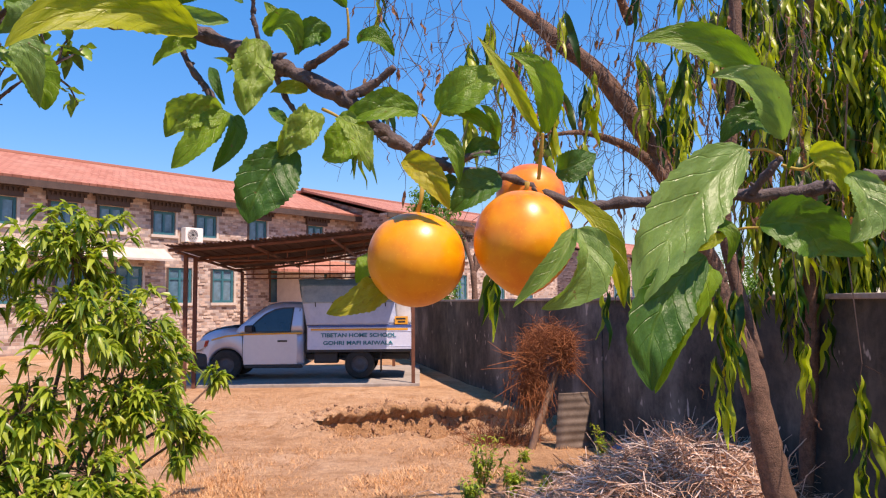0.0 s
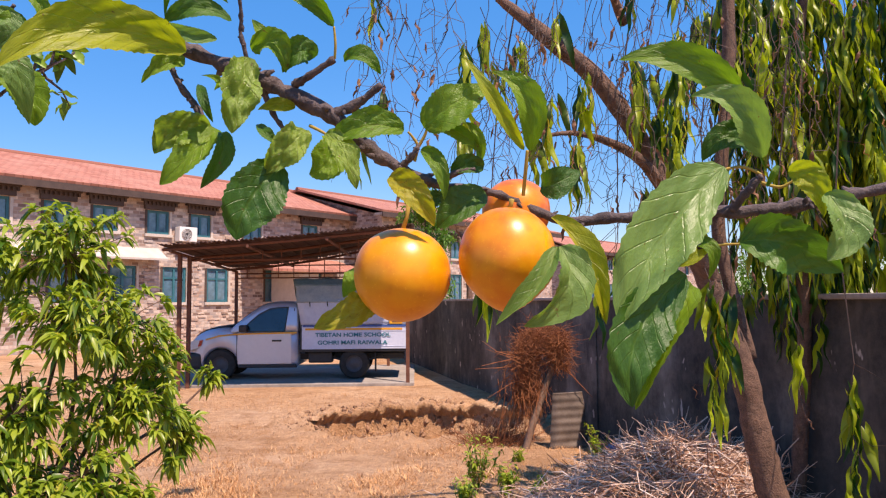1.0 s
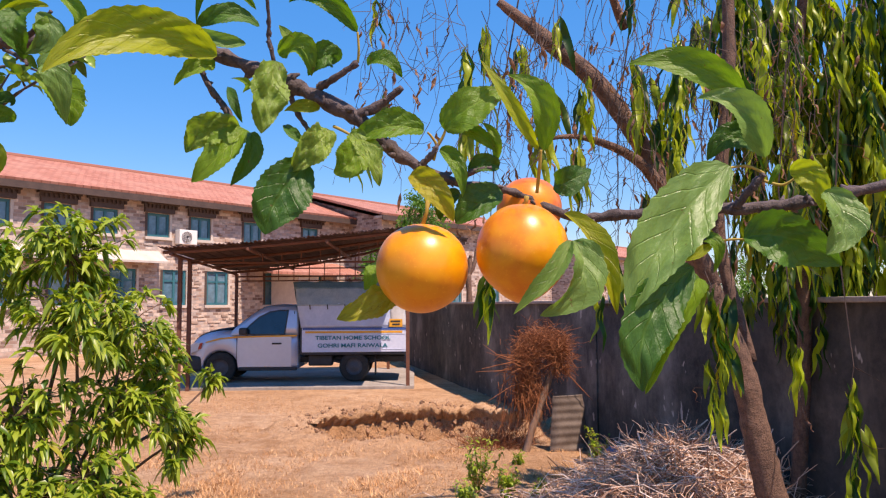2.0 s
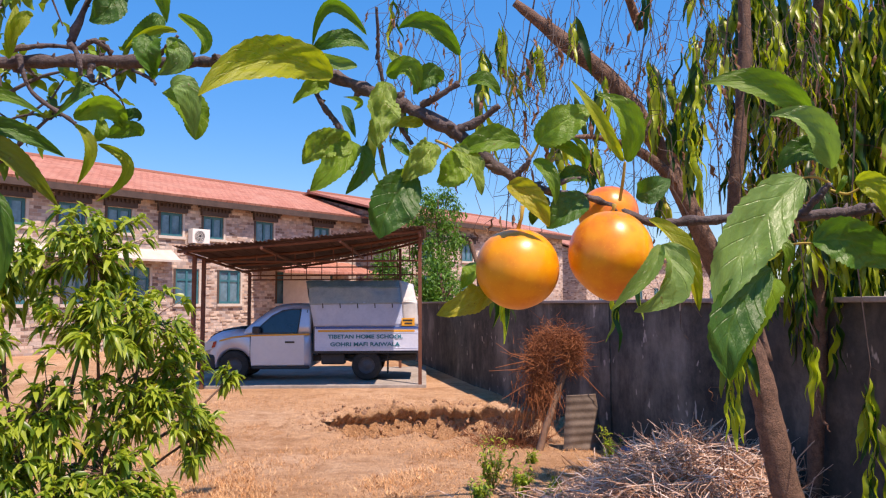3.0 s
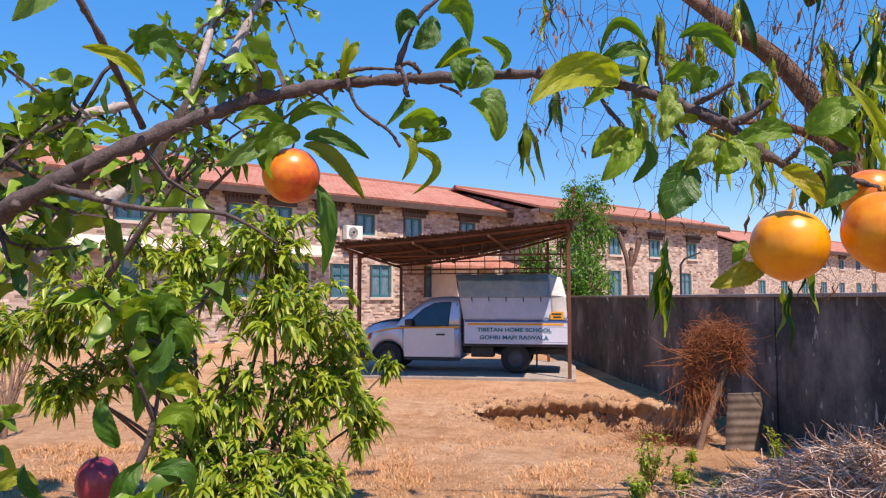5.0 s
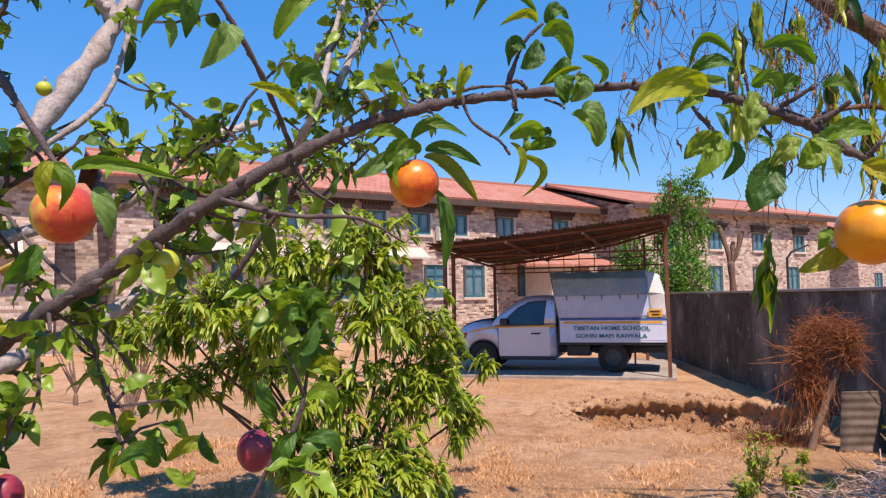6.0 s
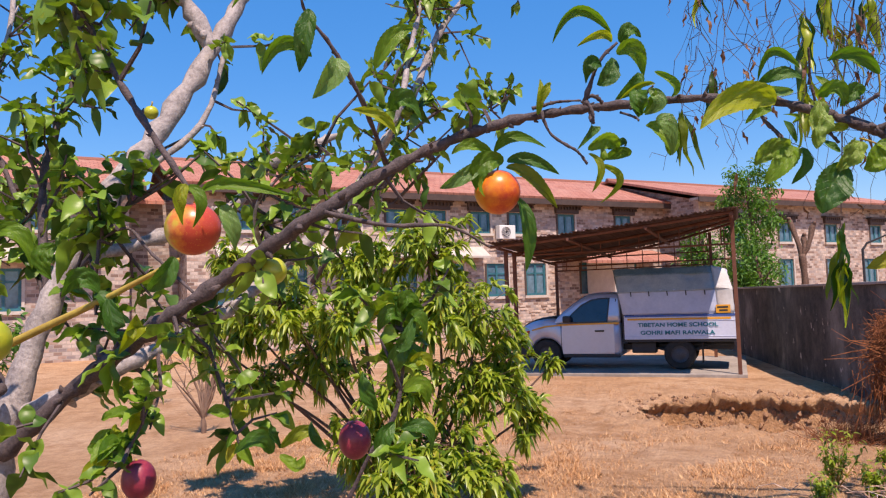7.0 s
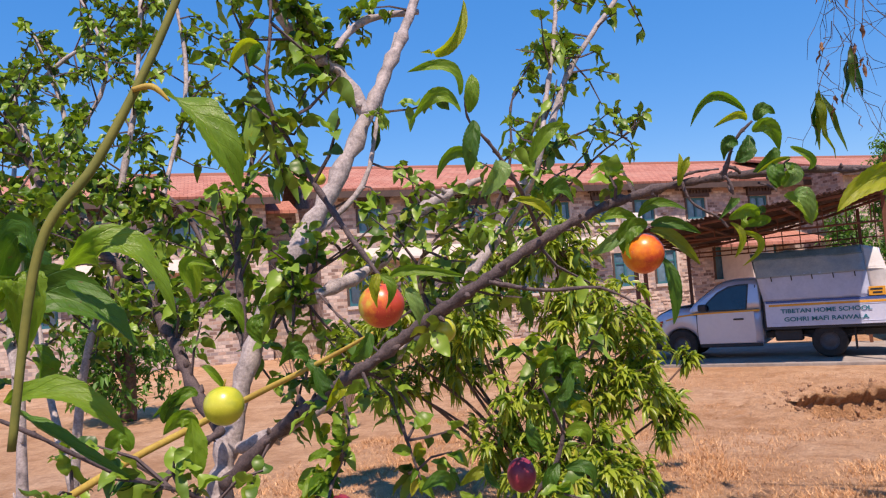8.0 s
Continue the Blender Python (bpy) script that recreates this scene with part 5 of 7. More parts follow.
def leaf(base, mid, tip, width, roll, kind, fold):
    """One plum leaf: an arched, folded, finely toothed blade with a rippled edge."""
    b, m, t = Vector(base), Vector(mid), Vector(tip)
    c = m * 2 - (b + t) * 0.5
    rng = random.Random(int((b.x + b.z * 7) * 1e5))
    view = Vector((0.02, -0.05, 0.12)) - (m - Vector((0, 0, 1.7)))
    n, k = 30, 6
    phase, ripple = rng.uniform(0, 6), rng.uniform(0.04, 0.085) * (2.4 if kind == 3 else 1)
    fold, swirl, skew = fold * rng.uniform(0.7, 1.8), rng.uniform(8, 30), rng.uniform(-0.12, 0.12)
    bm = bmesh.new()
    uv = bm.loops.layers.uv.new("UVMap")
    rows, where = [], {}
    for i in range(n + 1):
        s = i / n
        p = b * (1 - s) ** 2 + c * 2 * s * (1 - s) + t * s * s
        d = ((c - b) * (1 - s) + (t - c) * s).normalized()
        side = d.cross(view).normalized()
        side.rotate(Matrix.Rotation(radians(roll + swirl * math.sin(s * 3 + phase)), 3, d))
        nor = side.cross(d)
        prof = (math.sin(math.pi * min(1.0, 0.02 + s * 0.98) ** 0.86) ** 0.78) if 0 < i < n else 0.02
        row = []
        for j in range(-k, k + 1):
            q = j / k
            tooth = 1 + (0.035 * (1 if i % 2 else -1) if abs(j) == k else 0)
            v = bm.verts.new(p + side * (q * width * 0.5 * prof * tooth * (1 + skew * q)) + nor * (width * prof * (fold * abs(q) ** 1.3 + ripple * math.sin(s * 13 + phase + q * 2) * abs(q) + ripple * 0.45 * math.sin(s * 29 + q * 9) + ripple * 0.9 * noise.noise(Vector((s * 6, q * 3, phase))))))
            where[v] = (0.5 + q * 0.5, s)
            row.append(v)
        rows.append(row)
    for a, e in zip(rows, rows[1:]):
        for j in range(2 * k):
            f = bm.faces.new((a[j], a[j + 1], e[j + 1], e[j]))
            for l in f.loops:
                l[uv].uv = where[l.vert]
    part("leaf", bm, PLUM_LEAF[kind], TREE, smooth=True)


limb("spur", [(-0.0285, 0.387, 1.797, 0.003), (-0.0156, 0.3822, 1.8013, 0.0023), (-0.0053, 0.3773, 1.8083, 0.0015)], BARK)
limb("spur", [(-0.0463, 0.3886, 1.8113, 0.0021), (-0.0368, 0.382, 1.8147, 0.0017), (-0.0262, 0.3782, 1.8204, 0.0016)], BARK)
limb("spur", [(-0.1068, 0.3936, 1.8284, 0.0024), (-0.1006, 0.3925, 1.8139, 0.0015), (-0.093, 0.391, 1.8033, 0.0018), (-0.0849, 0.3896, 1.7911, 0.001)], BARK)
limb("spur", [(-0.0617, 0.3911, 1.8123, 0.0019), (-0.0576, 0.3938, 1.8013, 0.0014), (-0.0513, 0.3944, 1.7911, 0.0011)], BARK)
limb("spur", [(0.0028, 0.3877, 1.7724, 0.0014), (0.0088, 0.3831, 1.7773, 0.0015), (0.0117, 0.3827, 1.7824, 0.001)], BARK)
limb("spur", [(0.0195, 0.3838, 1.7632, 0.0014), (0.0275, 0.3791, 1.7681, 0.0014), (0.037, 0.3766, 1.7699, 0.0009)], BARK)
limb("spur", [(0.153, 0.3758, 1.7513, 0.002), (0.1571, 0.3691, 1.7582, 0.0019), (0.1619, 0.3654, 1.7653, 0.0014)], BARK)
limb("spur", [(0.1317, 0.3809, 1.7472, 0.0016), (0.1344, 0.3764, 1.7382, 0.0016), (0.1395, 0.3737, 1.7316, 0.0011)], BARK)
limb("spur", [(-0.235, 0.4174, 1.8422, 0.002), (-0.2355, 0.4158, 1.837, 0.002), (-0.2328, 0.4141, 1.8312, 0.0015)], BARK)
limb("spur", [(-0.2254, 0.4214, 1.85, 0.0018), (-0.2335, 0.4163, 1.8559, 0.0017), (-0.2426, 0.417, 1.8507, 0.0015)], BARK)
limb("spur", [(-0.2022, 0.4113, 1.8397, 0.0018), (-0.1894, 0.4053, 1.8475, 0.0015), (-0.1811, 0.4005, 1.8533, 0.001)], BARK)
limb("spur", [(-0.2097, 0.4118, 1.8374, 0.0012), (-0.1969, 0.4068, 1.8303, 0.0011), (-0.1945, 0.405, 1.8267, 0.0007)], BARK)
limb("spur", [(-0.0694, 0.3837, 1.8346, 0.0012), (-0.0688, 0.379, 1.8444, 0.0009), (-0.0693, 0.3719, 1.8587, 0.0007)], BARK)
limb("spur", [(-0.0652, 0.3851, 1.8148, 0.001), (-0.0669, 0.3804, 1.8248, 0.001), (-0.0686, 0.3778, 1.8325, 0.0009)], BARK)
limb("leaf_stalk", [(-0.0262, 0.3782, 1.8204, 0.0006), (-0.0256, 0.3757, 1.8264, 0.0006), (-0.0261, 0.3742, 1.8339, 0.0005)], STALK)
limb("leaf_stalk", [(0.0117, 0.3827, 1.7815, 0.0008), (0.0144, 0.3813, 1.7861, 0.0007), (0.0155, 0.38, 1.7892, 0.0005)], STALK)
limb("leaf_stalk", [(0.06, 0.3876, 1.7595, 0.0009), (0.0604, 0.3818, 1.77, 0.0009), (0.0609, 0.3791, 1.7789, 0.0007)], STALK)
limb("leaf_stalk", [(-0.0952, 0.3933, 1.8266, 0.0011), (-0.0989, 0.3901, 1.8308, 0.0009), (-0.1025, 0.3871, 1.8327, 0.0006)], STALK)
limb("leaf_stalk", [(-0.0385, 0.3878, 1.792, 0.0008), (-0.0334, 0.3838, 1.7888, 0.0007), (-0.0283, 0.3819, 1.7855, 0.0005)], STALK)
limb("leaf_stalk", [(0.1619, 0.3654, 1.7653, 0.0007), (0.1534, 0.3634, 1.7682, 0.0007), (0.1434, 0.3609, 1.7669, 0.0005)], STALK)
limb("leaf_stalk", [(0.1619, 0.3656, 1.7618, 0.0007), (0.1685, 0.3616, 1.7592, 0.0007), (0.1736, 0.3581, 1.7624, 0.0005)], STALK)
limb("leaf_stalk", [(0.1395, 0.3736, 1.7338, 0.0006), (0.1474, 0.3712, 1.735, 0.0006), (0.1534, 0.3689, 1.735, 0.0004)], STALK)
limb("leaf_stalk", [(0.0098, 0.3853, 1.7749, 0.0007), (0.0111, 0.3827, 1.7815, 0.0007), (0.0088, 0.3815, 1.7855, 0.0006), (0.0068, 0.3804, 1.7875, 0.0005)], STALK)
leaf((-0.0925, 0.378, 1.8234), (-0.1191, 0.3415, 1.82), (-0.1443, 0.3203, 1.7967), 0.0202, 0, 1, 0.15)
leaf((-0.1883, 0.402, 1.8223), (-0.1733, 0.3993, 1.8088), (-0.1709, 0.403, 1.7954), 0.0179, 0, 0, 0.2)
leaf((-0.177, 0.395, 1.848), (-0.1778, 0.3926, 1.837), (-0.19, 0.397, 1.831), 0.0152, 0, 0, 0.1)
leaf((-0.179, 0.394, 1.853), (-0.1917, 0.3888, 1.8518), (-0.208, 0.396, 1.844), 0.0046, 0, 1, 0.2)
leaf((-0.191, 0.399, 1.865), (-0.196, 0.3963, 1.8552), (-0.212, 0.401, 1.846), 0.0121, 0, 2, 0.2)
leaf((-0.179, 0.394, 1.863), (-0.1648, 0.3926, 1.8495), (-0.167, 0.395, 1.841), 0.0074, 0, 0, 0.3)
leaf((-0.2, 0.401, 1.843), (-0.1939, 0.3965, 1.8339), (-0.194, 0.402, 1.829), 0.0070, 0, 2, 0.2)
leaf((-0.225, 0.415, 1.8), (-0.2092, 0.4108, 1.8026), (-0.205, 0.414, 1.8), 0.0100, 0, 0, 0.3)
leaf((-0.23, 0.416, 1.796), (-0.2142, 0.4196, 1.7826), (-0.231, 0.418, 1.763), 0.0067, 0, 1, 0.4)
leaf((-0.228, 0.414, 1.81), (-0.2261, 0.4097, 1.8015), (-0.231, 0.415, 1.798), 0.0081, 0, 0, 0.2)
leaf((-0.223, 0.419, 1.809), (-0.2101, 0.4154, 1.8117), (-0.209, 0.419, 1.81), 0.0073, 0, 2, 0.2)
leaf((-0.0954, 0.386, 1.8216), (-0.1031, 0.38, 1.8176), (-0.1142, 0.3838, 1.8107), 0.0091, 0, 0, 0.2)
leaf((-0.075, 0.381, 1.847), (-0.0938, 0.3749, 1.8609), (-0.104, 0.383, 1.841), 0.0067, 0, 0, 0.3)
leaf((-0.074, 0.384, 1.84), (-0.0898, 0.3782, 1.8437), (-0.105, 0.385, 1.839), 0.0104, 0, 2, 0.2)
leaf((-0.08, 0.3822, 1.8307), (-0.0926, 0.3779, 1.8316), (-0.1065, 0.3831, 1.8388), 0.0070, 0, 4, 0.2)
leaf((-0.0641, 0.3826, 1.8252), (-0.0528, 0.3755, 1.8265), (-0.0482, 0.3791, 1.8142), 0.0121, 0, 0, 0.25)
leaf((-0.0363, 0.3836, 1.8225), (-0.0421, 0.3779, 1.8236), (-0.0503, 0.3825, 1.8154), 0.0131, 0, 2, 0.2)
leaf((-0.026, 0.372, 1.833), (-0.0418, 0.3654, 1.8475), (-0.058, 0.372, 1.847), 0.0101, 0, 0, 0.3)
leaf((-0.0218, 0.376, 1.8191), (-0.0131, 0.3699, 1.8187), (-0.0052, 0.3738, 1.812), 0.0089, 0, 0, 0.2)
leaf((-0.064, 0.375, 1.8199), (-0.0661, 0.3667, 1.8008), (-0.0689, 0.3664, 1.7835), 0.0177, 0, 3, 0.15)
leaf((-0.0817, 0.3879, 1.7908), (-0.0894, 0.3801, 1.7781), (-0.1042, 0.3813, 1.7636), 0.0172, 0, 0, 0.12)
leaf((-0.0841, 0.3901, 1.789), (-0.0976, 0.384, 1.7893), (-0.1093, 0.3882, 1.7791), 0.0158, 0, 3, 0.3)
leaf((-0.0778, 0.3858, 1.7884), (-0.0765, 0.3781, 1.7751), (-0.0855, 0.3792, 1.7615), 0.0091, 0, 2, 0.3)
leaf((-0.0392, 0.3798, 1.7882), (-0.0465, 0.3731, 1.7785), (-0.0566, 0.3755, 1.7678), 0.0149, 0, 3, 0.15)
leaf((-0.0496, 0.3799, 1.7724), (-0.0619, 0.3717, 1.7552), (-0.0676, 0.3713, 1.7379), 0.0252, 0, 2, 0.12)
leaf((-0.0297, 0.3759, 1.7859), (-0.021, 0.3676, 1.7753), (-0.0155, 0.3683, 1.7595), 0.0122, 0, 3, 0.2)
leaf((-0.0264, 0.3878, 1.7869), (-0.0297, 0.3817, 1.7738), (-0.0381, 0.3841, 1.7692), 0.0168, 0, 0, 0.2)
leaf((0.0051, 0.3749, 1.787), (-0.011, 0.3703, 1.7878), (-0.028, 0.3762, 1.7827), 0.0147, 0, 0, 0.25)
leaf((-0.088, 0.384, 1.81), (-0.0837, 0.3756, 1.8008), (-0.0805, 0.3793, 1.7915), 0.0049, 0, 2, 0.3)
leaf((-0.062, 0.389, 1.793), (-0.0569, 0.3816, 1.7862), (-0.0515, 0.3859, 1.7833), 0.0059, 0, 2, 0.2)
leaf((-0.0452, 0.3876, 1.8007), (-0.0533, 0.3826, 1.8005), (-0.0624, 0.3877, 1.7994), 0.0066, 0, 1, 0.2)
leaf((-0.054, 0.386, 1.827), (-0.0581, 0.3796, 1.8322), (-0.065, 0.385, 1.841), 0.0059, 0, 0, 0.2)
leaf((-0.082, 0.386, 1.808), (-0.0785, 0.3798, 1.8109), (-0.088, 0.386, 1.815), 0.0032, 0, 0, 0.2)
leaf((0.0139, 0.378, 1.7891), (0.0265, 0.372, 1.7976), (0.0425, 0.3759, 1.8072), 0.0198, 0, 0, 0.12)
leaf((0.0185, 0.3841, 1.7914), (0.0308, 0.377, 1.786), (0.0409, 0.3794, 1.7771), 0.0071, 0, 0, 0.3)
leaf((0.0386, 0.3821, 1.7728), (0.0387, 0.3763, 1.7835), (0.0331, 0.381, 1.7922), 0.0050, 0, 0, 0.3)
leaf((0.0127, 0.3811, 1.7796), (0.0206, 0.3728, 1.7709), (0.0228, 0.3739, 1.7554), 0.0080, 0, 0, 0.3)
leaf((-0.0016, 0.374, 1.7657), (0.0092, 0.3661, 1.7578), (0.0182, 0.3673, 1.7431), 0.0126, 0, 1, 0.25)
leaf((0.0425, 0.389, 1.7611), (0.0303, 0.3826, 1.7529), (0.0202, 0.3854, 1.7443), 0.0169, 0, 2, 0.2)
leaf((0.0588, 0.3749, 1.7781), (0.0458, 0.369, 1.798), (0.0315, 0.373, 1.8208), 0.0069, 0, 1, 0.3)
leaf((0.0616, 0.377, 1.7781), (0.0611, 0.3705, 1.7985), (0.0447, 0.375, 1.8138), 0.0129, 0, 0, 0.25)
leaf((0.0673, 0.3817, 1.7624), (0.0739, 0.3764, 1.7637), (0.0851, 0.3807, 1.7699), 0.0140, 0, 2, 0.15)
leaf((0.0696, 0.369, 1.7471), (0.0823, 0.3579, 1.7279), (0.0891, 0.355, 1.7007), 0.0106, 0, 1, 0.35)
leaf((0.0664, 0.34, 1.732), (0.0558, 0.332, 1.7152), (0.0406, 0.332, 1.7014), 0.0083, 35, 4, 0.5)
leaf((0.0686, 0.3459, 1.7326), (0.0692, 0.3377, 1.7158), (0.0523, 0.3381, 1.7008), 0.0186, -25, 4, 0.2)
leaf((-0.007, 0.4041, 1.7105), (-0.0202, 0.3981, 1.7052), (-0.0381, 0.4017, 1.6986), 0.0147, 0, 3, 0.2)
leaf((-0.0182, 0.4079, 1.7276), (-0.0204, 0.4012, 1.7211), (-0.0245, 0.4038, 1.7128), 0.0091, 0, 0, 0.2)
leaf((0.1589, 0.3759, 1.8049), (0.1316, 0.3706, 1.8177), (0.103, 0.3761, 1.8198), 0.0155, 0, 0, 0.2)
leaf((0.1615, 0.3629, 1.7722), (0.1497, 0.3569, 1.7921), (0.1304, 0.362, 1.7993), 0.0153, 0, 4, 0.25)
leaf((0.1617, 0.3679, 1.7765), (0.1458, 0.3627, 1.781), (0.137, 0.3683, 1.7719), 0.0131, 0, 2, 0.2)
leaf((0.1364, 0.3439, 1.7648), (0.1059, 0.3334, 1.7344), (0.0877, 0.3287, 1.7011), 0.0264, 10, 4, 0.18)
leaf((0.1171, 0.338, 1.7206), (0.0944, 0.3281, 1.698), (0.0906, 0.3251, 1.6708), 0.0225, 0, 2, 0.15)
leaf((0.1221, 0.3442, 1.7162), (0.1071, 0.3319, 1.6978), (0.0936, 0.3316, 1.669), 0.0140, 0, 0, 0.3)
leaf((0.1494, 0.361, 1.7349), (0.1662, 0.3538, 1.7341), (0.1917, 0.3568, 1.722), 0.0230, 0, 2, 0.2)
leaf((0.1675, 0.3529, 1.7642), (0.1741, 0.3456, 1.7597), (0.1795, 0.3481, 1.7446), 0.0120, 0, 1, 0.3)
leaf((0.1783, 0.3437, 1.7541), (0.1811, 0.3362, 1.739), (0.174, 0.3374, 1.7257), 0.0175, 0, 4, 0.2)
leaf((0.161, 0.359, 1.759), (0.1618, 0.3525, 1.7641), (0.165, 0.358, 1.768), 0.0030, 0, 0, 0.2)
leaf((0.141, 0.381, 1.742), (0.1344, 0.3734, 1.7313), (0.127, 0.3776, 1.7256), 0.0076, 0, 1, 0.2)
leaf((0.134, 0.38, 1.737), (0.1411, 0.3707, 1.7333), (0.1406, 0.3744, 1.7197), 0.0067, 0, 0, 0.2)
leaf((0.023, 0.392, 1.76), (0.015, 0.3842, 1.7545), (0.0129, 0.3884, 1.7464), 0.0078, 0, 2, 0.2)
leaf((0.0412, 0.3826, 1.7714), (0.0327, 0.378, 1.772), (0.0262, 0.3835, 1.7695), 0.0090, 0, 2, 0.2)
limb("trunk", [(-1.0332, 0.3233, -0.0126, 0.0258), (-0.9293, 0.3221, 1.0989, 0.0211), (-0.916, 0.3473, 1.3285, 0.0191), (-0.9041, 0.3762, 1.4993, 0.0172), (-0.8992, 0.3965, 1.5765, 0.0149), (-0.8879, 0.4298, 1.6864, 0.0122), (-0.8602, 0.4836, 1.8098, 0.0144), (-0.8273, 0.5638, 1.9363, 0.0132), (-0.8079, 0.6364, 2.0549, 0.0124), (-0.7918, 0.7069, 2.1757, 0.0105), (-0.7807, 0.7639, 2.2788, 0.0090), (-0.7656, 0.8739, 2.485, 0.0070), (-0.7642, 0.9727, 2.7282, 0.0037)], BARK_PALE)
limb("main_branch", [(-0.8869, 0.3724, 1.5308, 0.0099), (-0.7953, 0.3926, 1.6049, 0.0088), (-0.7214, 0.3759, 1.6396, 0.0084), (-0.6398, 0.3634, 1.6793, 0.0078), (-0.5837, 0.377, 1.7147, 0.0074), (-0.5274, 0.3736, 1.7432, 0.007), (-0.4763, 0.373, 1.7699, 0.0066), (-0.4274, 0.3999, 1.8042, 0.0058), (-0.3828, 0.4191, 1.8267, 0.0052), (-0.3431, 0.4304, 1.8401, 0.0047), (-0.2972, 0.4339, 1.8485, 0.0043), (-0.2381, 0.4344, 1.85, 0.0038), (-0.1827, 0.4213, 1.845, 0.0035), (-0.1459, 0.403, 1.8393, 0.0032), (-0.101, 0.3932, 1.8304, 0.0033), (-0.0775, 0.3911, 1.821, 0.0035), (-0.0543, 0.389, 1.8108, 0.0038)], BARK)
limb("main_branch", [(-0.0543, 0.389, 1.8108, 0.0038), (-0.0285, 0.3871, 1.7968, 0.0034), (-0.0086, 0.3876, 1.7796, 0.0031), (0.0071, 0.3878, 1.7701, 0.0027), (0.0257, 0.3886, 1.7634, 0.0023), (0.0503, 0.3979, 1.761, 0.0021), (0.0796, 0.3977, 1.7489, 0.0024), (0.1044, 0.3917, 1.7493, 0.0026), (0.1331, 0.3826, 1.7505, 0.0028), (0.1669, 0.3753, 1.7507, 0.0031), (0.1859, 0.3684, 1.7531, 0.0028), (0.2082, 0.3592, 1.7573, 0.0029), (0.2343, 0.3456, 1.7651, 0.0029)], BARK)
limb("limb", [(-0.8966, 0.3986, 1.5686, 0.0104), (-0.9635, 0.3986, 1.6518, 0.0085), (-1.0143, 0.4097, 1.7156, 0.0096), (-1.1157, 0.4228, 1.8136, 0.0088), (-1.2362, 0.4008, 1.9146, 0.0078), (-1.3243, 0.3993, 2.0014, 0.0066), (-1.4119, 0.3946, 2.134, 0.0046)], BARK)
limb("limb", [(-0.8079, 0.6364, 2.0549, 0.0119), (-0.846, 0.6193, 2.1291, 0.0106), (-0.8724, 0.5773, 2.1622, 0.0091), (-0.8882, 0.5285, 2.2164, 0.0068), (-0.8887, 0.4871, 2.2918, 0.004)], BARK_PALE)
limb("limb", [(-0.8193, 0.6392, 2.0809, 0.0057), (-0.8767, 0.6451, 2.1611, 0.0051), (-0.8648, 0.7158, 2.2463, 0.0061), (-0.7992, 0.8002, 2.2723, 0.0055)], BARK_PALE)
limb("limb", [(-0.8836, 0.4627, 1.747, 0.0081), (-0.8553, 0.5824, 1.7825, 0.0095), (-0.8274, 0.7004, 1.8343, 0.0103), (-0.8111, 0.7522, 1.8972, 0.0098), (-0.7675, 0.7989, 1.9346, 0.0084), (-0.7236, 0.8468, 1.96, 0.0047)], BARK_PALE)
limb("limb", [(-0.8999, 0.3966, 1.5689, 0.0092), (-0.825, 0.405, 1.593, 0.0088), (-0.762, 0.43, 1.6255, 0.0086), (-0.7503, 0.5037, 1.6524, 0.0086), (-0.7306, 0.5603, 1.6803, 0.0086), (-0.705, 0.65, 1.742, 0.0086), (-0.6628, 0.753, 1.8333, 0.0084), (-0.6536, 0.8452, 1.9229, 0.008), (-0.6184, 0.9056, 2.0197, 0.007), (-0.5933, 0.9804, 2.1544, 0.0061), (-0.5419, 1.0496, 2.2636, 0.0042), (-0.4923, 1.1629, 2.3951, 0.0027)], BARK_PALE)
limb("limb", [(-0.6543, 0.7801, 1.8518, 0.005), (-0.5487, 0.6968, 1.9344, 0.0042), (-0.5472, 0.7475, 2.0464, 0.0041), (-0.548, 0.7982, 2.1402, 0.0035), (-0.5494, 0.8457, 2.2697, 0.0026)], BARK_PALE)
limb("limb", [(-0.4199, 0.3925, 1.8123, 0.0028), (-0.4054, 0.3216, 1.8511, 0.0022), (-0.4153, 0.2893, 1.8889, 0.0017), (-0.426, 0.2694, 1.9113, 0.0012), (-0.4235, 0.2599, 1.9323, 0.0008)], BARK)
limb("limb", [(-0.5379, 0.2707, 1.7792, 0.002), (-0.5749, 0.2678, 1.8302, 0.0027), (-0.61, 0.2661, 1.8807, 0.0028), (-0.6475, 0.2616, 1.9488, 0.0025), (-0.669, 0.2682, 1.9973, 0.0022), (-0.6743, 0.2836, 2.0591, 0.0019), (-0.6794, 0.2973, 2.143, 0.0015)], BARK)
limb("limb", [(-0.8618, 0.1268, 1.5712, 0.0044), (-0.816, 0.1866, 1.6082, 0.0043), (-0.7763, 0.2321, 1.6331, 0.004), (-0.698, 0.2533, 1.6667, 0.0035), (-0.6188, 0.2635, 1.6967, 0.0027), (-0.5489, 0.2684, 1.725, 0.0016)], STALK)
limb("limb", [(-0.7623, 0.0016, 1.6945, 0.0019), (-0.738, 0.042, 1.6649, 0.002), (-0.7215, 0.1021, 1.6215, 0.0022), (-0.7058, 0.1609, 1.5903, 0.0025), (-0.7029, 0.2118, 1.5609, 0.0027)], BARK)
limb("limb", [(-0.9046, 0.2785, 1.5463, 0.0053), (-0.884, 0.323, 1.5852, 0.0055), (-0.8797, 0.3709, 1.6044, 0.0057)], BARK)
limb("limb", [(-0.4669, 0.3614, 1.7667, 0.0024), (-0.4208, 0.3901, 1.7546, 0.0021), (-0.3713, 0.4201, 1.7527, 0.0016), (-0.3384, 0.4415, 1.7324, 0.0009)], BARK)
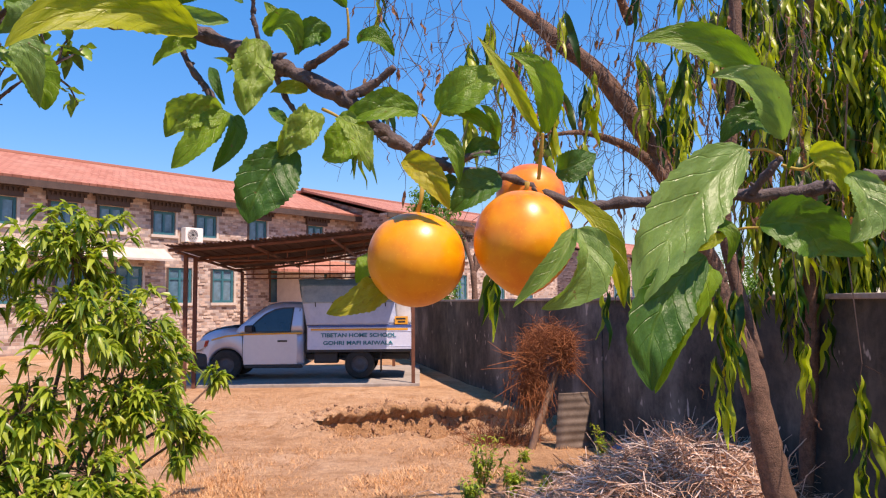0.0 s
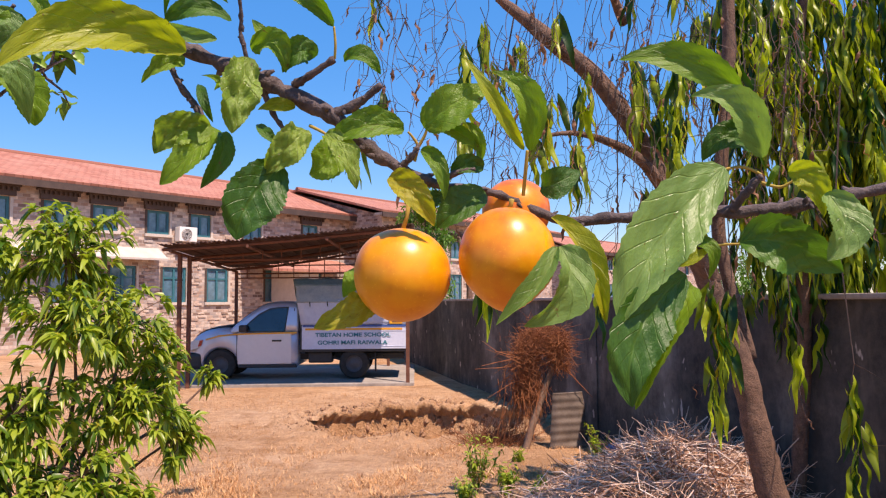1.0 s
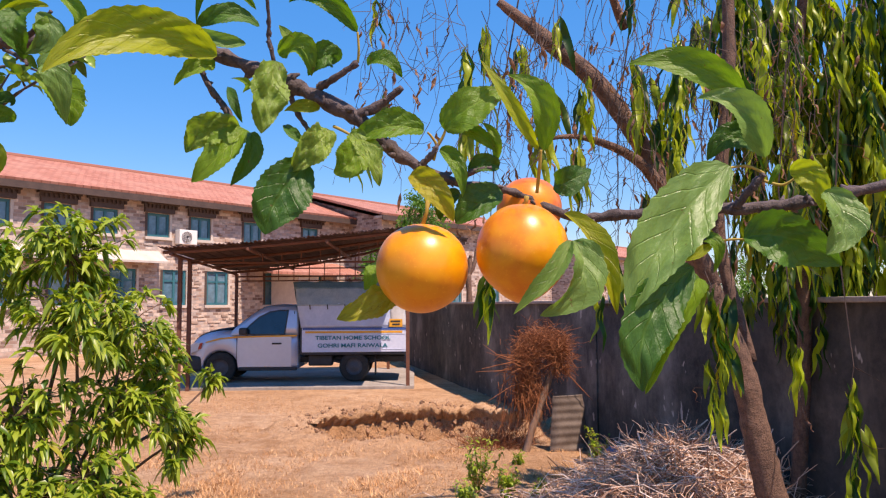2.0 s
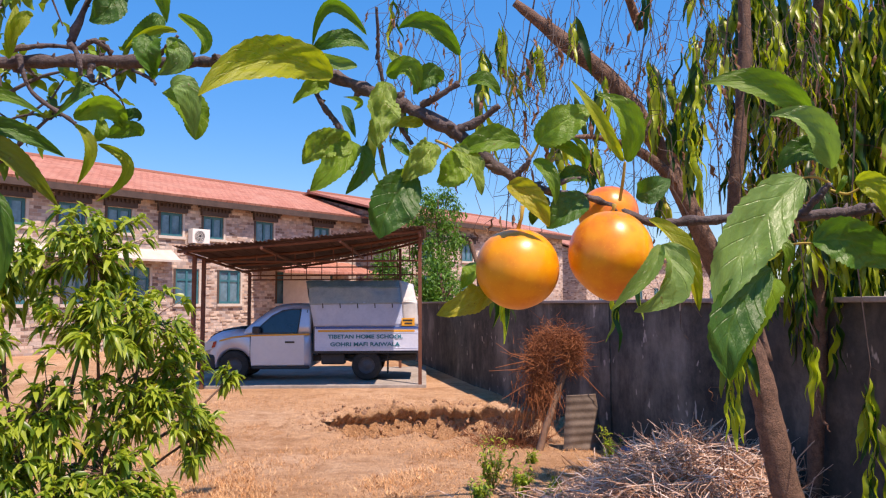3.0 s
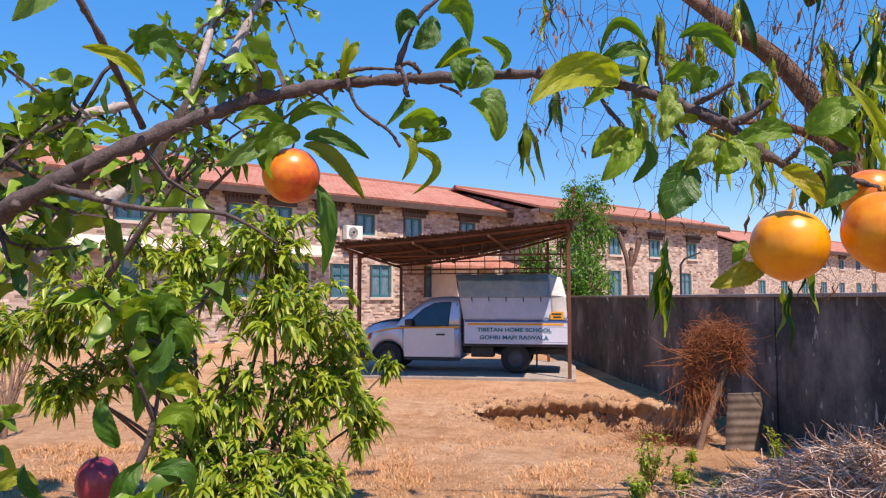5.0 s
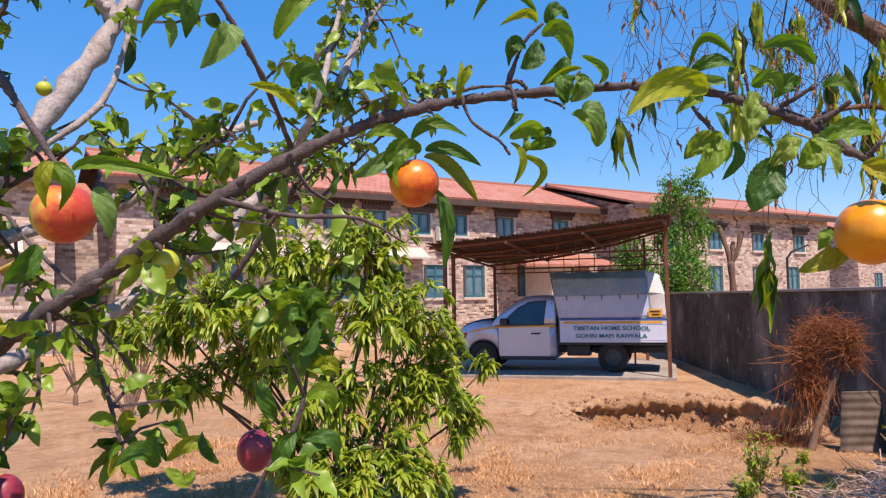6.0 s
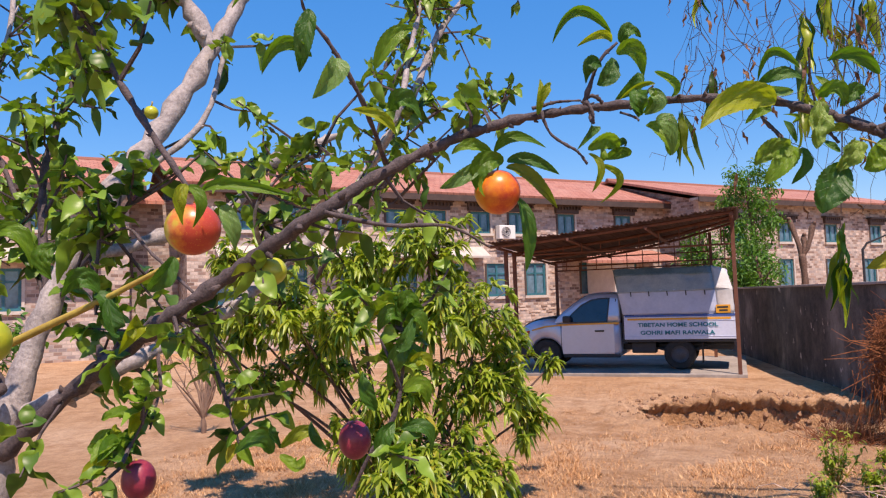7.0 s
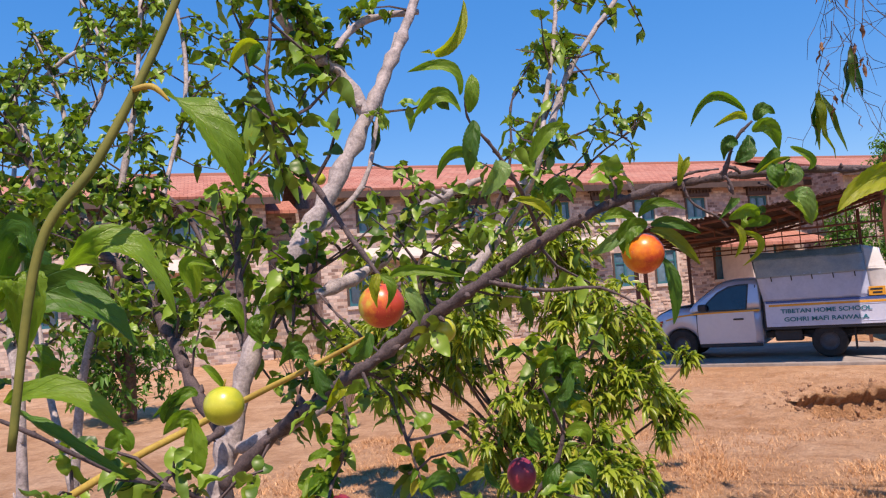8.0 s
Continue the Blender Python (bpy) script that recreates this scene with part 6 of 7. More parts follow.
limb("limb", [(-0.2803, 0.4231, 1.8499, 0.0018), (-0.2717, 0.4236, 1.8277, 0.0013), (-0.2511, 0.4309, 1.8119, 0.0013), (-0.2438, 0.4362, 1.8004, 0.0009)], BARK)
limb("limb", [(-0.289, 0.4262, 1.8537, 0.0021), (-0.2681, 0.4318, 1.8584, 0.0015), (-0.2471, 0.4381, 1.8587, 0.0009)], BARK)
limb("limb", [(-0.2353, 0.391, 1.8454, 0.0023), (-0.2226, 0.3902, 1.8753, 0.0017), (-0.2071, 0.3922, 1.8907, 0.0012)], BARK)
limb("limb", [(-0.2353, 0.391, 1.8454, 0.0021), (-0.2298, 0.3888, 1.8376, 0.0017), (-0.2286, 0.3904, 1.8273, 0.001)], BARK)
limb("limb", [(-0.5067, 0.4321, 1.4551, 0.0024), (-0.4669, 0.4268, 1.5301, 0.0024), (-0.4378, 0.4292, 1.5731, 0.0023), (-0.4268, 0.4324, 1.6175, 0.0016), (-0.4256, 0.4288, 1.6718, 0.0011)], BARK)
limb("limb", [(-0.6479, 0.4259, 1.6414, 0.002), (-0.6299, 0.4293, 1.5871, 0.0018), (-0.6143, 0.4306, 1.541, 0.0016)], BARK)
limb("limb", [(-0.7206, 0.3445, 1.523, 0.0023), (-0.6828, 0.3531, 1.5556, 0.0019), (-0.6686, 0.3592, 1.5869, 0.0012)], BARK)
limb("limb", [(-1.4228, 0.4383, 0.0026, 0.0106), (-1.3761, 0.4695, 1.4546, 0.0077), (-1.3672, 0.56, 1.8617, 0.0083), (-1.3829, 0.5968, 2.0184, 0.0068), (-1.3857, 0.6397, 2.1961, 0.0053), (-1.4389, 0.7052, 2.4433, 0.0043)], BARK_PALE)
limb("limb", [(-1.4354, 0.366, 0.0813, 0.0115), (-1.3507, 0.3669, 1.4654, 0.0085), (-1.4381, 0.4067, 1.7782, 0.0077), (-1.4799, 0.4795, 2.0213, 0.0058), (-1.5966, 0.5083, 2.2486, 0.0035)], BARK_PALE)
limb("limb", [(-0.903, 0.4442, 1.6851, 0.005), (-0.937, 0.4679, 1.8667, 0.0045), (-0.9736, 0.5501, 2.0298, 0.0035), (-1.0439, 0.6081, 2.2417, 0.0027)], BARK)
limb("limb", [(-1.3761, 0.4695, 1.4546, 0.0069), (-1.6955, 0.5968, 1.8532, 0.0071), (-1.6968, 0.6877, 2.1763, 0.0055), (-1.8348, 0.6987, 2.4666, 0.0032)], BARK_PALE)
limb("limb", [(-1.0143, 0.4097, 1.7156, 0.0051), (-1.3712, 0.6683, 1.9424, 0.0058), (-1.4524, 0.8265, 2.2854, 0.0045), (-1.5397, 0.8668, 2.5928, 0.0032)], BARK_PALE)
limb("limb", [(-1.4381, 0.4067, 1.7782, 0.0054), (-1.7788, 0.6326, 2.2483, 0.005), (-1.7323, 0.7634, 2.4303, 0.0043), (-1.6782, 0.9042, 2.5428, 0.0028)], BARK_PALE)
limb("limb", [(-0.903, 0.4442, 1.6851, 0.0043), (-1.1266, 0.5905, 1.8311, 0.0046), (-1.2639, 0.6129, 1.9814, 0.0037), (-1.49, 0.5895, 2.0329, 0.0022)], BARK)
limb("limb", [(-1.3672, 0.56, 1.8617, 0.0058), (-1.6095, 0.63, 2.0907, 0.0052), (-1.6032, 0.7315, 2.3373, 0.004), (-1.7513, 0.7388, 2.5972, 0.0027)], BARK_PALE)
limb("limb", [(-0.903, 0.4442, 1.6851, 0.0037), (-0.8204, 0.4307, 1.7457, 0.0023), (-0.7424, 0.4149, 1.8006, 0.0017), (-0.6706, 0.4203, 1.8369, 0.001)], BARK)
limb("limb", [(-0.6944, 0.6013, 1.7336, 0.0038), (-0.658, 0.5244, 1.8007, 0.002), (-0.6038, 0.5299, 1.8485, 0.0016), (-0.5503, 0.5264, 1.8568, 0.0009)], BARK_PALE)
limb("limb", [(-0.6153, 0.3958, 1.6785, 0.002), (-0.6912, 0.392, 1.7415, 0.0018), (-0.7252, 0.3925, 1.7712, 0.0015), (-0.7505, 0.3782, 1.7592, 0.0008)], BARK)
limb("limb", [(-0.8601, 0.5162, 1.8433, 0.0045), (-0.8026, 0.6021, 1.9363, 0.0041), (-0.7977, 0.6538, 2.0606, 0.0035), (-0.8161, 0.7471, 2.2222, 0.0027)], BARK_PALE)
limb("green_shoot", [(-0.3818, -0.1681, 1.7108, 0.0015), (-0.3762, -0.1587, 1.7822, 0.0018), (-0.3647, -0.1425, 1.8136, 0.0019), (-0.3532, -0.1268, 1.8517, 0.0017), (-0.3443, -0.1128, 1.8903, 0.0015)], GREEN_STALK)
limb("leaf_stalk", [(-0.3545, -0.1327, 1.8417, 0.001), (-0.3479, -0.1287, 1.8423, 0.0013), (-0.3429, -0.1252, 1.8364, 0.0005)], STALK)
leaf((-0.483, -0.1157, 1.7562), (-0.4607, -0.1045, 1.7694), (-0.4367, -0.0749, 1.7415), 0.0253, 0, 2, 0.2)
leaf((-0.4775, -0.1159, 1.8011), (-0.4701, -0.111, 1.7812), (-0.4911, -0.1087, 1.7546), 0.0240, 0, 2, 0.2)
leaf((-0.4711, -0.1077, 1.7455), (-0.4691, -0.1065, 1.7317), (-0.4932, -0.1073, 1.7209), 0.0160, 0, 0, 0.2)
leaf((-0.349, -0.124, 1.841), (-0.3303, -0.1182, 1.8244), (-0.327, -0.107, 1.8), 0.0162, 0, 0, 0.2)
leaf((-0.399, -0.137, 1.776), (-0.3712, -0.1273, 1.7826), (-0.362, -0.112, 1.754), 0.0173, 0, 0, 0.2)
leaf((-0.407, -0.129, 1.772), (-0.3887, -0.1241, 1.7561), (-0.385, -0.114, 1.741), 0.0131, 0, 2, 0.2)
leaf((-0.455, -0.131, 1.721), (-0.4249, -0.1204, 1.7234), (-0.41, -0.103, 1.703), 0.0144, 0, 0, 0.2)
leaf((-0.463, -0.124, 1.718), (-0.4428, -0.1176, 1.7052), (-0.419, -0.094, 1.681), 0.0082, 0, 2, 0.2)
leaf((-0.405, -0.162, 1.759), (-0.389, -0.1602, 1.7704), (-0.396, -0.155, 1.741), 0.0203, 0, 0, 0.1)
leaf((-0.25, -0.054, 1.873), (-0.2531, -0.0615, 1.8542), (-0.267, -0.063, 1.853), 0.0062, 0, 1, 0.3)
leaf((-0.388, -0.154, 1.777), (-0.3888, -0.1618, 1.7857), (-0.406, -0.162, 1.751), 0.0153, 0, 2, 0.2)
leaf((-0.421, 0.261, 1.916), (-0.4138, 0.2564, 1.9347), (-0.415, 0.261, 1.95), 0.0136, 0, 0, 0.2)
leaf((-0.427, 0.257, 1.917), (-0.4422, 0.2394, 1.9317), (-0.467, 0.233, 1.908), 0.0136, 0, 0, 0.25)
leaf((-0.426, 0.256, 1.932), (-0.4309, 0.2441, 1.9558), (-0.464, 0.231, 1.956), 0.0120, 0, 0, 0.2)
leaf((-0.417, 0.263, 1.909), (-0.4187, 0.257, 1.8852), (-0.427, 0.261, 1.861), 0.0152, 0, 2, 0.2)
leaf((-0.418, 0.265, 1.873), (-0.4339, 0.2481, 1.8812), (-0.451, 0.247, 1.859), 0.0112, 0, 0, 0.2)
leaf((-0.401, 0.27, 1.871), (-0.3995, 0.265, 1.8579), (-0.417, 0.263, 1.84), 0.0175, 0, 4, 0.2)
leaf((-0.386, 0.308, 1.871), (-0.3701, 0.3091, 1.8942), (-0.358, 0.323, 1.904), 0.0140, 0, 0, 0.2)
leaf((-0.379, 0.328, 1.821), (-0.3884, 0.3145, 1.8347), (-0.409, 0.309, 1.841), 0.0092, 0, 1, 0.2)
leaf((-0.382, 0.325, 1.84), (-0.3703, 0.3246, 1.8468), (-0.36, 0.339, 1.832), 0.0167, 0, 2, 0.2)
leaf((-0.2816, 0.4155, 1.8449), (-0.2766, 0.4105, 1.8601), (-0.2783, 0.4155, 1.8766), 0.0069, 0, 1, 0.3)
leaf((-0.2794, 0.4111, 1.8504), (-0.2711, 0.4076, 1.8646), (-0.2684, 0.4155, 1.87), 0.0078, 0, 1, 0.2)
leaf((-0.2119, 0.3949, 1.8998), (-0.2351, 0.3729, 1.9161), (-0.2557, 0.3699, 1.8904), 0.0088, 0, 0, 0.25)
leaf((-0.2119, 0.3949, 1.8925), (-0.2192, 0.3835, 1.8969), (-0.238, 0.3803, 1.8883), 0.0073, 0, 1, 0.2)
leaf((-0.2046, 0.3938, 1.8904), (-0.1971, 0.3908, 1.899), (-0.189, 0.4032, 1.8956), 0.0120, 0, 2, 0.2)
leaf((-0.2078, 0.3928, 1.881), (-0.194, 0.3937, 1.8834), (-0.189, 0.4053, 1.8623), 0.0144, 0, 0, 0.2)
leaf((-0.2203, 0.3918, 1.8727), (-0.2287, 0.3798, 1.8718), (-0.2328, 0.3855, 1.8581), 0.0121, 0, 2, 0.2)
leaf((-0.2109, 0.3949, 1.879), (-0.214, 0.3873, 1.8634), (-0.2244, 0.3886, 1.8571), 0.0161, 0, 2, 0.2)
leaf((-0.1901, 0.3938, 1.8498), (-0.1919, 0.3863, 1.8393), (-0.1901, 0.3949, 1.829), 0.0142, 0, 2, 0.2)
leaf((-0.1838, 0.3918, 1.8488), (-0.1762, 0.3902, 1.8372), (-0.188, 0.3907, 1.828), 0.0118, 0, 4, 0.2)
leaf((-0.1786, 0.3845, 1.8196), (-0.1699, 0.383, 1.8161), (-0.1682, 0.3928, 1.7936), 0.0138, 0, 4, 0.2)
leaf((-0.2369, 0.399, 1.8165), (-0.2287, 0.3962, 1.8223), (-0.2442, 0.3949, 1.8061), 0.0082, 0, 2, 0.2)
leaf((-0.2359, 0.4001, 1.8061), (-0.2202, 0.4016, 1.814), (-0.213, 0.4136, 1.803), 0.0139, 0, 0, 0.3)
leaf((-0.2359, 0.4001, 1.803), (-0.2266, 0.3997, 1.7887), (-0.2348, 0.4032, 1.7707), 0.0066, 0, 1, 0.4)
leaf((-0.3336, 0.4423, 1.8196), (-0.3487, 0.4257, 1.8256), (-0.3663, 0.4226, 1.8196), 0.0120, 0, 0, 0.2)
leaf((-0.3313, 0.4435, 1.8217), (-0.3134, 0.4466, 1.8347), (-0.2881, 0.47, 1.8261), 0.0111, 0, 0, 0.2)
leaf((-0.3213, 0.4502, 1.8128), (-0.2999, 0.4564, 1.8134), (-0.2781, 0.4778, 1.8006), 0.0121, 0, 2, 0.2)
leaf((-0.3224, 0.45, 1.8073), (-0.2998, 0.4574, 1.7955), (-0.2814, 0.4776, 1.7685), 0.0138, 0, 2, 0.2)
leaf((-0.3153, 0.4564, 1.78), (-0.3038, 0.4587, 1.7473), (-0.3108, 0.4642, 1.7092), 0.0139, 0, 2, 0.3)
leaf((-0.3239, 0.4486, 1.8132), (-0.3404, 0.4318, 1.8081), (-0.3473, 0.4363, 1.7853), 0.0204, 0, 0, 0.2)
leaf((-0.3285, 0.4472, 1.7952), (-0.3375, 0.4349, 1.7875), (-0.3206, 0.4529, 1.7712), 0.0185, 0, 0, 0.2)
leaf((-0.3367, 0.4408, 1.8141), (-0.3565, 0.4228, 1.7981), (-0.3771, 0.4179, 1.7879), 0.0139, 0, 4, 0.2)
leaf((-0.518, 0.26, 1.778), (-0.4914, 0.2682, 1.7813), (-0.454, 0.298, 1.772), 0.0102, 0, 0, 0.25)
leaf((-0.517, 0.242, 1.78), (-0.5195, 0.2347, 1.7681), (-0.522, 0.242, 1.749), 0.0108, 0, 1, 0.2)
leaf((-0.517, 0.242, 1.779), (-0.5064, 0.2428, 1.7671), (-0.516, 0.246, 1.747), 0.0100, 0, 0, 0.2)
leaf((-0.505, 0.268, 1.766), (-0.4967, 0.2676, 1.749), (-0.499, 0.275, 1.729), 0.0144, 0, 4, 0.2)
leaf((-0.545, 0.259, 1.726), (-0.5501, 0.2503, 1.7106), (-0.564, 0.25, 1.7), 0.0172, 0, 2, 0.2)
leaf((-0.614, 0.281, 1.663), (-0.6058, 0.2785, 1.6694), (-0.623, 0.277, 1.647), 0.0138, 0, 1, 0.4)
leaf((-0.612, 0.256, 1.695), (-0.606, 0.2546, 1.6724), (-0.608, 0.261, 1.666), 0.0161, 0, 2, 0.2)
leaf((-0.626, 0.259, 1.7), (-0.6332, 0.2465, 1.7127), (-0.651, 0.244, 1.697), 0.0182, 0, 2, 0.15)
leaf((-0.628, 0.258, 1.7), (-0.6165, 0.2591, 1.6884), (-0.629, 0.26, 1.672), 0.0200, 0, 2, 0.15)
leaf((-0.731, 0.309, 1.748), (-0.7385, 0.2984, 1.7369), (-0.737, 0.308, 1.716), 0.0185, 0, 0, 0.1)
leaf((-0.7, 0.216, 1.678), (-0.7052, 0.2046, 1.6965), (-0.719, 0.203, 1.702), 0.0082, 0, 0, 0.3)
leaf((-0.723, 0.192, 1.653), (-0.7192, 0.1903, 1.6199), (-0.724, 0.197, 1.592), 0.0233, 0, 0, 0.15)
leaf((-0.736, 0.209, 1.639), (-0.744, 0.196, 1.6522), (-0.766, 0.191, 1.635), 0.0184, 0, 0, 0.3)
leaf((-0.797, 0.174, 1.621), (-0.8005, 0.1638, 1.634), (-0.819, 0.162, 1.605), 0.0203, 0, 0, 0.2)
leaf((-0.775, 0.23, 1.67), (-0.7868, 0.2168, 1.6593), (-0.799, 0.218, 1.641), 0.0174, 0, 2, 0.2)
leaf((-0.765, 0.236, 1.669), (-0.7754, 0.2225, 1.6705), (-0.809, 0.211, 1.648), 0.0145, 0, 0, 0.2)
leaf((-0.838, 0.301, 1.782), (-0.8384, 0.2905, 1.8165), (-0.814, 0.312, 1.811), 0.0164, 0, 0, 0.3)
leaf((-0.824, 0.31, 1.767), (-0.7968, 0.3195, 1.7641), (-0.792, 0.332, 1.729), 0.0185, 0, 0, 0.3)
leaf((-0.854, 0.314, 1.775), (-0.8462, 0.3094, 1.8094), (-0.855, 0.31, 1.828), 0.0145, 0, 0, 0.3)
leaf((-0.671, 0.264, 2.037), (-0.6821, 0.2501, 2.0391), (-0.702, 0.247, 2.015), 0.0145, 0, 1, 0.3)
leaf((-0.671, 0.264, 2.035), (-0.6732, 0.2563, 2.0291), (-0.684, 0.258, 2.017), 0.0145, 0, 2, 0.3)
leaf((-0.648, 0.28, 2.005), (-0.6281, 0.2848, 2.0111), (-0.615, 0.301, 1.999), 0.0116, 0, 2, 0.3)
leaf((-0.492, 0.399, 1.548), (-0.4982, 0.3868, 1.5614), (-0.502, 0.39, 1.576), 0.0096, 0, 2, 0.2)
leaf((-0.45, 0.421, 1.583), (-0.4555, 0.4093, 1.6029), (-0.459, 0.413, 1.62), 0.0144, 0, 2, 0.2)
leaf((-0.541, 0.381, 1.546), (-0.5472, 0.3689, 1.5606), (-0.57, 0.363, 1.548), 0.0165, 0, 2, 0.2)
leaf((-0.533, 0.385, 1.551), (-0.5129, 0.389, 1.5667), (-0.501, 0.404, 1.558), 0.0136, 0, 0, 0.2)
leaf((-0.533, 0.385, 1.551), (-0.5361, 0.3751, 1.5656), (-0.536, 0.382, 1.57), 0.0116, 0, 2, 0.2)
leaf((-0.534, 0.385, 1.545), (-0.5188, 0.3878, 1.5335), (-0.515, 0.396, 1.543), 0.0145, 0, 0, 0.2)
leaf((-0.416, 0.431, 1.642), (-0.4276, 0.418, 1.632), (-0.437, 0.422, 1.601), 0.0190, 0, 2, 0.2)
leaf((-0.419, 0.427, 1.666), (-0.4063, 0.4278, 1.6683), (-0.406, 0.437, 1.647), 0.0143, 0, 0, 0.2)
leaf((-0.422, 0.426, 1.666), (-0.4315, 0.4126, 1.6734), (-0.443, 0.414, 1.656), 0.0152, 0, 2, 0.2)
leaf((-0.425, 0.429, 1.6), (-0.4073, 0.4319, 1.6058), (-0.406, 0.441, 1.587), 0.0162, 0, 0, 0.2)
leaf((-0.421, 0.43, 1.624), (-0.4052, 0.4317, 1.6301), (-0.401, 0.442, 1.616), 0.0124, 0, 1, 0.2)
leaf((-0.426, 0.423, 1.673), (-0.4143, 0.4216, 1.6875), (-0.408, 0.433, 1.677), 0.0133, 0, 0, 0.2)
leaf((-0.429, 0.429, 1.565), (-0.4063, 0.4358, 1.5645), (-0.406, 0.445, 1.539), 0.0143, 0, 2, 0.2)
leaf((-0.434, 0.426, 1.571), (-0.4427, 0.4149, 1.5554), (-0.445, 0.422, 1.536), 0.0162, 0, 2, 0.2)
leaf((-0.427, 0.418, 1.643), (-0.4161, 0.4171, 1.6493), (-0.41, 0.426, 1.672), 0.0142, 0, 2, 0.2)
limb("limb", [(-1.0403, 1.2708, 1.7332, 0.0061), (-0.9017, 1.2596, 1.9014, 0.005), (-0.7829, 1.2504, 2.04, 0.0038), (-0.6641, 1.2468, 2.0995, 0.0027), (-0.5669, 1.2297, 2.0643, 0.0015)], BARK)
limb("limb", [(-1.0092, 1.362, 1.8635, 0.005), (-0.9027, 1.3475, 2.0766, 0.0037), (-0.8998, 1.3859, 2.2445, 0.003), (-0.826, 1.427, 2.3774, 0.0018)], BARK)
limb("limb", [(-0.9017, 1.2596, 1.9014, 0.0031), (-0.7265, 1.2031, 2.0033, 0.0022), (-0.6407, 1.2028, 2.0129, 0.0011)], BARK)
limb("limb", [(-0.8305, 1.2874, 1.9075, 0.0039), (-0.7063, 1.2271, 1.981, 0.003), (-0.6073, 1.1696, 2.0304, 0.0021), (-0.5149, 1.1335, 2.0641, 0.0014)], BARK)


def leafy_twig(a, b, n, seed):
    """Plum leaves spread along a short twig from a to b."""
    rng = random.Random(seed)
    for _ in range(n):
        base = Vector(a).lerp(Vector(b), rng.uniform(0.2, 1.05))
        d = (rand_dir(rng) + Vector((0.1, -0.2, 0.15))).normalized()
        ln = rng.uniform(0.018, 0.034)
        tip = base + d * ln + Vector((0, 0, -0.25 * ln))
        mid = base.lerp(tip, 0.5) + Vector((0, -0.001, 0.12 * ln))
        leaf(base, mid, tip, ln * rng.uniform(0.42, 0.58), rng.choice((-30, -10, 10, 30)), rng.choice((0, 0, 1, 2)), 0.3)


leafy_twig((-0.7206, 0.3445, 1.523), (-0.6686, 0.3592, 1.600), 18, 71)
leafy_twig((-0.735, 0.36, 1.50), (-0.705, 0.37, 1.60), 12, 72)
leafy_twig((-0.6299, 0.4293, 1.5871), (-0.6143, 0.4306, 1.535), 7, 73)
leafy_twig((-0.4378, 0.4292, 1.60), (-0.4256, 0.4288, 1.69), 12, 74)


def tree_foliage():
    """Leafy side shoots on the limbs that stand farther back."""
    rng = random.Random(17)
    cloud, shoots = LeafCloud(), bmesh.new()
    stand = Vector((-0.12, -0.2, 1.7))
    fruit = [Vector(p) for p in ((-0.332, 0.451, 1.785), (-0.547, 0.283, 1.751), (-0.504, 0.476, 1.543), (-0.695, 0.209, 1.663))]
    bole = [Vector(p[:3]) for name, line in BRANCHES if name == "trunk" for p in line]
    for name, line in BRANCHES:
        if name not in ("limb", "main_branch"):
            continue
        for i, p in enumerate(line):
            at, r = Vector(p[:3]), float(p[3])
            if at.x > -0.30 or at.z < 1.45 or r > 0.016 or (at - stand).length < 0.68:
                continue
            near_part = (at - stand).length < 0.85
            for _ in range(3 if r < 0.012 else 1):
                if rng.random() < (0.88 if near_part else 0.85 if at.z < 1.70 else 0.10 if at.x < -1.15 else 0.80 if at.y > 1.0 else 0.62 if at.y > 0.62 else 0.12 if at.x < -0.75 else 0.56):
                    continue
                d = (rand_dir(rng) + Vector((0, 0, 0.3))).normalized()
                ln = rng.uniform(0.02, 0.12) * (0.7 if near_part else 1)
                tip = at + d * ln
                out = (tip - stand).normalized()
                if any(out.dot((f - stand).normalized()) > 0.9965 for f in fruit) or min((tip - b).length for b in bole) < 0.07 or (tip - stand).length < 0.55:
                    continue
                tube(shoots, (at, at.lerp(tip, 0.5) + rand_dir(rng) * 0.008, tip), (0.0022, 0.0018, 0.001), 4, False)
                for _k in range(rng.randint(6, 9) if at.x < -0.75 else rng.randint(4, 7)):
                    q = at.lerp(tip, rng.uniform(0.4, 1.0))
                    cloud.add(q, rand_dir(rng) + d * 0.4, Vector((0, 0, 1)) + rand_dir(rng) * 0.7, rng.uniform(0.017, 0.036), rng.uniform(0.012, 0.020), rng.uniform(0.0, 0.5), 0.06, 6)
    part("shoot_growth", shoots, BARK, TREE)["kind"] = "stuff"
    cloud.done("foliage", FOLIAGE, TREE)


tree_foliage()


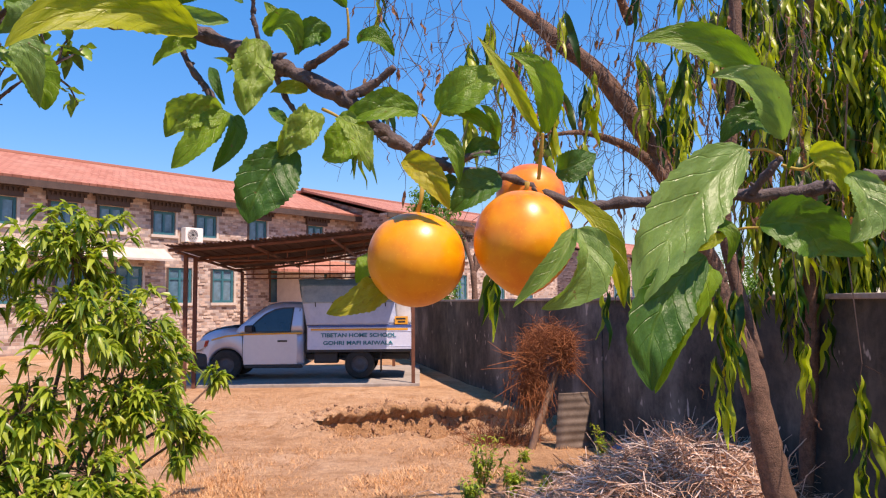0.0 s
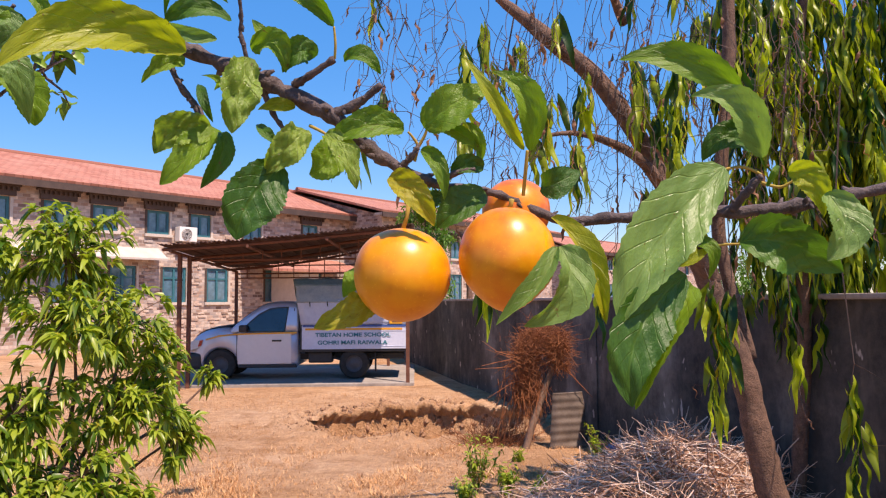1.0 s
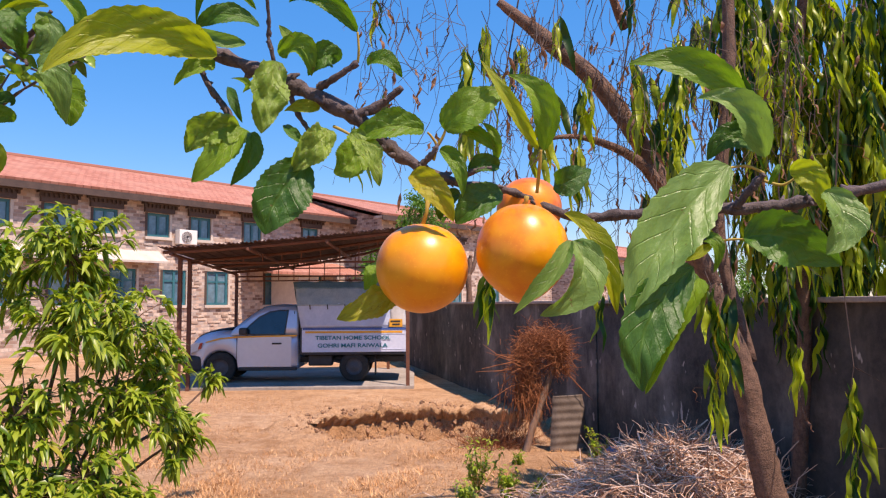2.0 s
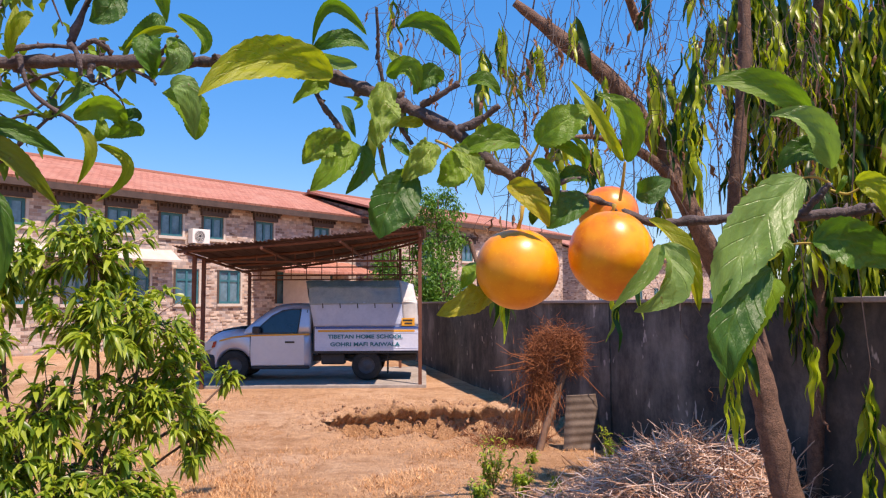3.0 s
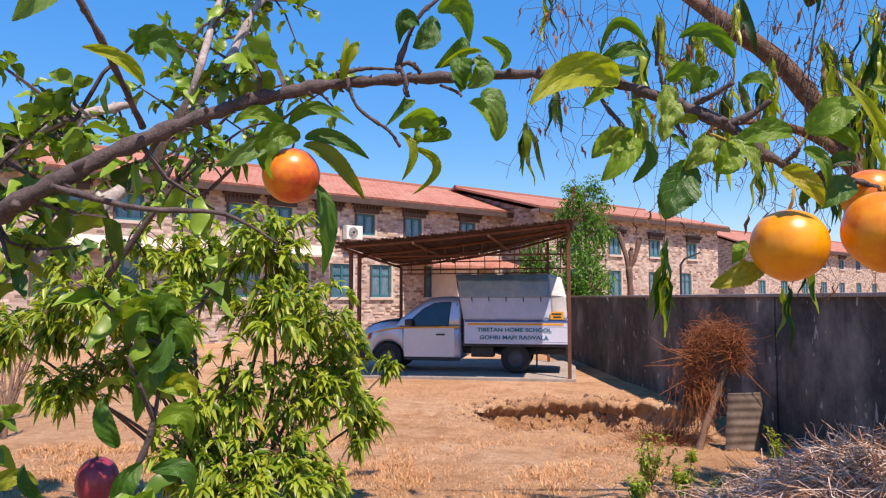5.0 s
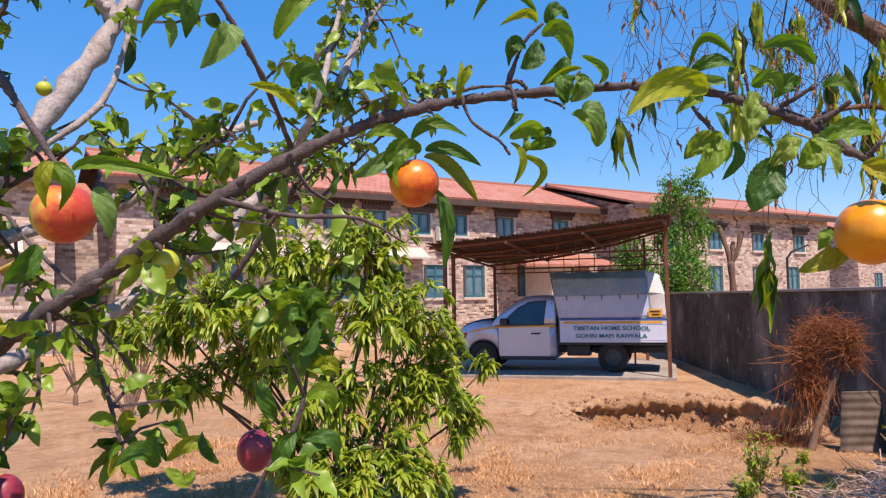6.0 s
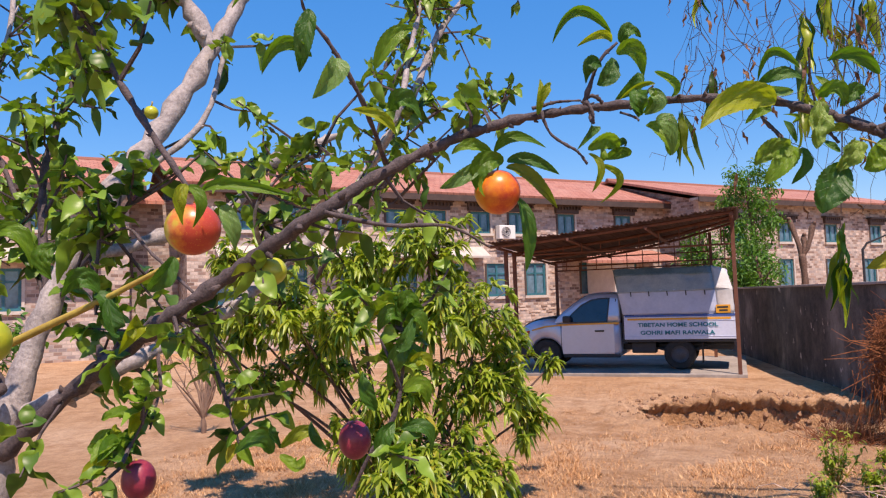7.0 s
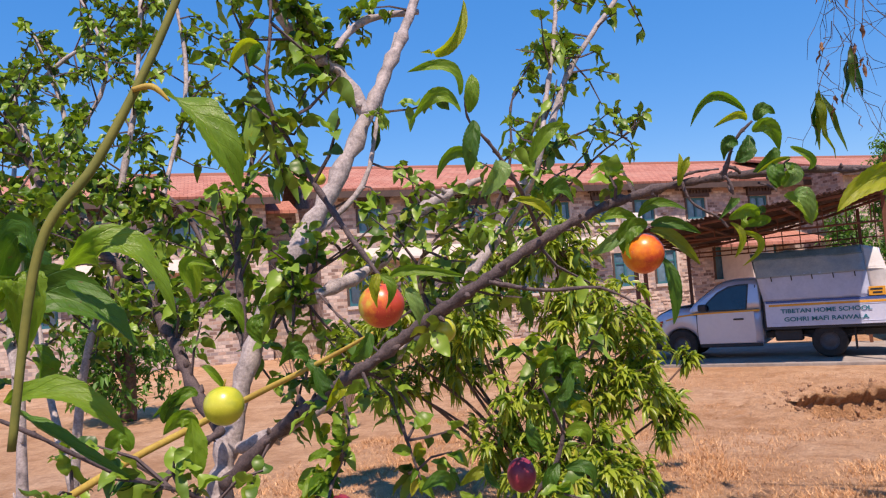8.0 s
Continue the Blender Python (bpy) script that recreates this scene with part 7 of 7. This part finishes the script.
def fruit_material(name, stops, rough=0.33, blush=0.0):
    m = Nodes(name, rough)
    w = m.coords()
    z = m.n("SeparateXYZ")
    m.link(w, z.inputs[0])
    # one cheek riper than the other
    cheek = m.n("Math", Value_001=-blush)
    cheek.operation = "MULTIPLY_ADD"
    m.link(z.outputs[0], cheek.inputs[0])
    m.link(m.noise(w, 38.0, 5, 0.6), cheek.inputs[2])
    c = m.ramp(cheek.outputs[0], stops)
    fine = m.noise(w, 700.0, 3, 0.6)
    c = m.mix(m.ramp(fine, ((0.60, (0, 0, 0)), (0.72, (0.35, 0.35, 0.35)))), c, tuple(min(1, v * 1.35 + 0.03) for v in stops[-1][1]))
    blotch = m.ramp(m.noise(w, 75.0, 2, 0.4), ((0.66, (0, 0, 0)), (0.74, (0.5, 0.5, 0.5))))
    m.color(m.mix(blotch, c, stops[0][1]))
    m.p.inputs["Subsurface Weight"].default_value = 0.08
    m.p.inputs["Subsurface Radius"].default_value = (0.006, 0.003, 0.001)
    m.p.inputs["Coat Weight"].default_value = 0.05
    m.bump(fine, 0.05, 0.0004)
    return m.mat


FRUIT = {
    "yellow": (fruit_material("yellow_plum_skin", ((0.30, (0.60, 0.13, 0.004)), (0.45, (0.74, 0.27, 0.004)), (0.7, (0.80, 0.36, 0.006)))), "ripening golden-yellow plum hanging from the branch"),
    "blush": (fruit_material("blushed_plum_skin", ((0.30, (0.50, 0.07, 0.006)), (0.42, (0.70, 0.20, 0.005)), (0.62, (0.80, 0.33, 0.006)))), "orange plum with a red blush hanging from the branch"),
    "orange": (fruit_material("orange_plum_skin", ((0.35, (0.52, 0.05, 0.02)), (0.5, (0.72, 0.18, 0.012)), (0.68, (0.78, 0.32, 0.015))), 0.33, 6.0), "orange-red plum half hidden by leaves"),
    "half": (fruit_material("mottled_plum_skin", ((0.38, (0.50, 0.06, 0.03)), (0.5, (0.66, 0.20, 0.03)), (0.62, (0.58, 0.44, 0.03))), 0.33, 11.0), "plum half red and half yellow on the tree"),
    "purple": (fruit_material("purple_plum_skin", ((0.35, (0.14, 0.012, 0.03)), (0.55, (0.26, 0.025, 0.05)), (0.75, (0.42, 0.07, 0.07))), 0.4), "ripe dusky purple plum on a low twig"),
    "green": (fruit_material("green_plum_skin", ((0.3, (0.30, 0.36, 0.02)), (0.5, (0.44, 0.46, 0.03)), (0.7, (0.52, 0.52, 0.05))), 0.3), "unripe yellow-green plum on the tree"),
}


def plum(at, size, hook, kind):
    material, label = FRUIT[kind]
    base = thing("plum", label, "plum", Matrix.Translation(at), group="plums on the tree")
    bm = bmesh.new()
    bmesh.ops.create_uvsphere(bm, u_segments=40, v_segments=26, radius=size / 2)
    tall = {"blush": 1.08, "purple": 1.2}.get(kind, 0.98)
    for v in bm.verts:
        n = v.co.normalized()
        rr = size / 2
        a = math.atan2(n.y, n.x)
        # stalk dimple, suture groove and a slight taper to the foot
        v.co.z *= tall
        v.co.z -= rr * 0.035 * math.exp(-((1 - n.z) / 0.12))
        groove = math.exp(-(((a + 2.2 + math.pi) % (2 * math.pi) - math.pi) / 0.13) ** 2)
        v.co *= 1 - 0.022 * groove * max(0, 1 - n.z * n.z)
        taper = 1 - (0.34 if kind == "blush" else 0.03) * max(0.0, -n.z) ** 2.2
        v.co.x *= taper
        v.co.y *= taper
        v.co += n * rr * 0.012 * noise.noise(n * 2.0 + Vector(at) * 9)
    part("flesh", bm, material, base, smooth=True)
    top = Vector((0, 0, size / 2 * tall * 0.9))
    end = Vector(hook) - Vector(at)
    part("stalk", tube(bmesh.new(), (top, top.lerp(end, 0.5) + Vector((0.0008, 0, 0)), end), (0.0011, 0.0009, 0.0012), 8), STALK, base, "short yellowish stalk", True)


plum((0.004, 0.383, 1.723), 0.0438, (0.007, 0.381, 1.756), "yellow")
plum((0.05, 0.37, 1.729), 0.0430, (0.052, 0.368, 1.755), "blush")
plum((0.06, 0.413, 1.755), 0.0339, (0.06, 0.412, 1.765), "orange")
plum((-0.332, 0.451, 1.785), 0.0435, (-0.33, 0.45, 1.812), "orange")
plum((-0.547, 0.283, 1.751), 0.0455, (-0.541, 0.283, 1.779), "half")
plum((-0.504, 0.476, 1.543), 0.0338, (-0.506, 0.473, 1.569), "purple")
plum((-0.677, 0.356, 1.52), 0.0327, (-0.679, 0.354, 1.539), "purple")
plum((-0.695, 0.209, 1.663), 0.0403, (-0.691, 0.209, 1.689), "green")
plum((-0.545, 0.393, 1.718), 0.0283, (-0.545, 0.392, 1.737), "green")
plum((-0.857, 0.568, 1.952), 0.0192, (-0.855, 0.568, 1.967), "green")


def facade_stones():
    """Proud stones in the courses of the main front, clear of its openings."""
    rng = random.Random(6)
    shapes = []
    for k in range(7):
        w, h = 0.18 + 0.035 * k, 0.085 + 0.010 * (k % 4)
        bm = box(-w / 2, w / 2, -0.03, 0.01, -h / 2, h / 2, 0.012)
        for v in bm.verts:
            v.co += Vector((rng.uniform(-1, 1), rng.uniform(-1, 0.2), rng.uniform(-1, 1))) * 0.010
        shapes.append(mesh_of("stone", bm, STONE_PIECE))
    taken = [(u, UP[0] - 0.3, UP[1] / 2 + 0.5, UP[2] + 1.2) for u in MAIN_UP] + [(u, LOW[0] - 0.3, LOW[1] / 2 + 0.4, LOW[2] + 0.6) for u in MAIN_LOW]
    made = 0
    while made < 290:
        u, z = rng.uniform(7.2, 20.5), 0.065 + 0.13 * rng.randint(0, 42)
        if any(abs(u - a) < w and z0 < z < z0 + h for a, z0, w, h in taken) or (u < 12.9 and 3.2 < z < 4.1) or (12.9 < u < 14.5 and 4.1 < z < 5.1) or (u > 17.4 and z < 4.1):
            continue
        ob = new("stone", shapes[made % 7])
        ob.parent = main
        ob.location = (u, 0, z)
        made += 1


facade_stones()
